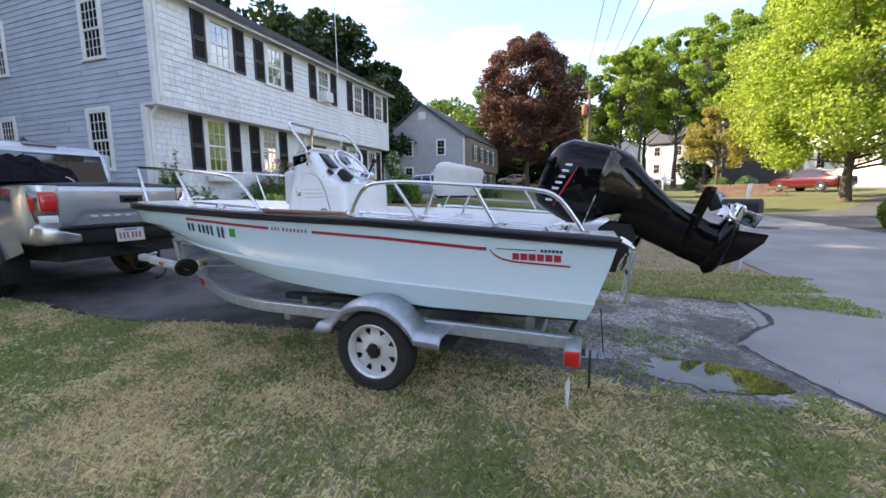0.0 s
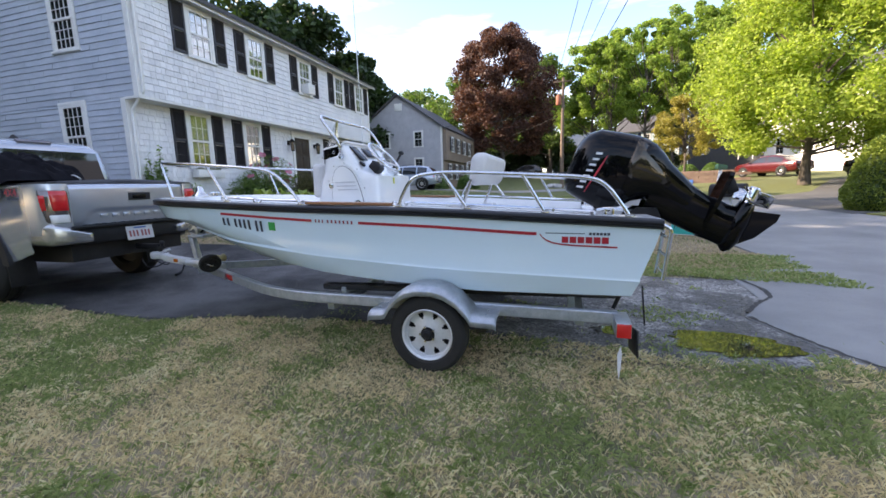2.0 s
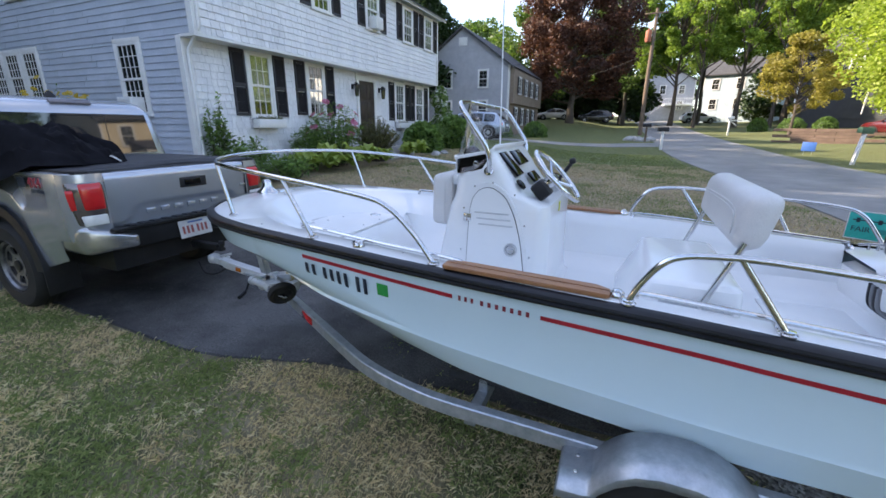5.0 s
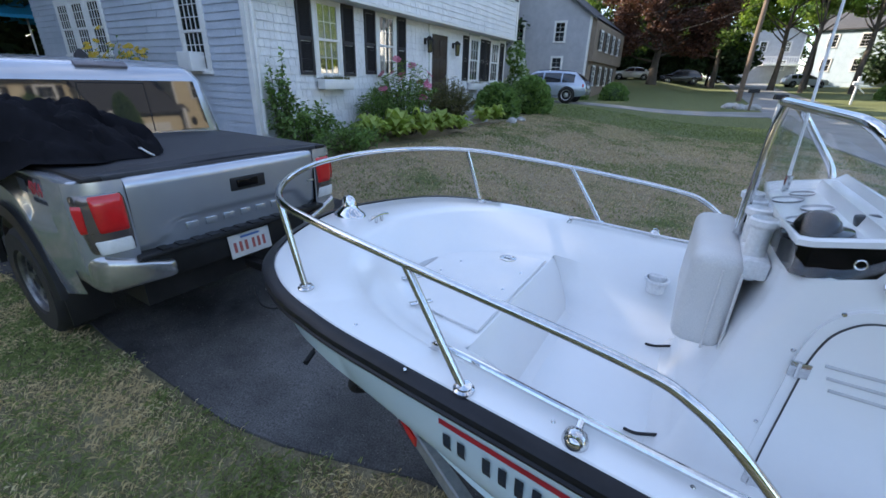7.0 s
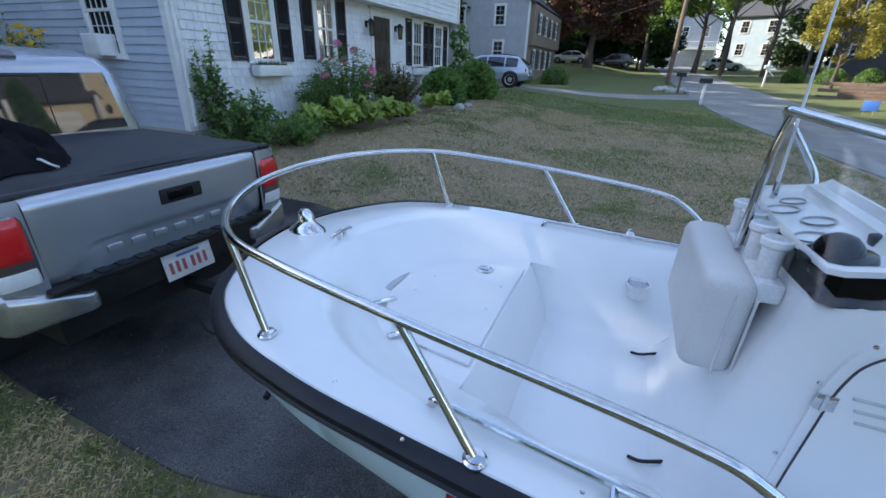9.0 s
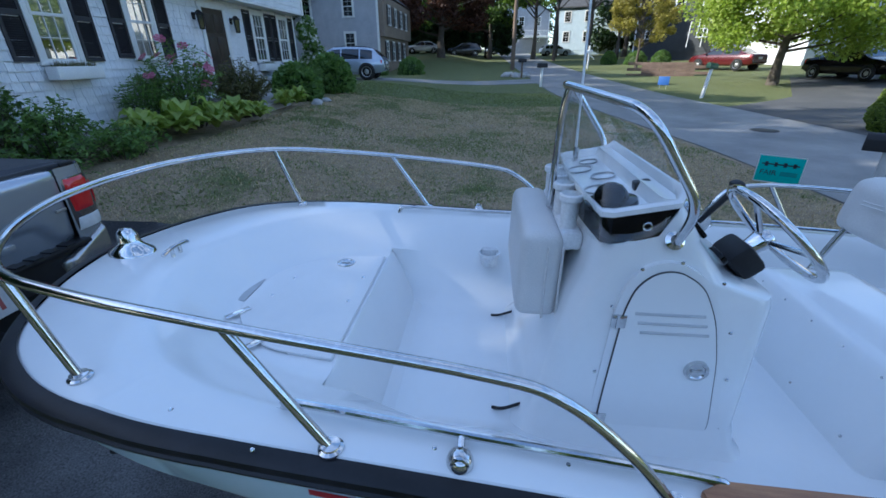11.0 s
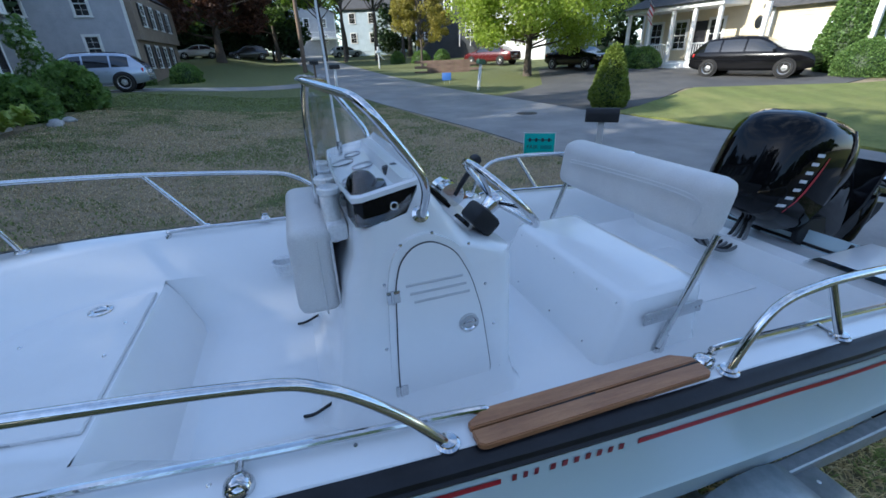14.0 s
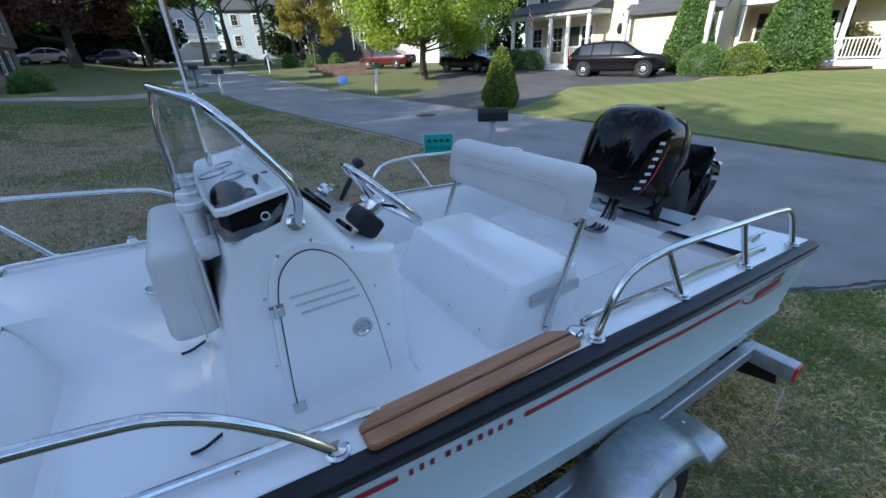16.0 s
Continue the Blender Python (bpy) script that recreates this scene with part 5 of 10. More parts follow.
        part("louvre", bm, plain("shade_grey", (0.52, 0.53, 0.54), 0.5), door)
    for z in (1.294, 0.912):
        bm = B()
        box(bm, 2.485, 2.528, y + 0.004, y + 0.013, z - 0.022, z + 0.022, 0.003)
        tube(bm, [(2.51, y + 0.013, z - 0.022), (2.51, y + 0.013, z + 0.022)], 0.005, 8)
        part("hinge", bm, STEEL, door, "stainless hinge")
    bm = B()
    lathe(bm, [(0, 0.006), (0.022, 0.006), (0.026, 0.011), (0.034, 0.010), (0.036, 0), (0, 0)], pose(2.255, y + 0.009, 1.135, -90, 0, 0), 24)
    boxm(bm, pose(2.255, y + 0.019, 1.135), 0.035, 0.006, 0.012, 0.002)
    part("latch", bm, STEEL, door, "round stainless latch")
    screws(c, [(x, y + 0.003, z) for x, z in ((2.55, 0.85), (2.545, 1.10), (2.53, 1.34), (2.47, 1.463), (2.37, 1.487), (2.25, 1.43), (2.19, 1.27), (2.155, 1.1), (2.13, 0.9), (2.3, 0.80), (2.5, 0.80))], (0, 1, 0))
    # helm: switch panels, gauges, wheel, throttle
    slope = Vector((-0.72, 0, 0.69))
    rot = Vector((0, 0, 1)).rotation_difference(slope).to_matrix().to_4x4()
    for (x, py, z), (w, l), nm in (((2.325, 0.225, 1.572), (0.125, 0.165), "display"), ((2.345, -0.03, 1.592), (0.21, 0.105), "switch_panel"), ((2.235, 0.02, 1.488), (0.16, 0.07), "switch_panel")):
        bm = B()
        boxm(bm, Matrix.Translation((x, py, z)) @ rot @ pose(0, 0, 0.003), l, w, 0.016, 0.005)
        part(nm, bm, BLACKGLOSS, c, "black instrument panel")
    bm = B()
    lathe(bm, [(0, 0.016), (0.024, 0.016), (0.030, 0.013), (0.032, 0.0), (0, 0.0)], Matrix.Translation((2.243, 0.322, 1.472)) @ rot, 20)
    part("gauge", bm, BLACKGLOSS, c, "small round black gauge")
    bm = B()
    boxm(bm, pose(2.066, 0.06, 1.33, 0, 0, 0), 0.006, 0.03, 0.055, 0.002)
    part("safety_tag", bm, plain("yellow_tag", (0.62, 0.62, 0.06), 0.5), c, "yellow safety lanyard tag")
    bm = B()
    boxm(bm, Matrix.Translation((2.14, 0.25, 1.445)) @ rot, 0.10, 0.12, 0.075, 0.018)
    part("stereo", bm, BLACKMATT, c, "black switch pod")
    wheel = new("steering_wheel")
    wheel.parent = c
    wheel.matrix_local = Matrix.Translation((2.085, 0.25, 1.504)) @ rot
    bm = B()
    tube(bm, [(0.167 * math.cos(k * math.tau / 36), 0.167 * math.sin(k * math.tau / 36), 0.03) for k in range(36)], 0.0125, 12, closed=True)
    part("rim", bm, STEEL, wheel, "polished stainless rim")
    for k in range(5):
        a = k * math.tau / 5 + 0.3
        bm = B()
        tube(bm, [(0.03 * math.cos(a), 0.03 * math.sin(a), 0.0), (0.165 * math.cos(a), 0.165 * math.sin(a), 0.03)], 0.008, 8)
        part("spoke", bm, STEEL, wheel)
    bm = B()
    lathe(bm, [(0, 0.022), (0.022, 0.020), (0.030, 0.010), (0.032, -0.01), (0.026, -0.04), (0.024, -0.10), (0, -0.10)], Matrix(), 24)
    part("hub", bm, STEEL, wheel)
    thr = new("throttle")
    thr.parent = c
    bm = B()
    lathe(bm, [(0, 0.03), (0.035, 0.028), (0.05, 0.01), (0.052, -0.05), (0, -0.05)], pose(2.13, -0.10, 1.44, 90, 0, 0), 24)
    part("binnacle", bm, STEEL, thr, "black and chrome throttle binnacle")
    bm = B()
    tube(bm, smooth_path([(2.12, -0.055, 1.44), (2.075, -0.05, 1.505), (2.035, -0.047, 1.565)], 4), 0.011, 10)
    boxm(bm, pose(2.027, -0.047, 1.581, 0, 20, 0), 0.035, 0.06, 0.035, 0.012)
    part("lever", bm, BLACKMATT, thr)
    bm = B()
    tube(bm, [(2.14, -0.15, 1.44), (2.14, -0.10, 1.44)], 0.058, 28)
    part("chrome_cover", bm, STEEL, thr)
    # forward cushion and rod holders
    bm = B()
    t = B()
    box(t, 2.655, 2.785, -0.27, 0.27, 1.195, 1.50, 0.035, 4)
    for v in t.verts:
        if v.co.x > 2.72:
            v.co.x += 0.02 * math.cos((v.co.z - 1.28) / 0.25) - 0.01
    join(bm, t)
    cu = part("front_cushion", bm, VINYL, c, "pale grey vinyl cushion")
    bm = B()
    tube(bm, [(2.66, 0.274, 1.20), (2.66, 0.274, 1.46)], 0.004, 6)
    tube(bm, [(2.705, 0.272, 1.20), (2.705, 0.272, 1.46)], 0.004, 6)
    part("piping", bm, VINYL, cu)
    bm = B()
    box(bm, 2.60, 2.665, -0.25, 0.25, 1.44, 1.50, 0.012)
    rh = part("rod_holder_rack", bm, WHITEPLASTIC, c, "white plastic rod holder rack")
    for py in (-0.18, -0.06, 0.06, 0.19):
        bm = B()
        lathe(bm, [(0.032, 0.095), (0.037, 0.09), (0.037, 0.075), (0.028, 0.065), (0.026, -0.04), (0.022, -0.09), (0.02, -0.09), (0.024, 0.05), (0.030, 0.08), (0.032, 0.095)], pose(2.64, py, 1.515), 18)
        part("rod_holder", bm, WHITEPLASTIC, rh)
    # bungee cords at the foot
    for py in (0.30, -0.31):
        bm = B()
        tube(bm, smooth_path([(2.70, py - 0.02, 0.835), (2.75, py, 0.838), (2.81, py + 0.012, 0.822), (2.85, py, 0.812)], 6), 0.006, 8)
        part("bungee", bm, BLACKMATT, c, "short black bungee cord")
    # antenna
    an = new("antenna")
    an.parent = c
    bm = B()
    tube(bm, [(2.54, -0.30, 1.55), (2.545, -0.30, 1.75), (2.60, -0.36, 4.0)], [0.008, 0.0048, 0.003], 8)
    part("whip", bm, WHITEPLASTIC, an, "thin white whip aerial")
    bm = B()
    tube(bm, [(2.54, -0.30, 1.48), (2.54, -0.30, 1.66)], 0.011, 10)
    part("mount", bm, STEEL, an)


def leaning_seat(boat):
    st = new("helm_seat")
    st.parent = boat
    st["label"] = "white moulded seat box with a grey flip backrest"
    bm = B()
    rings = []
    for z, s0, s1, h, r in ((0.80, 1.17, 1.72, 0.47, 0.05), (0.84, 1.18, 1.70, 0.462, 0.05), (1.03, 1.185, 1.61, 0.452, 0.05), (1.07, 1.19, 1.595, 0.447, 0.05), (1.085, 1.205, 1.575, 0.43, 0.04), (1.088, 1.24, 1.55, 0.40, 0.03)):
        pts = []
        for cx, cy, a0 in ((s1 - r, h - r, 0), (s0 + r, h - r, 90), (s0 + r, -h + r, 180), (s1 - r, -h + r, 270)):
            for k in range(5):
                a = radians(a0 + 90 * k / 4)
                pts.append(Vector((cx + r * math.cos(a), cy + r * math.sin(a), z)))
        rings.append(pts)
    vr = loft(bm, rings, closed=True)
    bm.faces.new(vr[-1])
    bmesh.ops.recalc_face_normals(bm, faces=bm.faces)
    part("seat_box", bm, GEL, st, "", 40)
    screws(st, [(1.602, p, 1.045) for p in (-0.36, -0.2, -0.04, 0.12, 0.28, 0.40)] + [(1.705, p, 0.85) for p in (-0.2, 0.1, 0.35)], (1, 0, 0.3))
    bm = B()
    t = B()
    box(t, 1.125, 1.275, -0.555, 0.455, 1.262, 1.512, 0.062, 5)
    for v in t.verts:
        v.co.x = 1.20 + (v.co.x - 1.20) * (0.80 + 0.8 * (v.co.z - 1.262)) + (1.39 - v.co.z) * 0.18
    join(bm, t)
    bk = part("backrest", bm, VINYL, st, "padded pale grey backrest")
    bm = B()
    for z in (1.43, 1.445):
        tube(bm, smooth_path([(1.285 + (1.42 - z) * 0.18, -0.42, z - 0.02), (1.293 + (1.42 - z) * 0.18, -0.1, z), (1.293 + (1.42 - z) * 0.18, 0.38, z), (1.288 + (1.42 - z) * 0.18, 0.40, z - 0.1)], 6), 0.0025, 6)
    part("seam", bm, VINYL, bk)
    for sg in (1, -1):
        y = 0.478 * sg
        arm = new("backrest_arm")
        arm.parent = st
        bm = B()
        tube(bm, [(1.42, y, 0.83), (1.24, y, 1.31)], 0.0135, 12)
        part("bar", bm, STEEL, arm)
        bm = B()
        boxm(bm, pose(1.375, y * 1.0, 0.99, 0, 0, 0), 0.30, 0.010, 0.055, 0.004)
        part("bracket_plate", bm, ALU, arm, "aluminium hinge plate")
        bm = B()
        boxm(bm, pose(1.41, y, 0.80), 0.05, 0.02, 0.05, 0.006)
        boxm(bm, pose(1.40, y * 1.01, 0.845, 0, -14, 0), 0.022, 0.02, 0.09, 0.005)
        part("pivot", bm, STEEL, arm)
        screws(arm, [(x, y + sg * 0.006, 0.99) for x in (1.24, 1.26, 1.49, 1.51)], (0, sg, 0), 0.005)


def outboard(boat):
    ob = new("outboard_motor")
    ob.parent = boat
    ob["label"] = "black outboard motor tilted up over the transom"
    A, d, n = Vector((0.50, 0, 1.36)), Vector((-0.93, 0, -0.37)), Vector((-0.37, 0, 0.93))
    P = lambda t, p, q: A + d * t + n * q + Vector((0, p, 0))

    def section(t, c, h, w, pw=3.3, k=36):
        out = []
        for i in range(k):
            a = i * math.tau / k
            ca, sa = math.cos(a), math.sin(a)
            out.append(P(t, w * math.copysign(abs(ca) ** (2 / pw), ca), c + h * math.copysign(abs(sa) ** (2 / pw), sa)))
        return out
    def solid(rows):
        bm = B()
        vr = loft(bm, [section(*r) for r in rows], closed=True)
        bm.faces.new(vr[0][::-1])
        bm.faces.new(vr[-1])
        bmesh.ops.recalc_face_normals(bm, faces=bm.faces)
        return bm
    COWL = [(-0.035, 0.06, 0.12, 0.07), (-0.02, 0.06, 0.185, 0.135), (0.02, 0.07, 0.245, 0.19), (0.09, 0.085, 0.28, 0.222), (0.20, 0.085, 0.297, 0.238), (0.31, 0.085, 0.315, 0.24), (0.385, 0.095, 0.31, 0.236)]
    LETTER = plain("silver_letter", (0.70, 0.70, 0.70), 0.35)

    def skin(t, q):
        """Half width of the cowl at the height q of its section t."""
        c, h, w = (lerp_table(t, [(r[0], r[i]) for r in COWL]) for i in (1, 2, 3))
        return w * max(0.0, 1 - min(1.0, abs(q - c) / h) ** 3.3) ** (1 / 3.3)
    part("cowl", solid(COWL), BLACKGLOSS, ob, "glossy black engine cowl", 50)
    part("lower_cowl", solid([(0.39, 0.11, 0.293, 0.226), (0.44, 0.125, 0.275, 0.22), (0.50, 0.155, 0.235, 0.20), (0.58, 0.16, 0.19, 0.165), (0.66, 0.14, 0.155, 0.14), (0.76, 0.11, 0.135, 0.12), (0.86, 0.08, 0.115, 0.10), (0.93, 0.05, 0.10, 0.08)]), BLACKGLOSS, ob, "", 50)
    for sg in (1, -1):
        bm = B()
        rows = []
        for t, q0, q1, w in ((0.36, 0.05, 0.36, 0.243), (0.42, 0.03, 0.35, 0.236), (0.50, 0.06, 0.31, 0.215), (0.60, 0.09, 0.25, 0.172), (0.70, 0.10, 0.19, 0.145)):
            rows.append([P(t, sg * (w - 0.05 * abs(k / 5 - 0.45) ** 2 * 3), q0 + (q1 - q0) * k / 5) for k in range(6)])
        loft(bm, rows)
        bmesh.ops.recalc_face_normals(bm, faces=bm.faces)
        sp = part("side_panel", bm, SMOKE, ob, "glossy side panel with ground reflection painted as bronze tint", 50)
        md = sp.modifiers.new("thick", "SOLIDIFY")
        md.thickness = 0.008
        # maker's name as plain slanted bars, and its red sweep
        for k in range(7):
            bm = B()
            q0 = -0.115 + k * 0.046
            t0 = 0.078 + 0.006 * k
            rows = [[P(t0 + f * 0.045, sg * (skin(t0 + f * 0.045, q) + 0.003), q) for q in (q0 + f * 0.010, q0 + f * 0.010 + 0.008, q0 + f * 0.010 + 0.016)] for f in (0, 0.5, 1)]
            loft(bm, rows)
            bmesh.ops.recalc_face_normals(bm, faces=bm.faces)
            part("name_bar", bm, LETTER, ob)
        bm = B()
        rows = [[P(tt, sg * (skin(tt, q) + 0.003), q) for tt in (t, t + w)] for t, q, w in ((0.142, -0.13, 0.005), (0.150, -0.06, 0.010), (0.160, 0.0, 0.014), (0.171, 0.06, 0.014), (0.183, 0.12, 0.010), (0.195, 0.18, 0.004))]
        loft(bm, rows)
        bmesh.ops.recalc_face_normals(bm, faces=bm.faces)
        part("sweep", bm, RED, ob)
    bm = B()
    boxm(bm, Matrix.Translation(P(0.37, 0, 0.41)), 0.02, 0.05, 0.05, 0.006)
    part("cowl_latch", bm, BLACKMATT, ob)
    part("leg", solid([(0.60, 0.08, 0.19, 0.13, 4), (0.75, 0.05, 0.18, 0.115, 4), (0.90, 0.02, 0.16, 0.09, 4), (1.00, 0.0, 0.15, 0.075, 4), (1.06, 0.0, 0.15, 0.065, 4)]), BLACKGLOSS, ob, "", 40)
    bm = B()
    o = [(-0.15, 0.02), (-0.10, 0.06), (0.1, 0.10), (0.33, 0.105), (0.36, 0.085), (0.36, -0.085), (0.33, -0.105), (0.1, -0.10), (-0.10, -0.06), (-0.15, -0.02)]
    a = [bm.verts.new(P(1.045, p, q)) for q, p in o]
    b = [bm.verts.new(P(1.075, p, q)) for q, p in o]
    bm.faces.new(a)
    bm.faces.new(b[::-1])
    for k in range(len(o)):
        bm.faces.new((a[k], b[k], b[(k + 1) % len(o)], a[(k + 1) % len(o)]))
    bmesh.ops.recalc_face_normals(bm, faces=bm.faces)
    vp = part("ventilation_plate", bm, BLACKGLOSS, ob, "", 30)
    bm = B()
    boxm(bm, Matrix.Translation(P(1.115, 0, 0.27)) @ Euler((0, radians(21.7), 0)).to_matrix().to_4x4(), 0.075, 0.05, 0.11, 0.012)
    part("trim_tab", bm, BLACKMATT, vp)
    part("gearcase_strut", solid([(1.05, 0.0, 0.16, 0.06, 2.4), (1.15, -0.01, 0.15, 0.052, 2.2), (1.25, -0.01, 0.16, 0.055, 2)]), BLACKGLOSS, ob, "", 50)
    bm = B()
    rings = []
    for q, r in ((-0.20, 0.012), (-0.17, 0.045), (-0.10, 0.068), (0.05, 0.072), (0.16, 0.06), (0.19, 0.05)):
        rings.append([P(1.27 + r * math.cos(k * math.tau / 20), r * math.sin(k * math.tau / 20), q) for k in range(20)])
    vr = loft(bm, rings, closed=True, cap=True)
    bmesh.ops.recalc_face_normals(bm, faces=bm.faces)
    part("torpedo", bm, BLACKGLOSS, ob)
    bm = B()
    sk = [(1.28, -0.17), (1.28, 0.14), (1.50, 0.19), (1.50, 0.13), (1.42, -0.03)]
    a = [bm.verts.new(P(t, 0.008, q)) for t, q in sk]
    b = [bm.verts.new(P(t, -0.008, q)) for t, q in sk]
    bm.faces.new(a)
    bm.faces.new(b[::-1])
    for k in range(len(sk)):
        bm.faces.new((a[k], b[k], b[(k + 1) % len(sk)], a[(k + 1) % len(sk)]))
    bmesh.ops.recalc_face_normals(bm, faces=bm.faces)
    part("skeg", bm, BLACKGLOSS, ob)
    pr = new("propeller")
    pr.parent = ob
    bm = B()
    rings = [[P(1.27 + r * math.cos(k * math.tau / 16), r * math.sin(k * math.tau / 16), q) for k in range(16)] for q, r in ((0.19, 0.048), (0.30, 0.042), (0.315, 0.03))]
    loft(bm, rings, closed=True, cap=True)
    part("prop_hub", bm, STEEL, pr)
    for k in range(3):
        bm = B()
        rows = []
        for j in range(6):
            r = 0.04 + 0.105 * j / 5
            w = 0.9 * math.sin(math.pi * (0.25 + 0.72 * j / 5)) * 0.09
            row = []
            for i in range(5):
                u = (i / 4 - 0.5) * 2
                ang = k * math.tau / 3 + u * w / r * 0.8
                row.append(P(1.27 + r * math.cos(ang), r * math.sin(ang), 0.245 + u * 0.045))
            rows.append(row)
        loft(bm, rows)
        bl = part("blade", bm, STEEL, pr, "", 60)
        md = bl.modifiers.new("thick", "SOLIDIFY")
        md.thickness = 0.005
    # clamp bracket, tilt rams, hoses
    bm = B()
    for sg in (1, -1):
        t = B()
        prism(t, [(0.10, 1.00), (0.02, 1.06), (-0.12, 1.05), (-0.16, 0.95), (-0.05, 0.78), (-0.03, 0.70), (0.03, 0.70), (0.02, 0.90), (0.09, 0.93)], 0.03, Matrix.Translation((0, sg * 0.12 - 0.015, 0)) @ XZ, 0.004)
        join(bm, t)
    box(bm, -0.12, 0.05, -0.12, 0.12, 0.96, 1.03, 0.01)
    part("clamp_bracket", bm, BLACKMATT, ob, "black transom clamp bracket")
    bm = B()
    tube(bm, [(-0.07, 0.05, 0.70), (-0.22, 0.05, 1.0)], 0.012, 8)
    tube(bm, [(-0.07, -0.05, 0.70), (-0.22, -0.05, 1.0)], 0.012, 8)
    part("tilt_ram", bm, STEEL, ob)
    for k in range(4):
        bm = B()
        y = 0.10 + k * 0.03
        tube(bm, smooth_path([(0.30, y * 0.6 - 0.12, 1.06), (0.37, y - 0.16, 0.95), (0.44, y - 0.19, 0.885), (0.51, y - 0.25, 0.91), (0.48, y - 0.36, 0.99)], 6), 0.010, 8)
        part("hose", bm, (BLACKMATT, GREYHOSE)[k % 2], ob, ("black cable hose", "grey cable hose")[k % 2])


def cockpit_bits(boat):
    # screws across the casting deck and coamings, gas-can red cone, cup holder, deck plates
    screws(boat, [(s, p, 1.058) for s, p in ((3.48, 0.02), (3.43, 0.2), (3.75, -0.05), (3.70, 0.12), (3.47, -0.52), (3.72, -0.50), (3.95, 0.30), (4.05, -0.1))], (0, 0, 1))
    screws(boat, [(3.65, 0.78, sheer(3.65) + 0.013), (3.4, 0.86, sheer(3.4) + 0.013), (3.0, 0.80, sheer(3) + 0.013), (2.7, 0.80, sheer(2.7) + 0.013)], (0, 0, 1))
    bm = B()
    lathe(bm, [(0.05, 0.012), (0.056, 0.012), (0.056, 0.0), (0.045, -0.01), (0.04, -0.06), (0.0, -0.06)], pose(2.87, -0.515, 1.055), 20)
    box(bm, 2.83, 2.91, -0.585, -0.545, 1.01, 1.065, 0.006)
    part("cup_holder", bm, WHITEPLASTIC, boat, "white drink holder")
    for p in (-0.1, 0.25, 0.5):
        bm = B()
        lathe(bm, [(0, 0.006), (0.018, 0.005), (0.022, 0)], pose(0.385, p, 0.90, 0, 90, 0), 16)
        part("drain_plug", bm, ALU, boat)
    bm = B()
    lathe(bm, [(0.05, 0), (0.048, 0.03), (0.02, 0.16), (0.012, 0.17), (0, 0.17)], pose(1.27, -0.42, 0.81), 18)
    part("red_float", bm, REDLENS, boat, "small red plastic float")
    bm = B()
    box(bm, 0.55, 0.95, -0.28, 0.28, 0.807, 0.815, 0.003)
    part("aft_hatch", bm, NONSKID, boat, "white sole hatch")
    bm = B()
    tube(bm, rounded([(0.02, -0.36, 0.99), (0.02, -0.34, 0.915), (0.02, 0.34, 0.915), (0.02, 0.36, 0.99)], 0.03), 0.010, 8)
    part("transom_trim", bm, BLACKMATT, boat)
    # boarding ladder at the port quarter
    lad = new("boarding_ladder")
    lad.parent = boat
    for p in (0.50, 0.72):
        bm = B()
        tube(bm, rounded([(-0.03, p, 0.99), (-0.10, p, 0.95), (-0.06, p, 0.62)], 0.03), 0.012, 10)
        part("rail", bm, STEEL, lad)
    for z in (0.66, 0.78, 0.9):
        bm = B()
        tube(bm, [(-0.075, 0.5, z), (-0.075, 0.72, z)], 0.010, 8)
        part("rung", bm, STEEL, lad)


console(boat)
leaning_seat(boat)
outboard(boat)
cockpit_bits(boat)

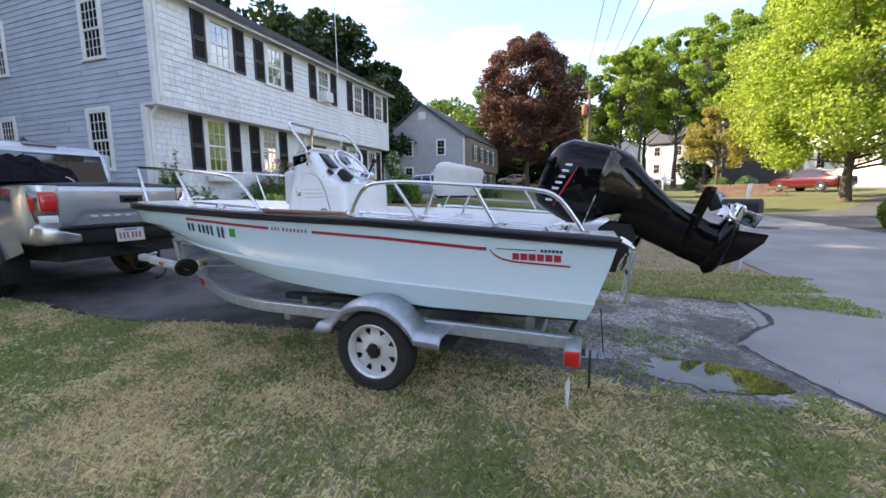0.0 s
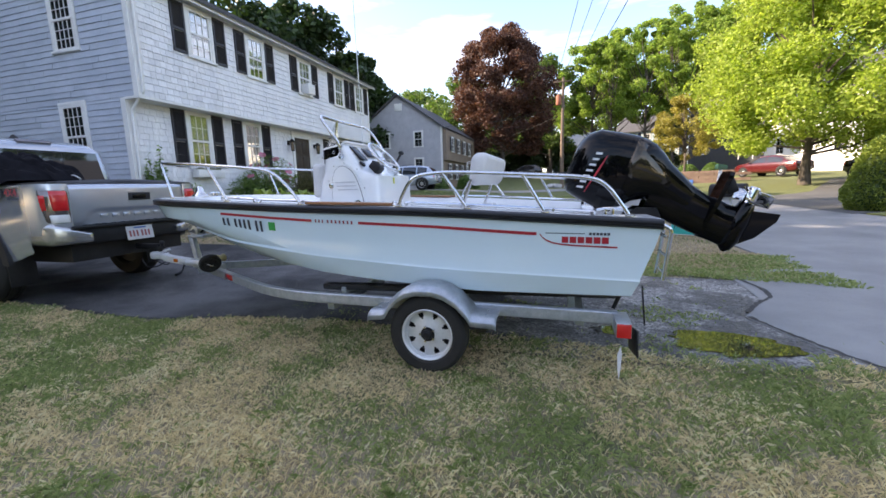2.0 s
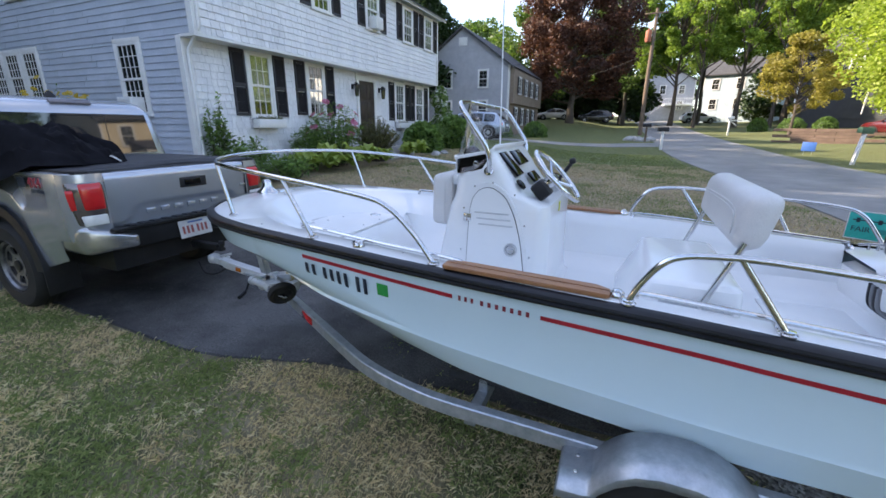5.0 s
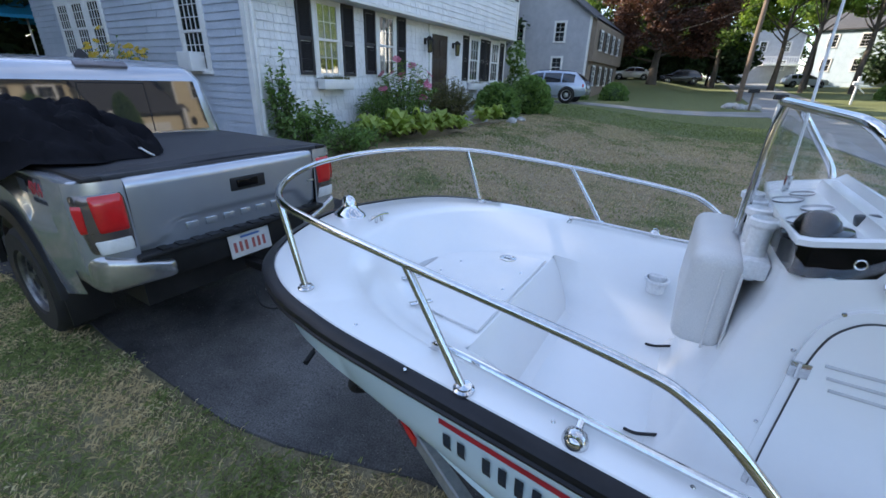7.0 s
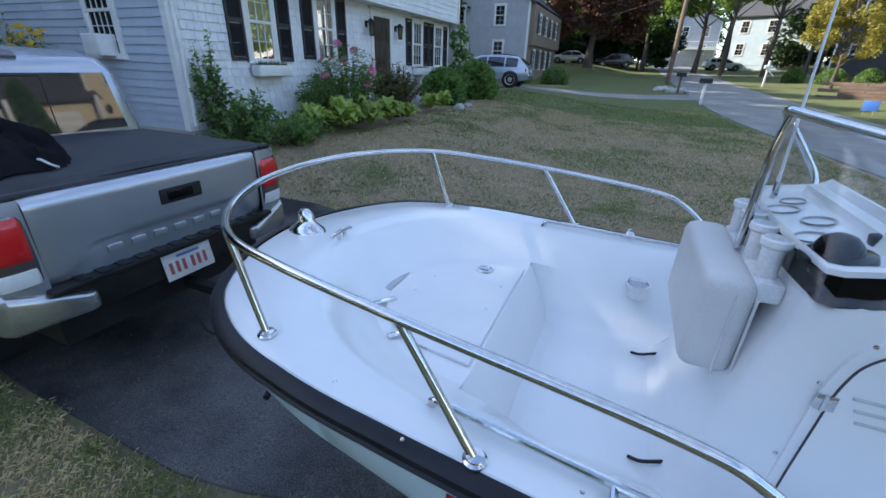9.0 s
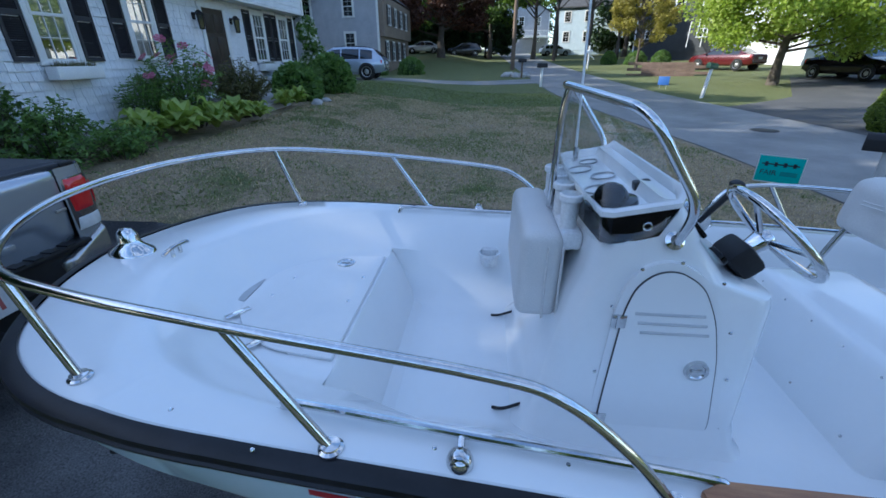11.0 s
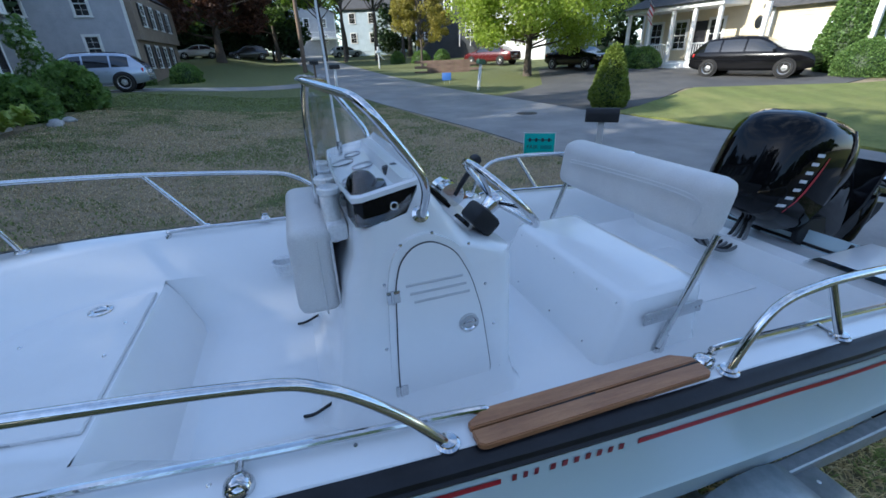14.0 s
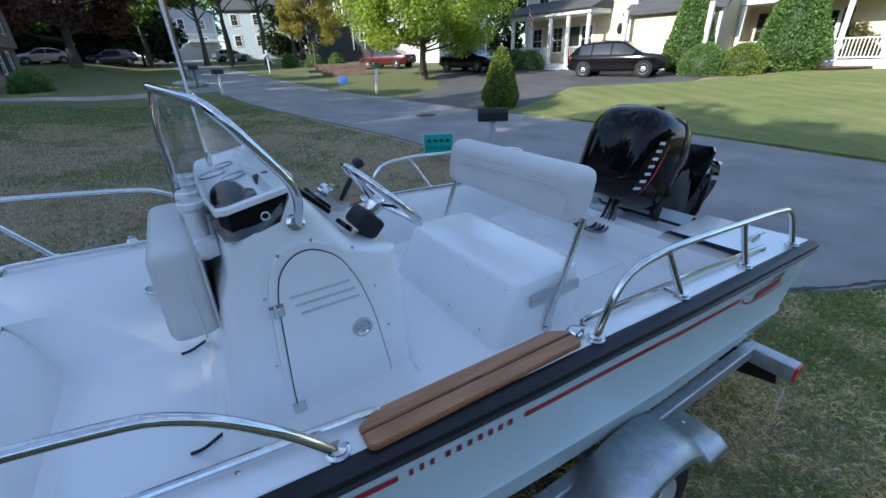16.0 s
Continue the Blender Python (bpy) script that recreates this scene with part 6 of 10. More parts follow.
# ---- the trailer ----
def wheel_assembly(parent, m, r, w, rim_r, rim_mat, holes=8, name="wheel", dark=False, disc=False):
    """Tyre and rim round the y axis of the pose m, outer face towards +y."""
    e = new(name)
    e.parent = parent
    e.matrix_local = m
    L = pose(0, 0, 0, -90, 0, 0)
    bm = B()
    h = w / 2
    prof = [(rim_r, -h * 0.8), (rim_r + 0.02, -h), (r * 0.9, -h), (r * 0.975, -h * 0.8), (r, -h * 0.62), (r, -h * 0.4), (r * 0.965, -h * 0.38), (r * 0.965, -h * 0.3), (r, -h * 0.28), (r, -h * 0.06), (r * 0.965, -h * 0.04), (r * 0.965, h * 0.04), (r, h * 0.06), (r, h * 0.28), (r * 0.965, h * 0.3), (r * 0.965, h * 0.38), (r, h * 0.4), (r, h * 0.62), (r * 0.975, h * 0.8), (r * 0.9, h), (rim_r + 0.02, h), (rim_r, h * 0.8)]
    lathe(bm, prof, L, 48)
    part("tyre", bm, TYRE, e, "black rubber tyre", 30)
    bm = B()
    rm = rim_r
    lathe(bm, [(rm * 1.03, h * 0.86), (rm, h * 0.92), (rm * 0.93, h * 0.8), (rm * 0.90, h * 0.3), (rm * 0.86, h * 0.28)], L, 48)
    inner = rm * 0.42
    if disc:
        # pressed disc with eight small three-cornered windows
        radii = (0.10, 0.30, 0.44, 0.52, 0.60, 0.68, 0.76, 0.86, 0.93)
        depth = (0.45, 0.43, 0.32, 0.26, 0.22, 0.19, 0.18, 0.20, 0.05)
        open_half = {4: 1, 5: 2, 6: 2}
        grid = [[bm.verts.new(L @ Vector((rm * q * math.cos(k * math.tau / 96), rm * q * math.sin(k * math.tau / 96), h * dd))) for k in range(96)] for q, dd in zip(radii, depth)]
        for i in range(len(radii) - 1):
            for k in range(96):
                if abs((k % 12) - 5.5) < open_half.get(i, 0):
                    continue
                bm.faces.new((grid[i][k], grid[i][(k + 1) % 96], grid[i + 1][(k + 1) % 96], grid[i + 1][k]))
        holes = 0
    # spider with windows between the spokes
    n = holes
    inner, outer = rm * 0.42, rm * 0.87
    for k in range(n):
        for j in range(6):
            a0 = (k + j / 6) * math.tau / n
            a1 = (k + (j + 1) / 6) * math.tau / n
            gap = 1 <= j <= 4
            segs = [(inner * 0.35, inner * 1.1), (outer * 0.88, outer)] if gap else [(inner * 0.35, outer)]
            for r0, r1 in segs:
                yy = lambda q: h * (0.62 - 0.25 * (q / rm)) if not dark else h * (0.55 + 0.15 * (q / rm))
                q = [L @ Vector((rr * math.cos(a), rr * math.sin(a), yy(rr))) for rr, a in ((r0, a0), (r1, a0), (r1, a1), (r0, a1))]
                bm.faces.new([bm.verts.new(v) for v in q])
                q2 = [v - Vector((0, 0.012, 0)) for v in q]
                bm.faces.new([bm.verts.new(v) for v in q2[::-1]])
                if gap or j in (0, 5):
                    for ia, ib in ((0, 1), (1, 2), (2, 3), (3, 0)):
                        bm.faces.new([bm.verts.new(v) for v in (q[ib], q[ia], q2[ia], q2[ib])])
    part("rim", bm, rim_mat, e, "pressed steel spoked rim" if not dark else "grey alloy rim", 20)
    bm = B()
    lathe(bm, [(0.0, h * 1.12), (0.022, h * 1.10), (0.026, h * 1.0), (0.034, h * 0.95), (0.036, h * 0.6), (0.05, h * 0.58), (0.0, h * 0.5)] if not dark else [(0, h * 0.75), (0.045, h * 0.72), (0.05, h * 0.5), (0, h * 0.5)], L, 24)
    part("hub_cap", bm, BLACKMATT if dark or disc else ALU, e)
    me = None
    for k in range(5):
        a = k * math.tau / 5
        if me is None:
            bm = B()
            lathe(bm, [(0.0, 0.02), (0.008, 0.018), (0.010, 0), (0, 0)], L, 6)
            me = mesh_from("lug_nut", bm, STEEL)
        shared("lug_nut", me, e, pose(inner * 0.7 * math.cos(a), h * 0.5, inner * 0.7 * math.sin(a)))
    bm = B()
    lathe(bm, [(rm * 0.98, -h * 0.6), (0, -h * 0.6)], L, 32)
    lathe(bm, [(rm * 0.93, h * 0.75), (rm * 0.93, -h * 0.6)], L, 32)
    part("rim_barrel", bm, BLACKMATT, e)
    return e


def box_beam(bm, pts, w, h, bevel=0.006):
    """A rectangular tube swept along points in plan; w across, h high."""
    pts = [Vector(p) for p in pts]
    rings = []
    for i, p in enumerate(pts):
        a, b = pts[max(i - 1, 0)], pts[min(i + 1, len(pts) - 1)]
        t = (b - a).normalized()
        sx = Vector((-t.y, t.x, 0)).normalized()
        c = bevel
        rings.append([p + sx * x + Vector((0, 0, z)) for x, z in ((-w / 2 + c, -h / 2), (w / 2 - c, -h / 2), (w / 2, -h / 2 + c), (w / 2, h / 2 - c), (w / 2 - c, h / 2), (-w / 2 + c, h / 2), (-w / 2, h / 2 - c), (-w / 2, -h / 2 + c))])
    loft(bm, rings, closed=True, cap=True)
    bmesh.ops.recalc_face_normals(bm, faces=bm.faces)


def trailer():
    tr = thing("boat_trailer", BOAT, "galvanised steel boat trailer hitched to the truck", "trailer")
    for sg in (1, -1):
        bm = B()
        line = rounded([(0.22, sg * 0.90, 0.41), (1.2, sg * 0.90, 0.425), (2.55, sg * 0.90, 0.44), (2.95, sg * 0.80, 0.445), (4.05, sg * 0.22, 0.445), (4.45, sg * 0.05, 0.45)], 0.35, 8)
        box_beam(bm, line, 0.055, 0.078)
        part("side_beam", bm, GALV, tr)
        # tail arm, lamp and holder
        arm = new("tail_arm")
        arm.parent = tr
        bm = B()
        boxm(bm, pose(0.21, sg * 1.0, 0.40), 0.085, 0.24, 0.09, 0.004)
        part("arm_beam", bm, GALV, arm)
        bm = B()
        boxm(bm, pose(0.21, sg * 1.124, 0.40), 0.078, 0.014, 0.082, 0.004)
        part("tail_lamp", bm, REDLENS, arm, "square red tail lamp")
        # mudguard: a flattened arch with flat steps fore and aft
        bm = B()
        prof = [(1.845, 0.425), (1.835, 0.435), (1.735, 0.445), (1.715, 0.455), (1.68, 0.51), (1.63, 0.562), (1.57, 0.60), (1.49, 0.62), (1.38, 0.622), (1.30, 0.602), (1.22, 0.555), (1.15, 0.485), (1.12, 0.437), (0.97, 0.43), (0.955, 0.42)]
        rows = []
        for x, z in prof:
            edge = 0.066
            rows.append([Vector((x, sg * 0.93, z)), Vector((x, sg * 1.095, z)), Vector((x, sg * 1.112, z - 0.006)), Vector((x, sg * 1.138, z - 0.026)), Vector((x, sg * 1.145, z - 0.034)), Vector((x, sg * 1.148, z - edge))])
        loft(bm, rows)
        bmesh.ops.recalc_face_normals(bm, faces=bm.faces)
        fn = part("mudguard", bm, GALV, tr, "galvanised mudguard with step plates", 30)
        md = fn.modifiers.new("thick", "SOLIDIFY")
        md.thickness = 0.004
        screws(fn, [(x, sg * y, 0.447 if x > 1.5 else 0.432) for x in (1.775, 1.03) for y in (0.98, 1.07)], (0, 0, 1), 0.010)
        wheel_assembly(tr, pose(1.43, sg * 1.045, 0.275, 0, 0, 0 if sg > 0 else 180), 0.272, 0.135, 0.175, BRIGHTGALV, disc=True)
        # bunk, its carpet and posts
        bk = new("bunk")
        bk.parent = tr
        bm = B()
        boxm(bm, pose(1.35, sg * 0.62, 0.475, 0, 0.8, 0), 2.3, 0.09, 0.05, 0.01)
        part("bunk_board", bm, surface("grey_bunk_carpet", (0.03, 0.03, 0.033), (0.06, 0.06, 0.065), 9, 0.95, 0, 200, 0.5), bk)
        for x in (0.5, 1.4, 2.3):
            bm = B()
            boxm(bm, pose(x, sg * 0.64, 0.42), 0.05, 0.05, 0.10, 0.004)
            part("bunk_post", bm, GALV, bk)
    for x in (0.45, 1.43, 2.3):
        bm = B()
        boxm(bm, pose(x, 0, 0.365 if x != 1.43 else 0.29), 0.06, 1.75, 0.06, 0.005)
        part("cross_member" if x != 1.43 else "axle", bm, GALV, tr)
    bm = B()
    boxm(bm, pose(0.12, 0.86, 0.255, 12, 0, 0), 0.012, 0.34, 0.16, 0.004)
    part("plate_holder", bm, BLACKMATT, tr, "black number plate holder")
    # white sliver stands in for the number plate's edge
    bm = B()
    prism(bm, [(-0.004, 0.30), (0.016, 0.25), (0.011, 0.15), (0.002, 0.09), (-0.006, 0.16), (-0.010, 0.25)], 0.006, Matrix(((1, 0, 0, 0.225), (0, 0, 1, 1.10), (0, 1, 0, 0), (0, 0, 0, 1))))
    part("hanging_tag", bm, PAPER, tr, "white edge of the trailer number plate below the lamp")
    for sg in (1, -1):
        bm = B()
        tube(bm, [(0.24, sg * 0.80, 0.44), (0.17, sg * 0.78, 0.60)], 0.014, 6)
        boxm(bm, pose(0.06, sg * 0.80, 0.47, 0, 5, 0), 0.006, 0.035, 0.26)
        part("tie_down", bm, BLACKMATT, tr, "black tie-down strap")
    # tongue, coupler, winch post, jack
    bm = B()
    box_beam(bm, [(4.2, 0, 0.445), (5.03, 0, 0.54)], 0.075, 0.075)
    part("tongue", bm, BRIGHTGALV, tr)
    bm = B()
    boxm(bm, pose(5.08, 0, 0.555, 0, -6, 0), 0.24, 0.08, 0.07, 0.02)
    boxm(bm, pose(5.18, 0, 0.565), 0.09, 0.1, 0.09, 0.03)
    boxm(bm, pose(5.02, 0, 0.618, 0, 16, 0), 0.14, 0.03, 0.02, 0.004)
    tube(bm, [(5.05, -0.06, 0.58), (5.05, 0.06, 0.58)], 0.011, 10)
    part("coupler", bm, BRIGHTGALV, tr, "trailer hitch coupler")
    bm = B()
    boxm(bm, pose(4.55, 0.0, 0.58, 0, 12, 0), 0.06, 0.06, 0.42, 0.005)
    boxm(bm, pose(4.46, 0.0, 0.80), 0.22, 0.16, 0.03, 0.006)
    boxm(bm, pose(4.62, 0.0, 0.49), 0.3, 0.10, 0.02, 0.004)
    part("winch_post", bm, GALV, tr, "galvanised winch post")
    bm = B()
    lathe(bm, [(0.02, -0.06), (0.06, -0.058), (0.055, -0.05), (0.035, -0.045), (0.035, 0.045), (0.055, 0.05), (0.06, 0.058), (0.02, 0.06)], pose(4.5, 0, 0.86, 90, 0, 0), 20)
    tube(bm, rounded([(4.5, 0.06, 0.86), (4.5, 0.12, 0.86), (4.42, 0.13, 0.96), (4.42, 0.19, 0.96)], 0.02), 0.009, 8)
    part("winch", bm, ALU, tr)
    bm = B()
    tube(bm, [(4.46, 0, 0.84), (4.30, 0, 0.93)], 0.012, 8)
    part("winch_strap", bm, BLACKMATT, tr)
    jk = new("tongue_jack")
    jk.parent = tr
    jk["label"] = "folded tongue jack with a black wheel"
    axle = Vector((3.97, 0.385, 0.57))
    tilt = pose(0, 0, 0, 62, 0, 55)
    side = (tilt @ Vector((0, 0, 1))).normalized()
    top, back = Vector((4.47, 0.215, 0.535)), Vector((4.13, 0.33, 0.56))
    bm = B()
    tube(bm, [top, back], 0.027, 16)
    tube(bm, [top, top + (back - top) * 0.14], 0.034, 16)
    tube(bm, [back + (top - back) * 0.16, back], 0.035, 16)
    part("jack_tube", bm, BRIGHTGALV, jk)
    bm = B()
    boxm(bm, pose(4.34, 0.165, 0.51, 0, 0, -20), 0.12, 0.16, 0.012, 0.003)
    boxm(bm, pose(4.36, 0.075, 0.50, 0, 0, -27), 0.16, 0.014, 0.10, 0.004)
    tube(bm, rounded([(4.40, 0.10, 0.555), (4.36, 0.27, 0.585), (4.31, 0.28, 0.50), (4.34, 0.12, 0.455)], 0.03), 0.007, 8)
    part("swivel_bracket", bm, BRIGHTGALV, jk, "galvanised swivel bracket")
    for sg in (1, -1):
        bm = B()
        p0, p1 = back + side * (0.036 * sg), axle + side * (0.036 * sg)
        d = (p1 - p0).normalized()
        w = d.cross(side).normalized()
        ring = [p0 - d * 0.05 + w * 0.042, p0 - d * 0.05 - w * 0.042, p1 - w * 0.030, p1 + d * 0.028 - w * 0.012, p1 + d * 0.028 + w * 0.012, p1 + w * 0.030]
        lo, hi = [bm.verts.new(q - side * 0.003) for q in ring], [bm.verts.new(q + side * 0.003) for q in ring]
        bm.faces.new(lo[::-1])
        bm.faces.new(hi)
        for k in range(6):
            bm.faces.new((lo[k], lo[(k + 1) % 6], hi[(k + 1) % 6], hi[k]))
        bmesh.ops.recalc_face_normals(bm, faces=bm.faces)
        part("wheel_fork", bm, BRIGHTGALV, jk, "galvanised wheel fork plate")
    bm = B()
    tube(bm, [axle - side * 0.048, axle + side * 0.048], 0.010, 12)
    part("axle_bolt", bm, STEEL, jk)
    bm = B()
    lathe(bm, [(0.012, -0.022), (0.05, -0.020), (0.062, -0.012), (0.075, -0.026), (0.094, -0.023), (0.102, -0.012), (0.104, 0), (0.102, 0.012), (0.094, 0.023), (0.075, 0.026), (0.062, 0.012), (0.05, 0.020), (0.012, 0.022)], Matrix.Translation(axle) @ tilt, 32)
    part("jack_wheel", bm, TYRE, jk, "black rubber jack wheel")
    bm = B()
    tube(bm, rounded([top, (4.515, 0.20, 0.53), (4.53, 0.225, 0.45), (4.515, 0.27, 0.435)], 0.02), 0.008, 8)
    tube(bm, [(4.515, 0.26, 0.436), (4.485, 0.345, 0.425)], 0.016, 10)
    part("crank", bm, BLACKMATT, jk)
    # bow rest that reaches back from the tongue, with a weathered yellow roller
    bs = new("bow_rest")
    bs.parent = tr
    bm = B()
    for y in (0.045, -0.045):
        boxm(bm, pose(4.36, y, 0.515, 0, 12, 0), 0.30, 0.010, 0.055, 0.003)
    boxm(bm, pose(4.47, 0, 0.50, 0, 12, 0), 0.06, 0.10, 0.05, 0.004)
    part("arm", bm, BRIGHTGALV, bs)
    bm = B()
    lathe(bm, [(0.0, -0.04), (0.045, -0.04), (0.035, -0.01), (0.035, 0.01), (0.045, 0.04), (0.0, 0.04)], pose(4.225, 0, 0.55, 90, 0, 0), 20)
    part("roller", bm, plain("weathered_yellow_rubber", (0.48, 0.40, 0.20), 0.6), bs, "weathered yellow bow roller")
    for sg in (1, -1):
        bm = B()
        boxm(bm, pose(3.70, sg * 0.440, 0.447, 0, 0, -27 * sg), 0.17, 0.012, 0.05, 0.003)
        part("side_reflector", bm, REDLENS, tr)
    bm = B()
    boxm(bm, pose(4.83, 0.044, 0.516, 0, -6, 0), 0.055, 0.012, 0.036, 0.003)
    part("amber_lamp", bm, plain("amber_lens", (0.6, 0.16, 0.02), 0.2), tr)
    for k, y in enumerate((0.06, -0.06)):
        bm = B()
        tube(bm, smooth_path([(5.0, y * 0.5, 0.50), (5.1, y * 1.2, 0.445), (5.22, y * 1.5, 0.45), (5.32, y, 0.53)], 8), 0.007, 8)
        part("safety_chain", bm, BLACKMATT, tr)


trailer()

# ---- the pickup: x forward from the tailgate, y to its left (towards the near lawn), z up ----
PLATE_RED = plain("faded_red_print", (0.38, 0.10, 0.09), 0.5)


def pickup():
    tk = thing("pickup_truck", pose(-5.45, 3.67, 0.145, 0, 0, 180) @ Matrix.Scale(1.04, 4), "metallic grey pickup truck with a black bed cover", "truck")
    H = 0.85

    # bed and lower body as side shells with wheel arches cut out
    def arch(cx, r, n=10, z0=0.42):
        a0 = math.asin((z0 - 0.40) / r)
        return [(cx + r * math.cos(a), 0.40 + r * math.sin(a)) for a in [a0 + (math.pi - 2 * a0) * k / n for k in range(n + 1)]]
    low = [(0.28, 0.55)] + [(0.62, 0.45)] + arch(1.15, 0.47)[::-1] + [(1.75, 0.42), (3.85, 0.42)] + arch(4.45, 0.47)[::-1] + [(5.05, 0.45), (5.35, 0.55)]
    for sg in (1, -1):
        bm = B()
        top = 1.22
        n = len(low)
        rings = []
        for f, out in ((0.0, 0.985), (0.12, 1.0), (0.45, 1.02), (0.62, 1.025), (0.68, 1.0), (0.85, 0.985), (0.95, 0.965), (1.0, 0.92)):
            row = []
            for x, z in low:
                zt = top if x < 1.5 else (1.16 if x < 3.9 else 1.16 - 0.10 * ((x - 3.9) / 1.45) ** 2)
                row.append(Vector((x, sg * H * out, z + (zt - z) * f)))
            rings.append(row)
        loft(bm, rings)
        bmesh.ops.recalc_face_normals(bm, faces=bm.faces)
        part("body_side", bm, TRUCKPAINT, tk, "", 40)
        for cx in (1.15, 4.45):
            bm = B()
            o = arch(cx, 0.47, 14)
            i = arch(cx, 0.54, 14)
            rows = [[Vector((x0, sg * H * 1.01, z0)), Vector((x0, sg * H * 1.05, z0)), Vector((x1, sg * H * 1.035, z1)), Vector((x1, sg * H * 0.99, z1))] for (x0, z0), (x1, z1) in zip(o, i)]
            loft(bm, rows)
            bmesh.ops.recalc_face_normals(bm, faces=bm.faces)
            part("fender_flare", bm, BLACKMATT, tk, "black plastic wheel arch", 40)
            wheel_assembly(tk, pose(cx, sg * (H - 0.10), 0.385, 0, 0, 0 if sg > 0 else 180), 0.385, 0.25, 0.215, surface("alloy_dark", (0.10, 0.10, 0.11), (0.36, 0.36, 0.37), 9, 0.35, 0.8), 6, "wheel", True)
            bm = B()
            boxm(bm, pose(cx - 0.42, sg * (H - 0.13), 0.36), 0.015, 0.24, 0.36, 0.004)
            part("mud_flap", bm, BLACKMATT, tk)
        # bed rail cap
        bm = B()
        box(bm, 0.03, 1.40, min(sg * 0.70, sg * 0.79), max(sg * 0.70, sg * 0.79), 1.205, 1.235, 0.01)
        part("bed_rail", bm, BLACKMATT, tk)
        bm = B()
        box(bm, 0.09, 1.42, min(sg * 0.765, sg * 0.838), max(sg * 0.765, sg * 0.838), 1.18, 1.2165, 0.012, 3)
        part("bed_side_cap", bm, TRUCKPAINT, tk)
        # side marking: a lettered plate on the near and far flank
        lettering("side_badge", "4X4", 0.105, Matrix.Translation((0.42, sg * 0.868, 1.14)) @ Euler((radians(90), 0, radians(180 if sg > 0 else 0))).to_matrix().to_4x4(), RED, tk)
        lettering("side_badge_small", "OFF ROAD", 0.038, Matrix.Translation((0.39, sg * 0.868, 1.08)) @ Euler((radians(90), 0, radians(180 if sg > 0 else 0))).to_matrix().to_4x4(), NAVY, tk)
        bm = B()
        boxm(bm, pose(0.60, sg * 0.868, 1.14), 0.10, 0.003, 0.07)
        part("side_badge_block", bm, NAVY, tk)
    # inner dark box under the body, floor and arches
    bm = B()
    box(bm, 0.12, 5.25, -0.62, 0.62, 0.42, 0.72)
    box(bm, 0.05, 5.2, -0.77, 0.77, 0.72, 1.14)
    part("chassis", bm, BLACKMATT, tk)
    # tailgate: a tall smooth panel with a shallow recess pressed into its lower half
    tg = new("tailgate")
    tg.parent = tk
    bm = B()
    rows = []
    for z, x in [(0.74, 0.05), (0.765, 0.022)] + [(0.78 + 0.39 * k / 26, 0.012 - 0.022 * math.sin(math.pi * 0.5 * k / 26)) for k in range(27)] + [(1.187, -0.004), (1.200, 0.006), (1.213, 0.03), (1.216, 0.09)]:
        row = []
        for k in range(41):
            q = -0.625 + 1.25 * k / 40
            crease = 0.945 - 0.13 * sstep(0.40, 0.56, abs(q))
            dip = 0.016 * sstep(crease + 0.012, crease - 0.018, z) if 0.78 < z < 1.0 else (0.016 if z <= 0.78 and abs(q) < 0.5 else 0.0)
            row.append(Vector((x + dip + 0.02 * abs(q / 0.625) ** 8, q, z)))
        rows.append(row)
    loft(bm, rows)
    bmesh.ops.recalc_face_normals(bm, faces=bm.faces)
    part("tailgate_skin", bm, TRUCKPAINT, tg, "", 40)
    for k in range(6):
        bm = B()
        boxm(bm, pose(0.013, 0.33 - k * 0.118, 0.880), 0.010, 0.075, 0.042, 0.004)
        part("name_bar", bm, TRUCKPAINT, tg)
    bm = B()
    boxm(bm, pose(-0.008, -0.06, 1.075), 0.016, 0.25, 0.085, 0.007, 3)
    hd = part("tailgate_handle", bm, BLACKMATT, tg, "black tailgate handle")
    bm = B()
    boxm(bm, pose(-0.018, -0.05, 1.077), 0.012, 0.15, 0.05, 0.005)
    part("pull", bm, BLACKGLOSS, hd)
    bm = B()
    boxm(bm, pose(-0.006, -0.58, 0.99), 0.008, 0.06, 0.014, 0.002)
    part("trim_badge", bm, ALU, tg)
    # rear corners with wrap-round tail lights
    plan = smooth_path([(0.004, 0.632, 0), (0.004, 0.705, 0), (0.012, 0.765, 0), (0.035, 0.815, 0), (0.075, 0.846, 0), (0.14, 0.862, 0), (0.30, 0.870, 0)], 4)

    def corner(sg, z0, z1, u0, u1, out, slant=0.0, nz=8, bulge=0.0):
        """A band of the rear corner from height z0 to z1, between shares u0 and u1 of its way round."""
        bm = B()
        rows = []
        for k in range(nz + 1):
            f = k / nz
            z = z0 + (z1 - z0) * f
            row = []
            for j in range(19):
                u = (u0 + (u1 - slant * (1 - f) - u0) * j / 18) * (len(plan) - 1)
                i = min(int(u), len(plan) - 2)
                p = plan[i] + (plan[i + 1] - plan[i]) * (u - i)
                d = (plan[i + 1] - plan[i]).normalized()
                nrm = Vector((-d.y, d.x, 0))
                edge = min(1.0, min(f, 1 - f) * nz, min(j, 18 - j) / 1.5)
                q = p + nrm * (out * edge - 0.004 * (1 - edge) + bulge * math.sin(math.pi * f))
                row.append(Vector((q.x, sg * q.y, z)))
            rows.append(row)
        loft(bm, rows)
        bmesh.ops.recalc_face_normals(bm, faces=bm.faces)
        return bm
    smoked = plain("smoked_lamp_chrome", (0.20, 0.17, 0.17), 0.12, 0.7, 0.3)
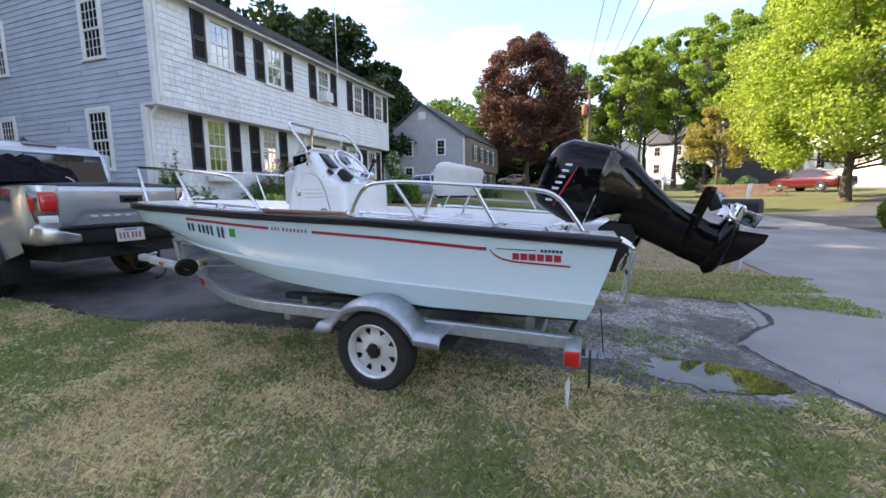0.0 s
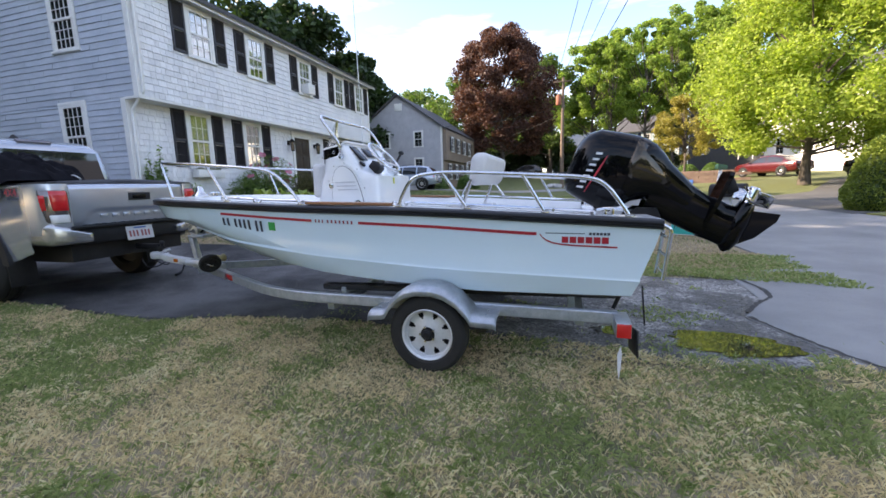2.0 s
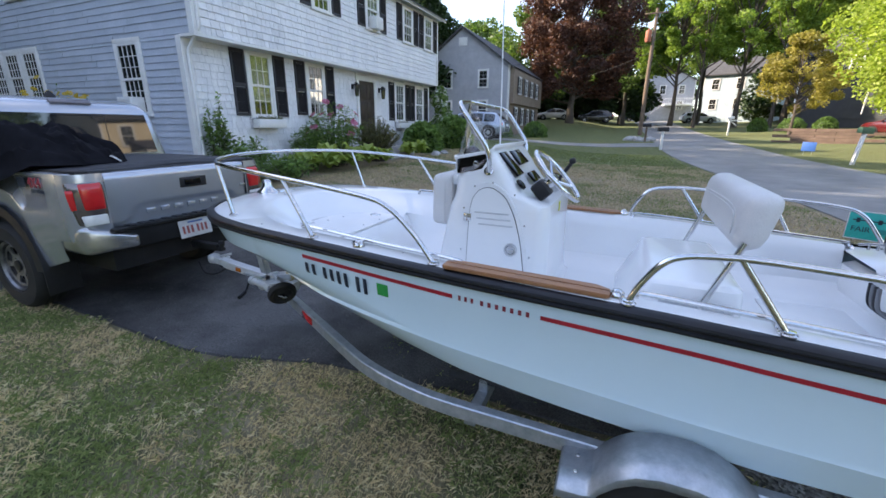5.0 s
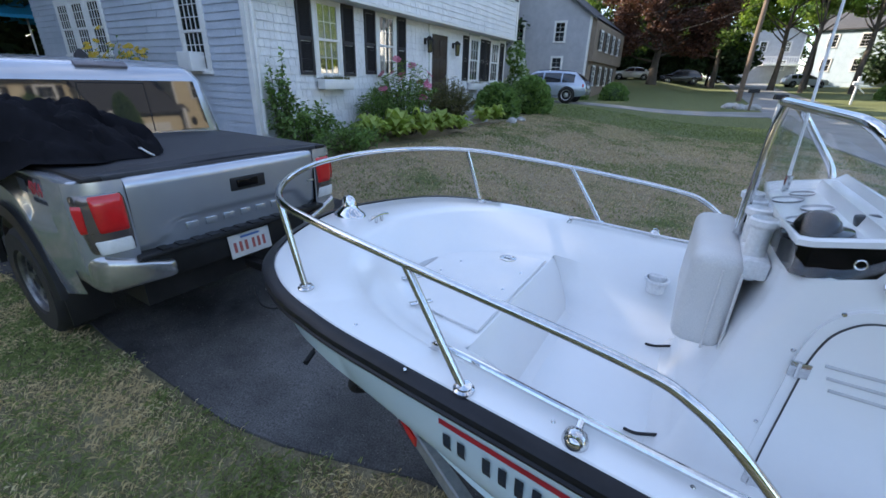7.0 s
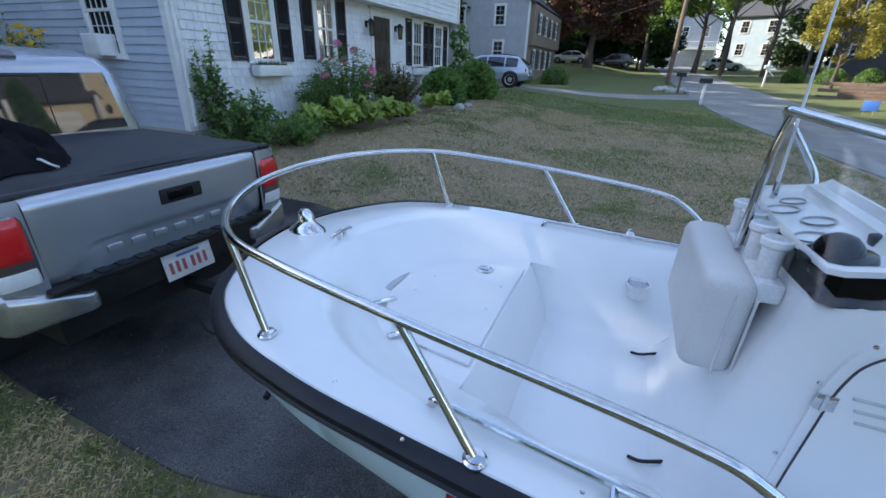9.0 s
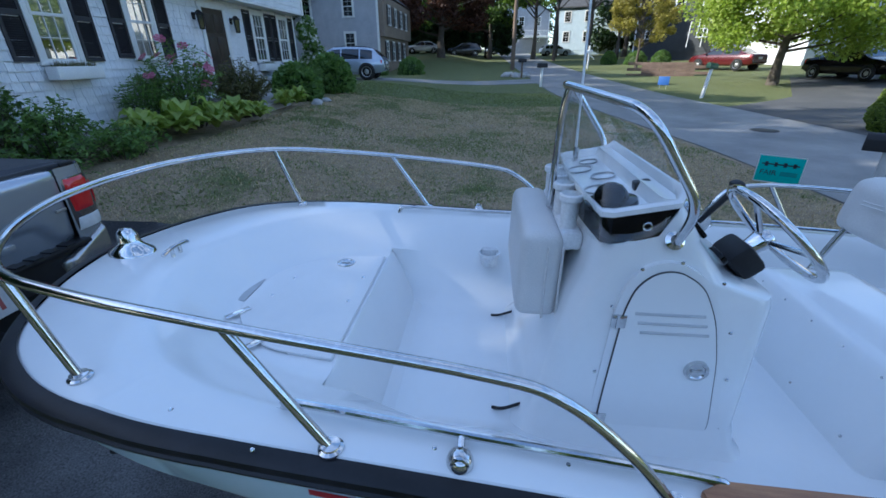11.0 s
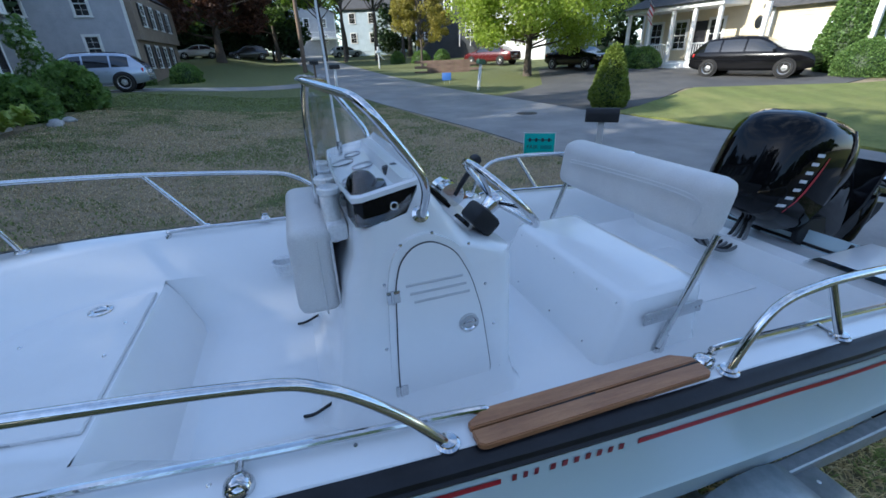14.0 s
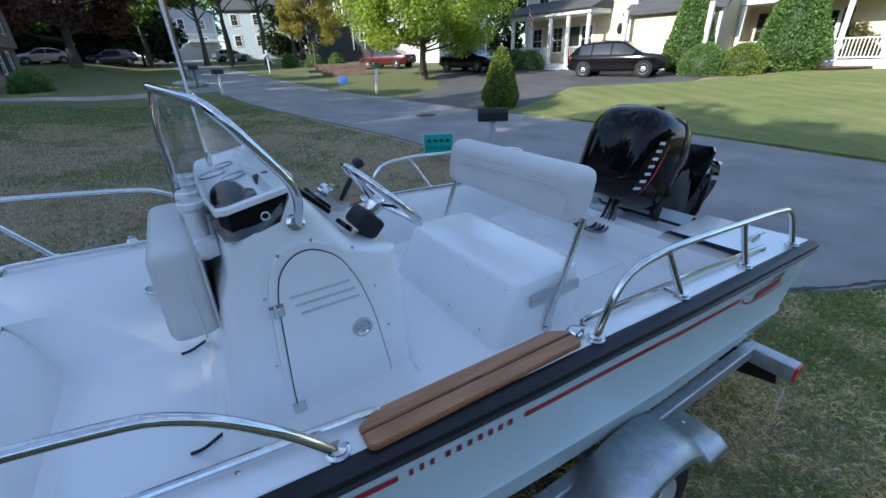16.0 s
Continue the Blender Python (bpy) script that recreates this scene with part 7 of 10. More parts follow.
    for sg in (1, -1):
        part("rear_quarter", corner(sg, 0.72, 1.214, 0.0, 1.0, 0.0, 0.0, 10, 0.004), TRUCKPAINT, tk, "", 50)
        lt = new("tail_light")
        lt.parent = tk
        lt["label"] = "wrap-round red and clear tail light"
        part("light_surround", corner(sg, 0.825, 1.168, 0.03, 0.72, 0.010, 0.16, 8, 0.006), smoked, lt, "dark chrome light surround", 50)
        part("red_lens", corner(sg, 0.935, 1.155, 0.05, 0.44, 0.019, 0.04, 8, 0.007), REDLENS, lt, "", 50)
        part("side_lens", corner(sg, 0.945, 1.12, 0.50, 0.66, 0.017, 0.05, 8, 0.006), REDLENS, lt, "", 50)
        part("reverse_lens", corner(sg, 0.832, 0.924, 0.05, 0.50, 0.018, 0.05, 8, 0.006), CLEARLENS, lt, "clear reversing lens", 50)
    # bumper: painted corners, black step between, plate with bars
    bp = new("rear_bumper")
    bp.parent = tk
    bp.location = (0.075, 0, 0.02)
    for sg in (1, -1):
        bm = B()
        t = B()
        box(t, -0.12, 0.24, 0.47, 0.852, 0.595, 0.82, 0.055, 5)
        for v in t.verts:
            v.co.x += max(0.0, v.co.y - 0.68) ** 2 * 2.6
            if v.co.y < 0.58:
                v.co.z = 0.595 + (v.co.z - 0.595) * 0.5
            v.co.y *= sg
        if sg < 0:
            bmesh.ops.reverse_faces(t, faces=t.faces)
        join(bm, t)
        part("bumper_corner", bm, surface("silver_bumper", (0.45, 0.45, 0.46), (0.55, 0.55, 0.55), 3, 0.25, 0.85), bp)
    bm = B()
    box(bm, -0.07, 0.16, -0.62, 0.62, 0.58, 0.76, 0.02)
    box(bm, -0.12, 0.05, -0.66, 0.66, 0.745, 0.775, 0.01)
    for k in range(12):
        box(bm, -0.12, 0.03, -0.55 + k * 0.095, -0.50 + k * 0.095, 0.775, 0.782)
    part("step", bm, BLACKMATT, bp, "black ribbed bumper step")
    bm = B()
    boxm(bm, pose(-0.085, -0.01, 0.645, 0, 8, 0), 0.006, 0.305, 0.155, 0.002)
    pl = part("number_plate", bm, PAPER, bp, "white number plate with plain red bars")
    for k in range(6):
        bm = B()
        boxm(bm, pose(-0.090, 0.105 - k * 0.040 - (0.014 if k > 2 else 0), 0.638, 0, 8, 0), 0.003, 0.020, 0.068)
        part("plate_bar", bm, PLATE_RED, pl)
    bm = B()
    boxm(bm, pose(-0.088, -0.01, 0.702, 0, 8, 0), 0.003, 0.14, 0.014)
    part("plate_band", bm, plain("blue_band", (0.1, 0.2, 0.5), 0.4), pl)
    bm = B()
    boxm(bm, pose(-0.10, -0.02, 0.50), 0.34, 0.06, 0.06, 0.006)
    boxm(bm, pose(-0.24, -0.02, 0.485), 0.16, 0.05, 0.03, 0.006)
    lathe(bm, [(0.02, 0), (0.02, 0.03), (0.027, 0.05), (0.02, 0.07), (0, 0.075)], pose(-0.30, -0.02, 0.49), 16)
    part("tow_hitch", bm, BLACKMATT, tk)
    # bed cover
    bm = B()
    rows = []
    for x in (0.05, 0.08, 0.5, 0.9, 1.33, 1.38):
        rows.append([Vector((x, p, 1.235 + 0.03 * (1 - (p / 0.77) ** 2) - (0.025 if x in (0.05, 1.38) else 0))) for p in [-0.765 + 1.53 * k / 12 for k in range(13)]])
    loft(bm, rows)
    box(bm, 0.04, 1.39, -0.77, 0.77, 1.20, 1.234, 0.01)
    part("bed_cover", bm, surface("black_vinyl_cover", (0.022, 0.024, 0.03), (0.045, 0.047, 0.055), 4, 0.55, 0, 250, 0.2, spec=0.4), tk, "black vinyl bed cover")
    # cab: shell rings from the belt line to the roof
    cab = new("cab")
    cab.parent = tk
    def cabring(z, x0, x1, h, r=0.12):
        pts = []
        for cx, cy, a0 in ((x1 - r, h - r, 0), (x0 + r, h - r, 90), (x0 + r, -h + r, 180), (x1 - r, -h + r, 270)):
            for k in range(5):
                a = radians(a0 + 90 * k / 4)
                pts.append(Vector((cx + r * math.cos(a), cy + r * math.sin(a), z)))
        return pts
    bm = B()
    vr = loft(bm, [cabring(1.10, 1.40, 3.95, 0.845), cabring(1.20, 1.405, 3.90, 0.84), cabring(1.66, 1.44, 3.45, 0.74), cabring(1.75, 1.50, 3.25, 0.70), cabring(1.80, 1.66, 3.1, 0.64), cabring(1.82, 1.9, 2.9, 0.42)], closed=True)
    bm.faces.new(vr[-1])
    bmesh.ops.recalc_face_normals(bm, faces=bm.faces)
    part("cab_shell", bm, TRUCKPAINT, cab, "", 45)
    bm = B()
    for y0, y1 in ((-0.68, 0.68),):
        q = [(1.405, y0, 1.26), (1.405, y1, 1.26), (1.436, 0.62, 1.655), (1.436, -0.62, 1.655)]
        vs = [Vector(c) for c in q]
        off = Vector((-0.012, 0, 0.003))
        rows = [[vs[0] + (vs[3] - vs[0]) * k / 4 + (vs[1] - vs[0] + (vs[2] - vs[3] - vs[1] + vs[0]) * k / 4) * j / 8 + off for j in range(9)] for k in range(5)]
        loft(bm, rows)
    rw = part("rear_window", bm, GLASS, cab, "dark rear window glass")
    bm = B()
    for y in (-0.22, 0.22):
        tube(bm, [(1.395, y, 1.27), (1.425, y, 1.64)], 0.005, 6)
    tube(bm, [(1.425, -0.22, 1.64), (1.425, 0.22, 1.64)], 0.005, 6)
    part("slider_frame", bm, BLACKMATT, rw)
    for sg in (1, -1):
        for x0, x1, xt0, xt1 in ((1.62, 2.30, 1.72, 2.30), (2.38, 3.62, 2.38, 3.28)):
            bm = B()
            rows = []
            for k in range(4):
                f = k / 3
                z = 1.21 + 0.37 * f
                h = (0.84 + (0.74 - 0.84) * (z - 1.2) / 0.46) + 0.006
                rows.append([Vector((a + (b - a) * f, sg * h, z)) for a, b in ((x0, xt0), (x1, xt1))])
            loft(bm, rows)
            part("side_window", bm, GLASS, cab, "dark side window glass")
        mir = new("door_mirror")
        mir.parent = cab
        bm = B()
        boxm(bm, pose(3.55, sg * 1.06, 1.27), 0.10, 0.17, 0.19, 0.03, 3)
        boxm(bm, pose(3.57, sg * 0.93, 1.20), 0.06, 0.12, 0.04, 0.01)
        part("mirror_shell", bm, BLACKMATT, mir)
        bm = B()
        boxm(bm, pose(3.496, sg * 1.06, 1.27), 0.006, 0.14, 0.15, 0.002)
        part("mirror_glass", bm, STEEL, mir)
    bm = B()
    q = [Vector((3.905, -0.74, 1.22)), Vector((3.905, 0.74, 1.22)), Vector((3.47, 0.64, 1.62)), Vector((3.47, -0.64, 1.62))]
    loft(bm, [[q[0] + (q[1] - q[0]) * j / 6 for j in range(7)], [q[3] + (q[2] - q[3]) * j / 6 for j in range(7)]])
    part("windscreen", bm, GLASS, cab)
    bm = B()
    boxm(bm, pose(1.515, 0, 1.765, 0, -35, 0), 0.06, 0.34, 0.03, 0.008)
    part("brake_light", bm, plain("smoked_lens", (0.16, 0.15, 0.17), 0.2), cab, "high brake light")
    bm = B()
    tube(bm, rounded([(2.30, -0.92, 1.18), (2.27, -0.92, 1.74), (2.34, -0.92, 1.79), (3.05, -0.92, 1.79), (3.4, -0.92, 1.5)], 0.05), 0.016, 8)
    part("open_door_frame", bm, BLACKMATT, cab, "black frame of an open far door")
    bm = B()
    lathe(bm, [(0.05, 0), (0.045, 0.02), (0.015, 0.06), (0, 0.065)], pose(1.95, -0.05, 1.82), 16)
    part("roof_aerial", bm, BLACKMATT, cab)
    bm = B()
    rows = [[Vector((x, p, z - 0.03 * (p / 0.8) ** 2)) for p in [-0.80 + 1.6 * k / 8 for k in range(9)]] for x, z in ((3.86, 1.17), (4.4, 1.16), (5.0, 1.10), (5.3, 1.02), (5.36, 0.8), (5.36, 0.5))]
    loft(bm, rows)
    bmesh.ops.recalc_face_normals(bm, faces=bm.faces)
    part("bonnet", bm, TRUCKPAINT, tk, "", 40)
    return tk


pickup()


def cloth_bundle():
    """A crumpled black cloth heaped on the bed cover, hanging over its near edge."""
    bm = B()
    rows = []
    nx, ny = 64, 44
    for i in range(nx + 1):
        row = []
        for j in range(ny + 1):
            u, v = i / nx * 2 - 1, j / ny * 2 - 1
            # outline: long towards the cab, with a rounded tip towards the tailgate
            wx = -6.29 - u * 0.56 + 0.05 * noise.noise((u * 2, v * 2, 1))
            mid = 3.03 + 0.20 * (-u)
            wy = mid + v * (0.46 - 0.22 * max(0.0, -u)) + 0.06 * noise.noise((u * 2.5, v * 2.5, 7))
            r = (abs(u) ** 3 + abs(v) ** 3) ** (1 / 3)
            body = max(0.0, 1 - r ** 3.0) ** 0.55
            warp = 0.5 * noise.noise((u * 1.3, v * 1.3, 4))
            fold = 1 - abs(noise.noise((u * 1.6 + warp, v * 3.2 + warp, 3.3))) * 2
            small = 1 - abs(noise.noise((u * 4.5 + warp * 2, v * 6.0, 5.1))) * 2
            peak = 0.05 + 0.13 * sstep(-0.9, 0.3, u) * (1 - 0.5 * sstep(0.6, 1.0, u))
            h = body * (peak + 0.13 * fold + 0.05 * small)
            z = 1.452 + max(0.004, h)
            over = 2.80 - wy
            if over > 0:
                z = 1.445 - over * 0.75 + max(0.0, h) * 0.8
                wy = 2.80 - over * 0.45 - 0.015 - 0.05 * max(0.0, fold) * min(1.0, over * 6)
                z = max(z, 1.26 + 0.05 * noise.noise((u * 5, 0, 0)))
            row.append(Vector((wx, wy, z)))
        rows.append(row)
    loft(bm, rows)
    bmesh.ops.recalc_face_normals(bm, faces=bm.faces)
    ob = part("cloth_cover", bm, surface("black_cloth", (0.006, 0.006, 0.008), (0.014, 0.014, 0.018), 6, 0.9, 0, 200, 0.3, spec=0.08), None, "", 60)
    tagged(ob, "crumpled black fabric cover heaped on the truck bed", "cloth")
    bm = B()
    tube(bm, smooth_path([(-5.80, 3.27, 1.50), (-5.74, 3.26, 1.51), (-5.70, 3.28, 1.485), (-5.71, 3.31, 1.465), (-5.76, 3.30, 1.463)], 4), 0.006, 6)
    part("tie_cord", bm, PAPER, ob)


cloth_bundle()

# ---- trees and plants ----
def leaf_cloud(bm_data, centre, radius, count, size, rnd, squash=0.8, shell=0.45):
    """Adds small folded leaves through a clump, denser towards its skin."""
    vs, fs = bm_data
    for _ in range(count):
        while True:
            p = Vector((rnd.uniform(-1, 1), rnd.uniform(-1, 1), rnd.uniform(-1, 1)))
            l = p.length
            if shell * rnd.random() < l < 1:
                break
        q = Vector(centre) + Vector((p.x * radius, p.y * radius, p.z * radius * squash))
        a = Vector((rnd.gauss(0, 1), rnd.gauss(0, 1), rnd.gauss(0, 0.7))).normalized()
        b = a.cross(Vector((rnd.gauss(0, 1), rnd.gauss(0, 1), rnd.gauss(0, 1)))).normalized()
        s = size * rnd.uniform(0.6, 1.35)
        i = len(vs)
        vs.extend((q - a * s, q + b * s * 0.55, q + a * s, q - b * s * 0.55))
        fs.append((i, i + 1, i + 2, i + 3))


def cloud_object(name, bm_data, material, parent):
    me = bpy.data.meshes.new(name)
    me.from_pydata([tuple(v) for v in bm_data[0]], [], bm_data[1])
    me.materials.append(material)
    ob = new(name, me)
    if parent:
        ob.parent = parent
    return ob


def tree(label, x, y, height, spread, trunk_h, trunk_r, leaf, leaves, leaf_size, seed, clumps=34, taper=0.0, lean=(0, 0), category="tree", low=0.0, group="", clump=(0.22, 0.40)):
    """Trunk with limbs, and a crown of leaf clumps with an uneven outline."""
    rnd = random.Random(seed)
    z0 = terrain(x, y) - 0.1
    t = thing("tree", pose(x, y, z0), label, category, group)
    bm = B()
    top = trunk_h + (height - trunk_h) * 0.55
    pts = [(0, 0, 0)]
    for k in range(1, 7):
        f = k / 6
        pts.append((lean[0] * f + rnd.uniform(-0.12, 0.12) * trunk_r * 3, lean[1] * f + rnd.uniform(-0.12, 0.12) * trunk_r * 3, top * f))
    tube(bm, pts, [trunk_r * 1.35] + [trunk_r * (1 - 0.8 * k / 6) for k in range(1, 7)], 9)
    data = ([], [])
    ch = height - trunk_h
    cz = trunk_h + ch * 0.5
    ends = []
    for k in range(clumps):
        f = rnd.random() ** 0.85
        zz = trunk_h + low + (ch - low) * (0.04 + 0.92 * f)
        rel = (zz - trunk_h) / ch
        if taper:
            prof = (1 - rel) ** taper * (0.35 + 0.65 * min(1, rel * 6))
        else:
            prof = math.sin(math.pi * min(1, max(0.02, 0.12 + 0.86 * rel))) ** 0.6
        a = rnd.random() * math.tau
        r = spread * prof * (0.35 + 0.65 * rnd.random() ** 0.5)
        c = Vector((lean[0] * rel + r * math.cos(a), lean[1] * rel + r * math.sin(a), zz))
        cr = spread * rnd.uniform(*clump) * (0.5 + 0.5 * prof)
        leaf_cloud(data, c, cr, leaves // clumps, leaf_size, rnd, 0.75)
        ends.append(c)
    for c in ends[::max(2, clumps // 24)]:
        s = min(top * 0.95, max(trunk_h * 0.8, c.z * 0.62))
        b = Vector((lean[0] * s / top, lean[1] * s / top, s))
        m = (b + c) / 2 + Vector((0, 0, -0.06 * (c - b).length))
        tube(bm, [b, m, c], [trunk_r * 0.34, trunk_r * 0.2, trunk_r * 0.06], 5, caps=False)
    part("trunk", bm, BARK, t, "", 50)
    cloud_object("crown", data, leaf, t)
    return t


tree("tall purple-leaved maple with a dense crown", -8.0, 49.5, 16.8, 5.6, 2.4, 0.38, LEAF_PURPLE, 92000, 0.125, 11, 210, clump=(0.15, 0.27))
tree("bright sunlit maple with yellow-green leaves", 10.9, 25.4, 10.8, 4.6, 1.5, 0.22, LEAF_MAPLE, 92000, 0.088, 12, 150, clump=(0.17, 0.33))
# row of street trees up the road
for k, (x, y, h, s, th) in enumerate(((2.5, 60, 18.0, 5.0, 5.0), (8.5, 57, 19, 5.0, 6.5), (6.0, 66, 20, 5.5, 7), (13.5, 60, 20, 5.5, 8), (19.5, 57, 20, 6.0, 8), (26, 52, 19, 6, 6))):
    tree("tall green roadside tree with bare lower trunk", x, y, h, s, th, 0.26, LEAF_STREET, 30000, 0.145, 20 + k, 96, group="street trees", clump=(0.12, 0.24))
for k, (x, y, h, s, th) in enumerate(((4.5, 56, 16, 1.8, 7), (11.0, 54, 17, 2.0, 9), (16.5, 52, 17, 2.0, 9))):
    tree("slim tree with a high thin crown", x, y, h, s, th, 0.18, LEAF_STREET, 5000, 0.14, 40 + k, 30, group="street trees", clump=(0.16, 0.30))
tree("small yellowing street tree", 9.2, 41.0, 7.2, 2.5, 1.6, 0.12, LEAF_YELLOW, 16000, 0.095, 50, 64, clump=(0.16, 0.30))
tree("green tree behind the next house", -15.5, 62, 14, 5.5, 3, 0.3, LEAF_GREEN, 9000, 0.24, 51, 36)
tree("green tree behind the purple maple", -3.0, 62, 17, 5.5, 3, 0.3, LEAF_GREEN, 9000, 0.24, 52, 36)
# dark tall trees behind the grey house; those towards the sun are unseen, added to shade the yard
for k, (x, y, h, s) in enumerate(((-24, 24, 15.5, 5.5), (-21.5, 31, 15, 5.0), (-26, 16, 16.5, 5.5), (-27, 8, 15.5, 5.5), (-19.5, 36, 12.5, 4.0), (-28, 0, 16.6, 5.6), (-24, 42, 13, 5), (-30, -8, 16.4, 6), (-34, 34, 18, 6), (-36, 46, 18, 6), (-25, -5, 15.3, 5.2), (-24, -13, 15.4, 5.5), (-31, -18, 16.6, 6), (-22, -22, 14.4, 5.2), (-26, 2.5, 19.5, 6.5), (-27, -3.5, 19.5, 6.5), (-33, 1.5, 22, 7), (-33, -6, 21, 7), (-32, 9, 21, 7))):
    tree("tall dark tree of the partly unseen row shading the yard", x, y, h, s, 1.5, 0.3, LEAF_DARK, 11000, 0.26, 60 + k, 44, group="trees behind the house")
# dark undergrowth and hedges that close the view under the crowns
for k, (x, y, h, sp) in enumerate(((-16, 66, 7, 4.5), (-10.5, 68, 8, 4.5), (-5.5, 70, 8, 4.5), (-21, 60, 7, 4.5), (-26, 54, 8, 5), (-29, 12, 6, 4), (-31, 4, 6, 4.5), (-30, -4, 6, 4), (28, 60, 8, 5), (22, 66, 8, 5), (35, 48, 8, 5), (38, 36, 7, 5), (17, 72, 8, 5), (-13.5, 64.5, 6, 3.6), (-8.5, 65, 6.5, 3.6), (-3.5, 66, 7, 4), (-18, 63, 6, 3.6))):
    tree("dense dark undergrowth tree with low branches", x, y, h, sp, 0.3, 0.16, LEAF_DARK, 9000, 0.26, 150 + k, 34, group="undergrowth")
# far wood that closes the street and the yards; trees below y -15 are unseen, added to darken reflections
for k, (x, y, h, s) in enumerate(((-14, 96, 17, 7), (-2, 104, 18, 7), (10, 98, 19, 7), (22, 92, 19, 7), (34, 84, 19, 7), (44, 70, 18, 7), (50, 54, 17, 7), (52, 38, 16, 7), (52, 22, 16, 7), (50, 6, 15, 7), (-30, 84, 18, 7), (-46, 72, 18, 8), (-52, 50, 17, 8), (-13, -22, 7, 5.5), (-5, -24, 7.5, 5.5), (3, -23, 7, 5.5), (11, -24, 7.5, 5.5), (19, -22, 7, 5.5), (27, -18, 8, 6))):
    tree("distant leafy tree of a wood partly added out of view", x, y, h, s, 1.0, 0.3, LEAF_GREEN, 8000, 0.36, 90 + k, 40, group="distant trees")


def shrub(label, x, y, w, h, leaf, count, size, seed, category="shrub", clumps=14, cone=False, flowers=None, stems=False, depth=None, group=""):
    rnd = random.Random(seed)
    z0 = terrain(x, y)
    s = thing("shrub", pose(x, y, z0 - 0.03), label, category, group)
    data, fl = ([], []), ([], [])
    d = depth or w
    bm = B()
    for k in range(clumps):
        f = rnd.random()
        prof = (1 - f) ** 0.8 + 0.12 if cone else math.sin(math.pi * (0.2 + 0.72 * f)) ** 0.7
        a = rnd.random() * math.tau
        r = prof * rnd.random() ** 0.5 * (0.42 if cone else 0.62)
        c = Vector((math.cos(a) * r * w / 2, math.sin(a) * r * d / 2, h * (0.1 + 0.78 * f)))
        rad = 0.5 * w * ((0.12 + prof * 0.5) if cone else 0.42)
        leaf_cloud(data, c, rad, count // clumps, size, rnd, 0.9 if not cone else h / clumps * 2.2 / max(0.05, rad) if False else 0.8, 0.6)
        tube(bm, [(c.x * 0.2, c.y * 0.2, 0), (c.x * 0.6, c.y * 0.6, c.z * 0.5), c], [0.015, 0.01, 0.005], 5, caps=False)
        if flowers:
            for _ in range(flowers[1] // clumps):
                p = Vector((rnd.gauss(0, 1), rnd.gauss(0, 1), abs(rnd.gauss(0, 1)))).normalized()
                q = c + p * rad * 1.02
                for m in range(6):
                    an = m * math.tau / 6
                    u, v = ring_axes(p)
                    e = (u * math.cos(an) + v * math.sin(an)) * flowers[2]
                    g = (u * math.cos(an + 0.5) + v * math.sin(an + 0.5)) * flowers[2]
                    i = len(fl[0])
                    fl[0].extend((q, q + e + p * 0.01, q + g + p * 0.01))
                    fl[1].append((i, i + 1, i + 2))
    part("stem", bm, BARK, s)
    cloud_object("foliage", data, leaf, s)
    if flowers and fl[1]:
        ob = cloud_object("blossom", fl, flowers[0], s)
    return s


def wild(label, x, y, w, h, leaf, stems, per, size, seed, category="shrub", flowers=None, lean=(0, 0), depth=None, slim=0.45, droop=0.25, base=0.35, group=""):
    """Loose plant: many bending stems with narrow leaves all along, blossoms at the tips."""
    rnd = random.Random(seed)
    s = thing("shrub", pose(x, y, terrain(x, y) - 0.02), label, category, group)
    d = depth or w
    data, fl = ([], []), ([], [])
    bm = B()
    for k in range(stems):
        a = rnd.random() * math.tau
        r = math.sqrt(rnd.random())
        tip = Vector((math.cos(a) * r * w / 2 + lean[0], math.sin(a) * r * d / 2 + lean[1], h * (1 - 0.45 * r * r) * rnd.uniform(0.62, 1.05)))
        root = Vector((tip.x * base, tip.y * base, 0))
        mid = (root + tip) / 2 + Vector((0, 0, droop * h * 0.5))
        line = smooth_path([root, mid, tip], 4)
        tube(bm, line, [0.006 - 0.004 * i / (len(line) - 1) for i in range(len(line))], 4, caps=False)
        for m in range(per):
            f = 0.12 + 0.88 * (m + rnd.random()) / per
            i = min(int(f * (len(line) - 1)), len(line) - 2)
            q = line[i] + (line[i + 1] - line[i]) * (f * (len(line) - 1) - i)
            g = Vector((rnd.gauss(0, 1), rnd.gauss(0, 1), rnd.gauss(0.25, 0.55))).normalized()
            b = g.cross(Vector((rnd.gauss(0, 0.4), rnd.gauss(0, 0.4), 1))).normalized()
            l = size * rnd.uniform(0.7, 1.5)
            j = len(data[0])
            data[0].extend((q, q + g * l * 0.5 + b * l * slim * 0.5, q + g * l + Vector((0, 0, -0.2 * l)), q + g * l * 0.5 - b * l * slim * 0.5))
            data[1].append((j, j + 1, j + 2, j + 3))
        if flowers and rnd.random() < flowers[1]:
            n = Vector((rnd.gauss(0.3, 0.5), rnd.gauss(-0.6, 0.4), 0.8)).normalized()
            u, v = ring_axes(n)
            for m in range(7):
                an = m * math.tau / 7
                e = (u * math.cos(an) + v * math.sin(an)) * flowers[2]
                g = (u * math.cos(an + 0.8) + v * math.sin(an + 0.8)) * flowers[2]
                j = len(fl[0])
                fl[0].extend((tip, tip + e + n * 0.012, tip + (e + g) * 0.62 + n * 0.015, tip + g + n * 0.012))
                fl[1].append((j, j + 1, j + 2, j + 3))
    part("stem", bm, BARK, s)
    cloud_object("foliage", data, leaf, s)
    if fl[1]:
        cloud_object("blossom", fl, flowers[0], s)
    return s


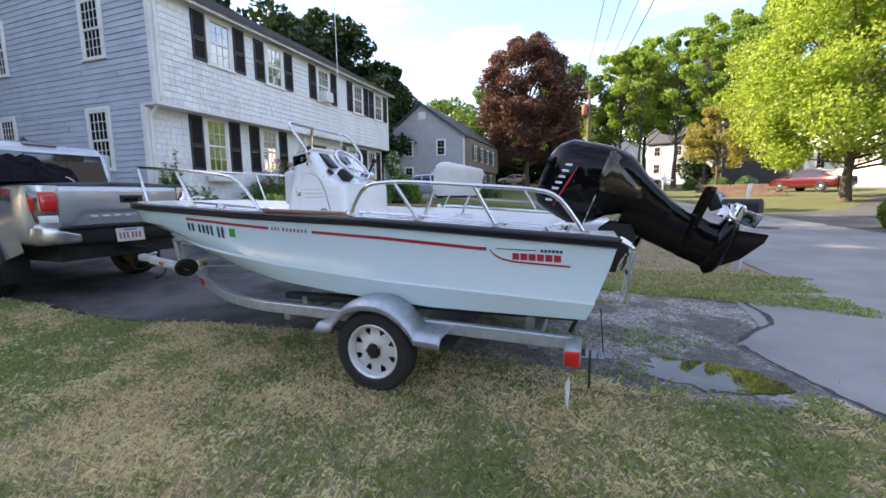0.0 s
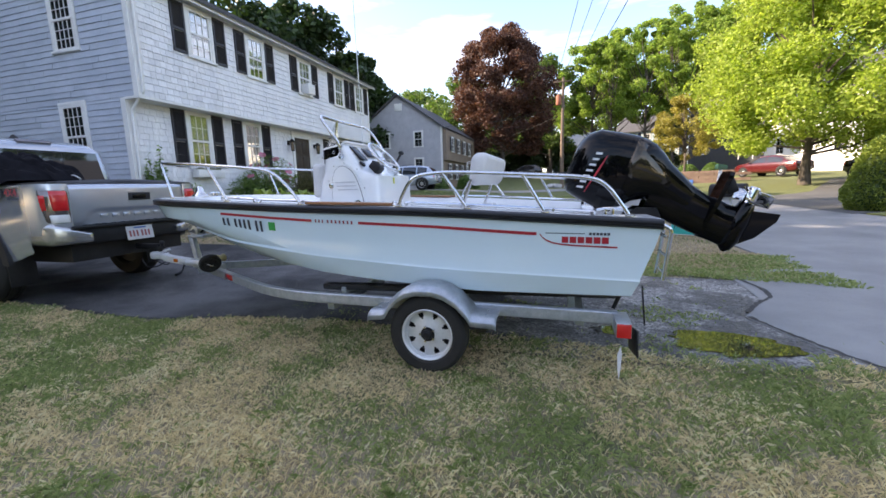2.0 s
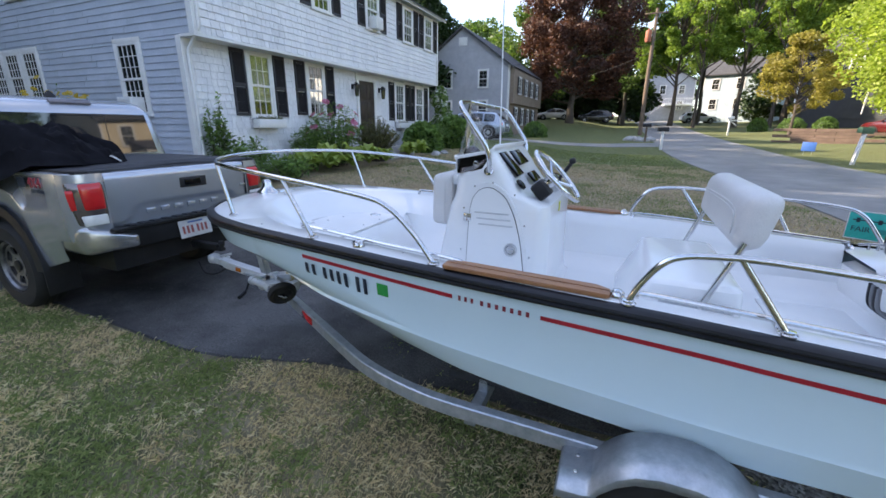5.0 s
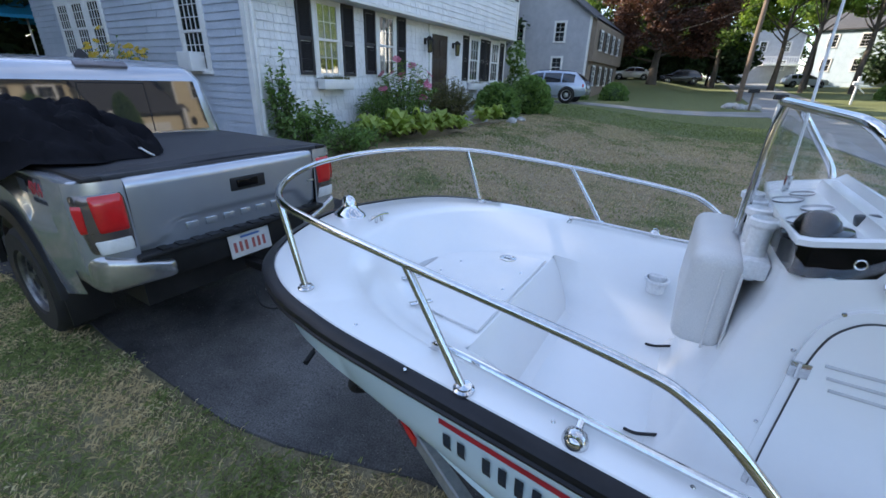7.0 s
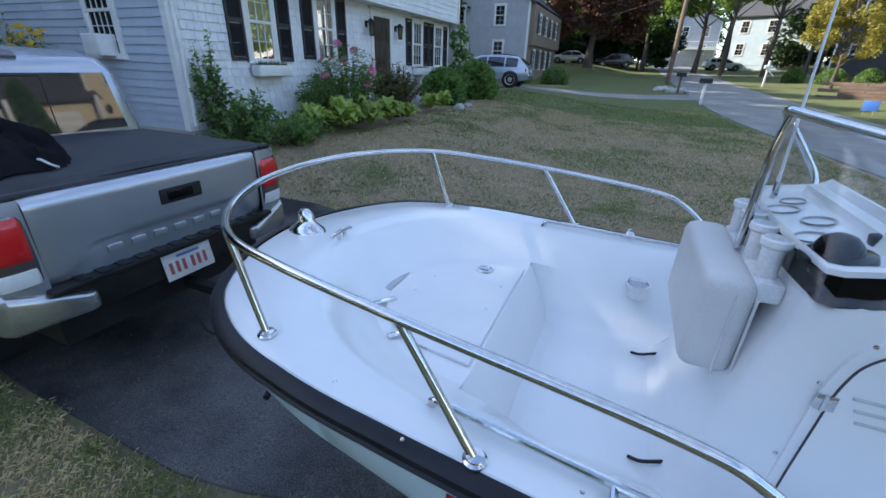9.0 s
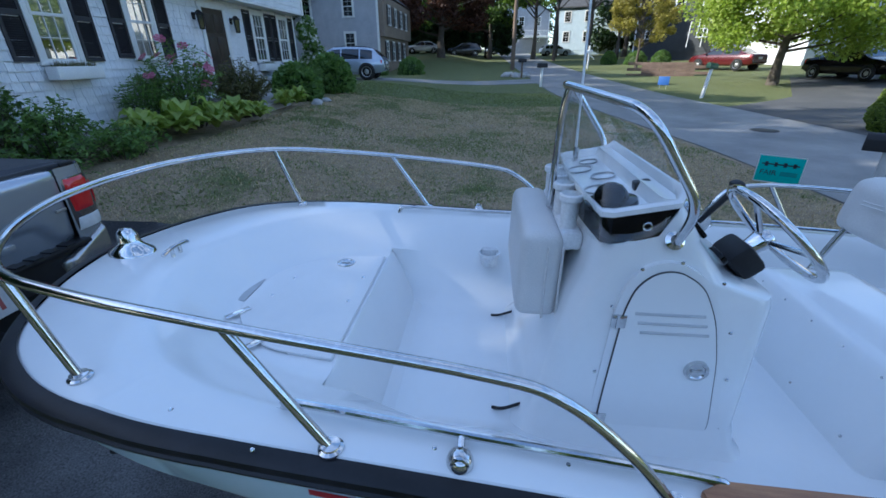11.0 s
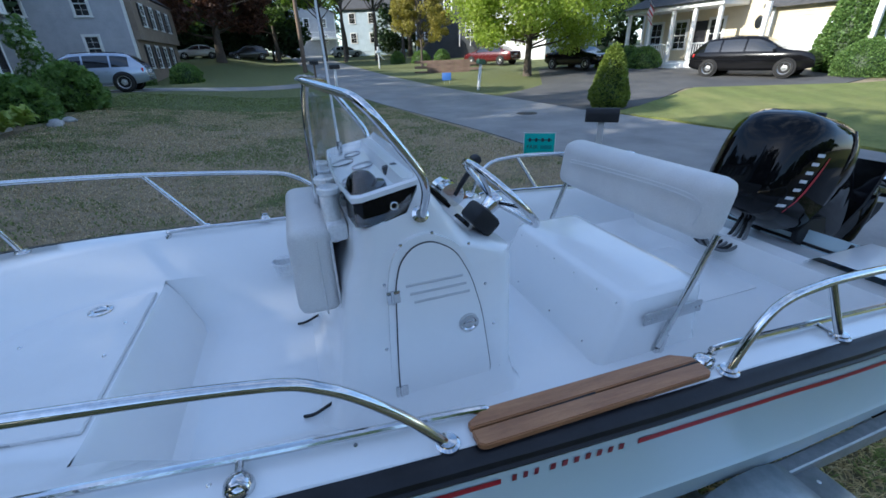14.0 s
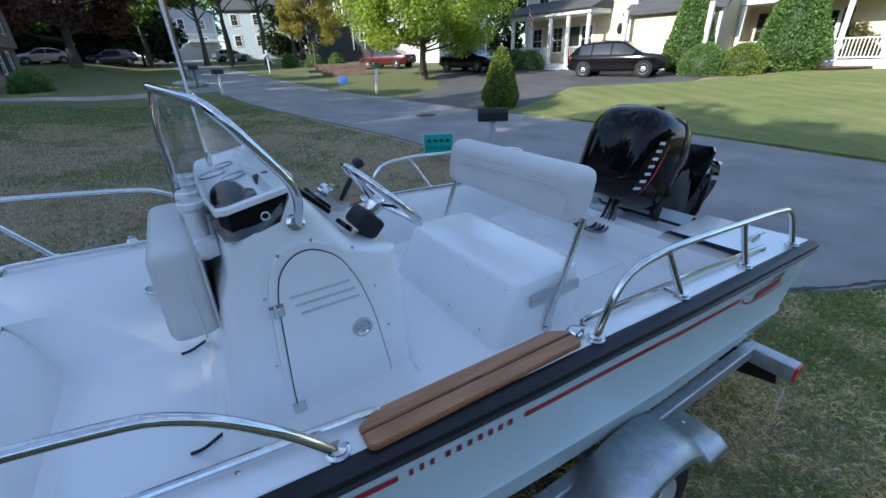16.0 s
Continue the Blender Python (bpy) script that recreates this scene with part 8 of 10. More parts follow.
def clipped(label, x, y, w, h, leaf, count, size, seed, cone=True, category="shrub", group=""):
    """Dense bush with a closed skin of small leaves: a cone or a round ball, slightly lumpy."""
    rnd = random.Random(seed)
    s = thing("shrub", pose(x, y, terrain(x, y) - 0.03), label, category, group)
    data = ([], [])
    for _ in range(count):
        f = rnd.random() ** (1.25 if cone else 1.0)
        prof = (min(1.0, 0.72 + f * 1.6) * max(0.0, 1 - max(0.0, f - 0.18) / 0.82) ** 0.5) if cone else math.sqrt(max(0.0, 1 - (f * 1.25 - 0.25) ** 2))
        a = rnd.random() * math.tau
        lump = 1 + 0.16 * noise.noise((math.cos(a) * 2.2, math.sin(a) * 2.2, f * 5 + seed))
        r = w / 2 * prof * lump * (1 - 0.30 * rnd.random() ** 2.5)
        q = Vector((r * math.cos(a), r * math.sin(a), h * f * (1 + 0.03 * rnd.gauss(0, 1))))
        g = Vector((math.cos(a) + rnd.gauss(0, 0.6), math.sin(a) + rnd.gauss(0, 0.6), rnd.gauss(0.4, 0.6))).normalized()
        b = g.cross(Vector((rnd.gauss(0, 1), rnd.gauss(0, 1), rnd.gauss(0, 1)))).normalized()
        l = size * rnd.uniform(0.7, 1.4)
        j = len(data[0])
        data[0].extend((q - g * l * 0.6, q + b * l * 0.42, q + g * l * 0.7, q - b * l * 0.42))
        data[1].append((j, j + 1, j + 2, j + 3))
    # dark inner body, added in place of the bush's shaded inside
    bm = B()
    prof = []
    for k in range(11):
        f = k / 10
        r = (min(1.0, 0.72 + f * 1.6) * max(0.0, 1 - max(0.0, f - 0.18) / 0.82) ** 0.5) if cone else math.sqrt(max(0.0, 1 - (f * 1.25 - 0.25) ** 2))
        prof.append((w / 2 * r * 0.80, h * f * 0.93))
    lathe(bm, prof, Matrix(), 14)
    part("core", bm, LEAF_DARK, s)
    cloud_object("foliage", data, leaf, s)
    return s


def hosta_bed():
    """Broad arching leaves in clumps along the front of the house."""
    rnd = random.Random(8)
    for k, (x, y, r) in enumerate(((-8.75, 8.85, 0.62), (-8.55, 9.55, 0.70), (-8.35, 10.25, 0.70), (-8.30, 10.95, 0.66), (-9.15, 9.25, 0.62), (-8.95, 10.0, 0.66), (-8.35, 13.35, 0.52), (-8.30, 14.0, 0.55), (-8.55, 13.7, 0.5), (-8.15, 11.6, 0.5))):
        h = thing("hosta", pose(x, y, terrain(x, y)), "clump of broad yellow-green hosta leaves by the house", "plant", "hostas by the house")
        for j in range(58):
            a = rnd.random() * math.tau
            l = r * rnd.uniform(0.45, 1.0)
            w = l * rnd.uniform(0.19, 0.27)
            up = rnd.uniform(0.55, 1.7)
            d = Vector((math.cos(a), math.sin(a), 0))
            sd = Vector((-d.y, d.x, 0))
            bm = B()
            rows = []
            for m in range(6):
                f = m / 5
                c = d * l * f * (1.15 - 0.45 * up) + Vector((0, 0, 0.10 + up * 0.85 * l * (f * 1.7 - f * f * 1.25)))
                ww = w * math.sin(math.pi * min(1, 0.06 + f * 0.93)) ** 0.8
                rows.append([c - sd * ww + Vector((0, 0, ww * 0.4)), c, c + sd * ww + Vector((0, 0, ww * 0.4))])
            loft(bm, rows)
            part("leaf", bm, LEAF_HOSTA, h, "", 60)


hosta_bed()
wild("climbing vine and weeds at the house corner", -9.72, 7.45, 0.55, 2.0, LEAF_BUSH, 46, 26, 0.075, 201, "vine", slim=0.7)
wild("tangled weeds at the foot of the vine", -9.35, 7.75, 1.5, 0.95, LEAF_BUSH, 90, 24, 0.085, 241, "weeds", slim=0.5)
wild("tall pink-flowering mallow beside the window", -9.25, 10.75, 1.7, 1.75, LEAF_BUSH, 120, 34, 0.10, 202, "flower", (PETAL_PINK, 0.10, 0.10), slim=0.28)
wild("feathery green plant beneath the window", -9.45, 9.9, 1.0, 1.25, LEAF_BUSH, 60, 30, 0.10, 242, "plant", slim=0.25)
wild("bronze-brown shrub by the front door", -8.85, 12.2, 1.5, 1.35, LEAF_BRONZE, 190, 40, 0.075, 203, "shrub", slim=0.3)
clipped("bushy green hydrangea at the far windows", -8.95, 15.6, 1.5, 1.05, LEAF_BUSH, 3000, 0.11, 204, False)
clipped("bushy green hydrangea with few blue blooms", -8.65, 17.9, 1.6, 1.25, LEAF_BUSH, 3600, 0.115, 205, False)
wild("grey-green plant between the hydrangeas", -9.0, 16.9, 1.1, 1.15, LEAF_BUSH, 60, 26, 0.09, 243, "plant", slim=0.4)
shrub("white-flowering bush at the far house corner", -10.0, 19.5, 1.3, 2.7, LEAF_BUSH, 4200, 0.07, 206, "shrub", 24, flowers=(PETAL_WHITE, 420, 0.06))
wild("low weeds beside the driveway", -8.9, 6.9, 1.7, 0.5, LEAF_BUSH, 70, 16, 0.08, 207, "weeds", slim=0.4)
wild("low weeds beside the hostas", -8.5, 8.0, 1.5, 0.55, LEAF_BUSH, 80, 18, 0.09, 208, "weeds", slim=0.4)
wild("yellow black-eyed daisies beside the house wall", -14.2, 6.75, 4.2, 2.3, LEAF_BUSH, 130, 14, 0.09, 209, "flower", (PETAL_YELLOW, 0.8, 0.06), depth=0.7, slim=0.35, base=0.85)
clipped("cone-shaped clipped yellow-green bush by the street", 7.2, 13.8, 1.30, 1.85, LEAF_LIME, 9000, 0.055, 211, True)
clipped("tall conical evergreen before the yellow house", 20.6, 15.0, 2.3, 4.1, LEAF_BUSH, 14000, 0.085, 212, True)
clipped("broad conical evergreen before the yellow house", 22.9, 11.4, 3.0, 4.3, LEAF_BUSH, 17000, 0.085, 213, True)
for k, (x, y, w) in enumerate(((19.6, 13.6, 2.1), (20.6, 12.3, 2.0), (21.2, 13.2, 1.4))):
    clipped("round clipped green shrub before the yellow house", x, y, w, w * 0.66, LEAF_BUSH if k != 1 else LEAF_LIME, 8000, 0.055, 214 + k, False, group="clipped shrubs")
shrub("reddish-brown shrub at the yellow house corner", 25.4, 9.6, 2.0, 2.4, LEAF_BRONZE, 3000, 0.08, 220, "shrub", 16)
for k, (x, y, w) in enumerate(((17.6, 23.4, 1.9), (18.0, 25.2, 1.9), (16.9, 25.6, 1.7), (-11, 33.2, 1.9), (-8.5, 34.0, 1.9), (10.5, 45.5, 1.9), (8.6, 47.5, 1.5), (12.2, 44.0, 1.6))):
    clipped("low dark foundation shrub", x, y, w, 1.15, LEAF_BUSH, 2600, 0.08, 230 + k, False, group="foundation shrubs")
for k, (x, y) in enumerate(((-8.1, 15.0), (-8.0, 14.7), (-7.95, 15.35))):
    t = B()
    bmesh.ops.create_icosphere(t, subdivisions=2, radius=0.16)
    for v in t.verts:
        v.co *= 1 + 0.35 * noise.noise(v.co * 6 + Vector((k * 7, 0, 0)))
        v.co.z *= 0.6
    ob = part("rock", t, STONE, None, "", 50)
    ob.matrix_world = pose(x, y, terrain(x, y) + 0.03, 0, 0, k * 70)
    tagged(ob, "pale stone edging the flower bed", "rock", "bed stones")


# ---- grass ----
def grass(name, label, count, x0, x1, y0, y1, keep, length, material, seed, width=0.0028):
    rng = np.random.default_rng(seed)
    xs, ys = rng.uniform(x0, x1, count), rng.uniform(y0, y1, count)
    verts, faces = [], []
    for x, y in zip(xs, ys):
        k = keep(x, y)
        if k <= 0 or rng.random() > k:
            continue
        z = terrain(x, y) + (0.012 if 2.95 < y < 6 and x > -1.5 else -0.006)
        a = rng.random() * math.tau
        l = length * (0.45 + 0.9 * rng.random())
        lx, ly = math.cos(a) * l, math.sin(a) * l
        bend = rng.uniform(0.25, 1.05)
        w = width * (1 + 0.6 * rng.random()) * (1.0 + 0.10 * max(0.0, y - 2))
        px, py = -math.sin(a) * w, math.cos(a) * w
        i = len(verts)
        verts.extend(((x - px, y - py, z), (x + px, y + py, z), (x + lx * bend * 0.45 + px * 0.7, y + ly * bend * 0.45 + py * 0.7, z + l * (0.62 - 0.16 * bend)), (x + lx * bend, y + ly * bend, z + l * max(0.15, 1.0 - bend * 0.62))))
        faces.append((i, i + 1, i + 2))
        faces.append((i, i + 2, i + 3))
    me = bpy.data.meshes.new(name)
    me.from_pydata(verts, [], faces)
    me.materials.append(material)
    return tagged(new(name, me), label, "grass", "", "stuff")


def patch(x, y):
    return noise.noise((x * 0.8, y * 0.8, 4)) * 0.6 + noise.noise((x * 2.4, y * 2.4, 9)) * 0.5


def near_lawn(x, y):
    edge = lerp_table(x, [(-16, 2.8), (-7.2, 2.9), (-5.6, 2.9), (-4.5, 3.0), (-3.7, 3.25), (-2.7, 3.35), (-1.5, 3.3), (-0.6, 3.2), (0.1, 3.10), (0.55, 3.06), (1.0, 3.10), (1.12, 3.26), (1.28, 3.16), (1.5, 2.96), (2.0, 2.68), (2.8, 2.35)])
    edge += 0.10 * noise.noise((x * 3, 0, 2)) + 0.07 * noise.noise((x * 11, 0, 5))
    lim = 2.75
    return max(0.0, min(1.0, (edge + 0.05 - y) * 14)) * sstep(-1.15, -0.1, y + 0.2 * noise.noise((x * 2, y * 2, 8))) * (1 if x < lim else 0)


def lush(x, y):
    """Greener by the damp driveway mouth."""
    return max(0.5 * sstep(0.0, 0.9, x) * sstep(2.0, 2.8, y), 0.30 * sstep(-2.6, -4.4, x))


def tuft(x, y):
    return noise.noise((x * 7, y * 7, 31))


grass("lawn_grass", "green lawn grass blades, patchy", 330000, -10, 2.8, -1.2, 3.7, lambda x, y: near_lawn(x, y) * min(1.0, max(0.05, 0.30 - patch(x, y) * 1.9 + tuft(x, y) * 0.8 + lush(x, y))), 0.050, GRASS_GREEN, 1, 0.0010)
grass("dry_grass", "straw-coloured dry grass blades", 360000, -10, 2.8, -1.2, 3.7, lambda x, y: near_lawn(x, y) * min(1.0, max(0.10, 0.66 + patch(x, y) * 1.9 - tuft(x, y) * 0.7 - lush(x, y))), 0.044, GRASS_DRY, 2, 0.0009)
grass("dead_grass", "pale dead grass blades lying in the lawn", 110000, -6, 2.7, -1.0, 3.4, lambda x, y: near_lawn(x, y) * min(1.0, max(0.0, 0.30 + noise.noise((x * 2.2, y * 2.2, 55)) * 1.6 - lush(x, y))), 0.050, GRASS_PALE, 12, 0.0008)
grass("clover_tufts", "small bright green weed tufts in the lawn", 100000, -8, 2.6, -0.9, 3.4, lambda x, y: near_lawn(x, y) * (1.0 if noise.noise((x * 3.1, y * 3.1, 21)) + 0.25 * tuft(x, y) > 0.38 else 0.0), 0.062, GRASS_GREEN, 7, 0.0018)


def front_lawn(x, y):
    road = lerp_table(y, [(6, 2.3), (11.3, 1.75), (15, 1.0), (22, -0.15), (27, -0.3)])
    top = 1.0 if x < road else 0.0
    edge = 6.15 + 0.12 * noise.noise((x * 3, 3, 2))
    return top * max(0.0, min(1.0, (y - edge) * 5)) * (1.0 if x > -8.3 else 0.0) * (1 if y < 26 else 0)


def weeds(x, y):
    if (x - 0.60) ** 2 / 0.16 + (y - 3.43) ** 2 / 0.05 < 1.0 or (x + 0.15) ** 2 / 0.04 + (y - 3.57) ** 2 / 0.008 < 1 or (x > 1.0 and y > 3.7):
        return 0.0
    return 1.0 if noise.noise((x * 1.6, y * 2.6, 12)) + 0.4 * noise.noise((x * 6, y * 6, 2)) > 0.24 else 0.015


grass("front_lawn_grass", "patchy green and brown front lawn grass", 120000, -8.4, 2.4, 6.0, 18.0, lambda x, y: front_lawn(x, y) * min(1.0, max(0.06, 0.24 - patch(x * 0.6, y * 0.6) * 1.8 + tuft(x * 0.5, y * 0.5) * 0.5)), 0.045, TURF_GREEN, 3, 0.003)
grass("front_lawn_dry_grass", "brown dry front lawn grass", 120000, -8.4, 2.4, 6.0, 18.0, lambda x, y: front_lawn(x, y) * min(1.0, max(0.12, 0.66 + patch(x * 0.6, y * 0.6) * 1.8 - tuft(x * 0.5, y * 0.5) * 0.4)), 0.035, TURF_BROWN, 4, 0.003)
grass("verge_grass", "rough green verge grass by the driveway", 16000, -0.4, 2.75, 5.2, 7.2, lambda x, y: (1.0 if y < 6.25 - 0.1 * x or x > 1.7 else 0.35) if (y > 5.75 - 0.15 * x + 0.22 * noise.noise((x * 4, y * 4, 0)) and x < 2.45 + 0.2 * noise.noise((y * 3, 0, 0))) else 0.0, 0.07, GRASS_GREEN, 5, 0.003)
grass("verge_dry_grass", "brown dry verge grass", 16000, -0.4, 2.6, 5.6, 7.4, lambda x, y: 0.8 if y > 5.9 - 0.15 * x and x < 2.3 else 0.0, 0.05, TURF_BROWN, 8, 0.003)
grass("verge_weeds", "weeds through the gravel at the driveway mouth", 24000, -3.4, 1.9, 2.9, 5.7, weeds, 0.045, GRASS_GREEN, 6, 0.003)
grass("far_lawn_grass", "green lawn grass before the next house", 60000, -8.6, 0.5, 18.0, 30.0, lambda x, y: (1.0 if x < lerp_table(y, [(18, 0.3), (22, -0.25), (30, -0.6)]) else 0.0) * (0.0 if y > 22.2 else 1.0) * min(1.0, max(0.3, 0.6 - patch(x * 0.5, y * 0.5))), 0.05, TURF_GREEN, 9, 0.004)

# ---- neighbouring houses ----
CREAM = surface("cream_clapboard", (0.62, 0.53, 0.36), (0.70, 0.61, 0.43), 2, 0.7, 0, 40, 0.2)
GREYCLAP = surface("grey_clapboard", (0.36, 0.37, 0.41), (0.45, 0.46, 0.50), 2, 0.8, 0, 40, 0.2)
# dark green-grey paint, made darker still to stand for tree shade
DARKCLAP = surface("dark_green_grey_clapboard", (0.03, 0.034, 0.038), (0.05, 0.055, 0.06), 2, 0.8, 0, 40, 0.2)
BLUECLAP = surface("light_blue_clapboard", (0.42, 0.52, 0.60), (0.52, 0.61, 0.68), 2, 0.8, 0, 40, 0.2)
WHITECLAP = surface("white_clapboard", (0.68, 0.68, 0.66), (0.78, 0.78, 0.76), 2, 0.7, 0, 40, 0.2)
TAN = surface("tan_siding", (0.20, 0.155, 0.115), (0.29, 0.23, 0.18), 2, 0.8, 0, 40, 0.2)


def far_house(name, label, m, w, d, h, roof_h, wall_mat, wins, ridge="x", side_wins=(), shutters=False, extra=None):
    """A gabled house in the pose m: front along x at y = 0 facing -y, depth along y; windows as (x, z, w, h) on the front."""
    e = thing(name, m, label, "house")
    bm = B()
    z = 0.2
    rows = int(h / 0.16)
    for k in range(rows):
        z0, z1 = h * k / rows, h * (k + 1) / rows
        for (ax, ay), (bx, by) in (((-w / 2, 0), (w / 2, 0)), ((w / 2, 0), (w / 2, d)), ((w / 2, d), (-w / 2, d)), ((-w / 2, d), (-w / 2, 0))):
            n = Vector((by - ay, ax - bx, 0)).normalized() * 0.018
            q = [Vector((ax, ay, z0)) + n, Vector((bx, by, z0)) + n, Vector((bx, by, z1)), Vector((ax, ay, z1)), Vector((ax, ay, z0)), Vector((bx, by, z0))]
            v = [bm.verts.new(c) for c in q]
            bm.faces.new((v[0], v[1], v[2], v[3]))
            bm.faces.new((v[4], v[5], v[1], v[0]))
    if ridge == "y":
        for yy in (0, d):
            bm.faces.new([bm.verts.new(c) for c in ((-w / 2, yy, h), (w / 2, yy, h), (0, yy, h + roof_h))])
    else:
        for xx in (-w / 2, w / 2):
            bm.faces.new([bm.verts.new(c) for c in ((xx, 0, h), (xx, d, h), (xx, d / 2, h + roof_h))])
    box(bm, -w / 2 + 0.02, w / 2 - 0.02, 0.02, d - 0.02, -1.0, 0.02)
    part("siding", bm, wall_mat, e, "", 0)["kind"] = "stuff"
    bm = B()
    o = 0.35
    for sg in (1, -1):
        if ridge == "y":
            q = [(sg * (w / 2 + o), -o, h - o * roof_h / (w / 2)), (sg * (w / 2 + o), d + o, h - o * roof_h / (w / 2)), (0, d + o, h + roof_h), (0, -o, h + roof_h)]
        else:
            y0 = d / 2 + sg * (d / 2 + o)
            q = [(-w / 2 - o, y0, h - o * roof_h / (d / 2)), (w / 2 + o, y0, h - o * roof_h / (d / 2)), (w / 2 + o, d / 2, h + roof_h), (-w / 2 - o, d / 2, h + roof_h)]
        up = [Vector(c) + Vector((0, 0, 0.14)) for c in q]
        lo = [Vector(c) for c in q]
        a, b = [bm.verts.new(c) for c in up], [bm.verts.new(c) for c in lo]
        bm.faces.new(a)
        bm.faces.new(b[::-1])
        for k in range(4):
            bm.faces.new((a[k], b[k], b[(k + 1) % 4], a[(k + 1) % 4]))
    bmesh.ops.recalc_face_normals(bm, faces=bm.faces)
    part("roof", bm, ROOF, e, "", 0)
    for sx in (-1, 1):
        bm = B()
        box(bm, sx * w / 2 - 0.07, sx * w / 2 + 0.07, -0.03, 0.09, 0, h)
        part("corner_trim", bm, WHITEPAINT, e)
    for x, zz, ww, hh in wins:
        window_unit("window", e, pose(x, -0.02, zz), ww, hh, shutters, 2, 2)
    for y, zz, ww, hh, sx in side_wins:
        window_unit("window", e, pose(sx * (w / 2 + 0.02), y, zz, 0, 0, 90 * sx), ww, hh, False, 2, 2)
    return e


# the next house along, its gable end towards the yard
nx, ny = -14.6, 34.2
nb = far_house("neighbour_house", "two-storey grey gabled house beyond the lawn", pose(nx, ny, terrain(nx, ny) - 0.2), 7.6, 11.5, 5.5, 2.75, GREYCLAP,
               [(-1.3, 3.9, 0.7, 1.25), (1.75, 3.9, 0.7, 1.25), (1.75, 1.6, 0.7, 1.3), (-1.3, 1.6, 0.7, 1.3)], "y")
bm = B()
box(bm, 3.82, 4.15, 0.3, 11.3, 2.7, 5.4)
box(bm, 3.82, 3.9, 0.3, 11.3, 0.2, 2.7)
part("tan_front", bm, TAN, nb, "tan upper front wall jutting out")
for y in (2.2, 4.4, 6.6, 8.8):
    window_unit("window", nb, pose(4.16, y, 3.5, 0, 0, 90), 0.7, 1.2, True, 2, 2)
    window_unit("window", nb, pose(3.92, y, 1.1, 0, 0, 90), 0.7, 1.3, True, 2, 2)
bm = B()
box(bm, -0.35, 0.35, -0.05, 0.02, 7.0, 7.6, 0.01)
part("gable_vent", bm, WHITEPAINT, nb)


def railing(parent, pts, h=0.9, step=0.13):
    r = new("railing")
    r.parent = parent
    bal = None
    for a, b in zip(pts, pts[1:]):
        a, b = Vector(a), Vector(b)
        for z in (0.1, h):
            bm = B()
            tube(bm, [a + Vector((0, 0, z)), b + Vector((0, 0, z))], 0.035, 4)
            part("rail", bm, WHITEPAINT, r)
        n = max(2, int((b - a).length / step))
        if bal is None:
            bm = B()
            box(bm, -0.018, 0.018, -0.018, 0.018, 0.1, h)
            bal = mesh_from("baluster", bm, WHITEPAINT)
        for k in range(n + 1):
            shared("baluster", bal, r, Matrix.Translation(a + (b - a) * k / n))
    return r


# cream house across the street, front facing the road, with porch and garage wing
yz = terrain(20, 22) - 0.05
yh = far_house("cream_house", "cream two-storey house with a white columned porch", pose(20.6, 22.6, yz, 0, 0, -84), 8.0, 8.5, 5.6, 2.6, CREAM,
               [(-2.9, 0.95, 0.8, 1.5), (-1.2, 0.95, 0.8, 1.5), (1.0, 0.95, 0.8, 1.5), (-2.5, 3.6, 0.8, 1.4), (0, 3.6, 0.8, 1.4), (2.5, 3.6, 0.8, 1.4)], "x")
bm = B()
box(bm, -3.6, 2.4, -2.0, 0, -0.3, 0.32, 0.02)
box(bm, -3.7, 2.5, -2.1, 0, 2.95, 3.2, 0.02)
part("porch_floor", bm, WHITEPAINT, yh, "white porch deck and beam")
bm = B()
prism(bm, [(-2.3, 3.2), (0.0, 3.2), (0.0, 4.0)], 6.4, Matrix(((0, 0, 1, -3.8), (1, 0, 0, 0), (0, 1, 0, 0), (0, 0, 0, 1))))
part("porch_roof", bm, ROOF, yh)
for x in (-3.5, -2.0, -0.4, 0.9, 2.3):
    bm = B()
    box(bm, x - 0.09, x + 0.09, -1.98, -1.8, 0.32, 2.95, 0.015)
    part("column", bm, WHITEPAINT, yh)
railing(yh, [(-3.5, -1.9, 0.32), (-0.4, -1.9, 0.32)])
railing(yh, [(0.9, -1.9, 0.32), (2.3, -1.9, 0.32), (2.3, -0.1, 0.32)])
bm = B()
for k in range(3):
    box(bm, -0.35, 0.85, -2.0 - 0.3 * (k + 1), -2.0 - 0.3 * k, -0.4, 0.22 - 0.17 * k, 0.01)
part("porch_steps", bm, WHITEPAINT, yh)
bm = B()
box(bm, -0.45, 0.45, -0.04, 0.02, 0.32, 2.4)
part("front_door", bm, SHUTTER, yh, "dark front door")
bm = B()
lathe(bm, [(0, 0.02), (0.22, 0.015), (0.25, 0)], pose(3.2, -0.03, 2.1, 90, 0, 0) @ Matrix.Diagonal((0.8, 1.2, 1, 1)), 24)
part("oval_window", bm, GLASS, yh, "small oval window")
# garage wing
gw = far_house("garage_wing", "cream garage wing with a white door", pose(20.9, 16.3, yz - 0.1, 0, 0, -84), 4.6, 7.0, 3.0, 2.4, CREAM, [], "x")
bm = B()
box(bm, -1.35, 1.35, -0.05, 0.02, 0.05, 2.2)
gd = part("garage_door", bm, WHITEPAINT, gw, "white panelled garage door")
bm = B()
box(bm, -0.29, 0.29, -0.065, -0.04, -0.22, 0.22, 0.008)
me = mesh_from("panel", bm, WHITEPAINT)
for k in range(4):
    for j in range(4):
        shared("panel", me, gd, pose(-0.99 + j * 0.65, 0, 0.34 + k * 0.53))
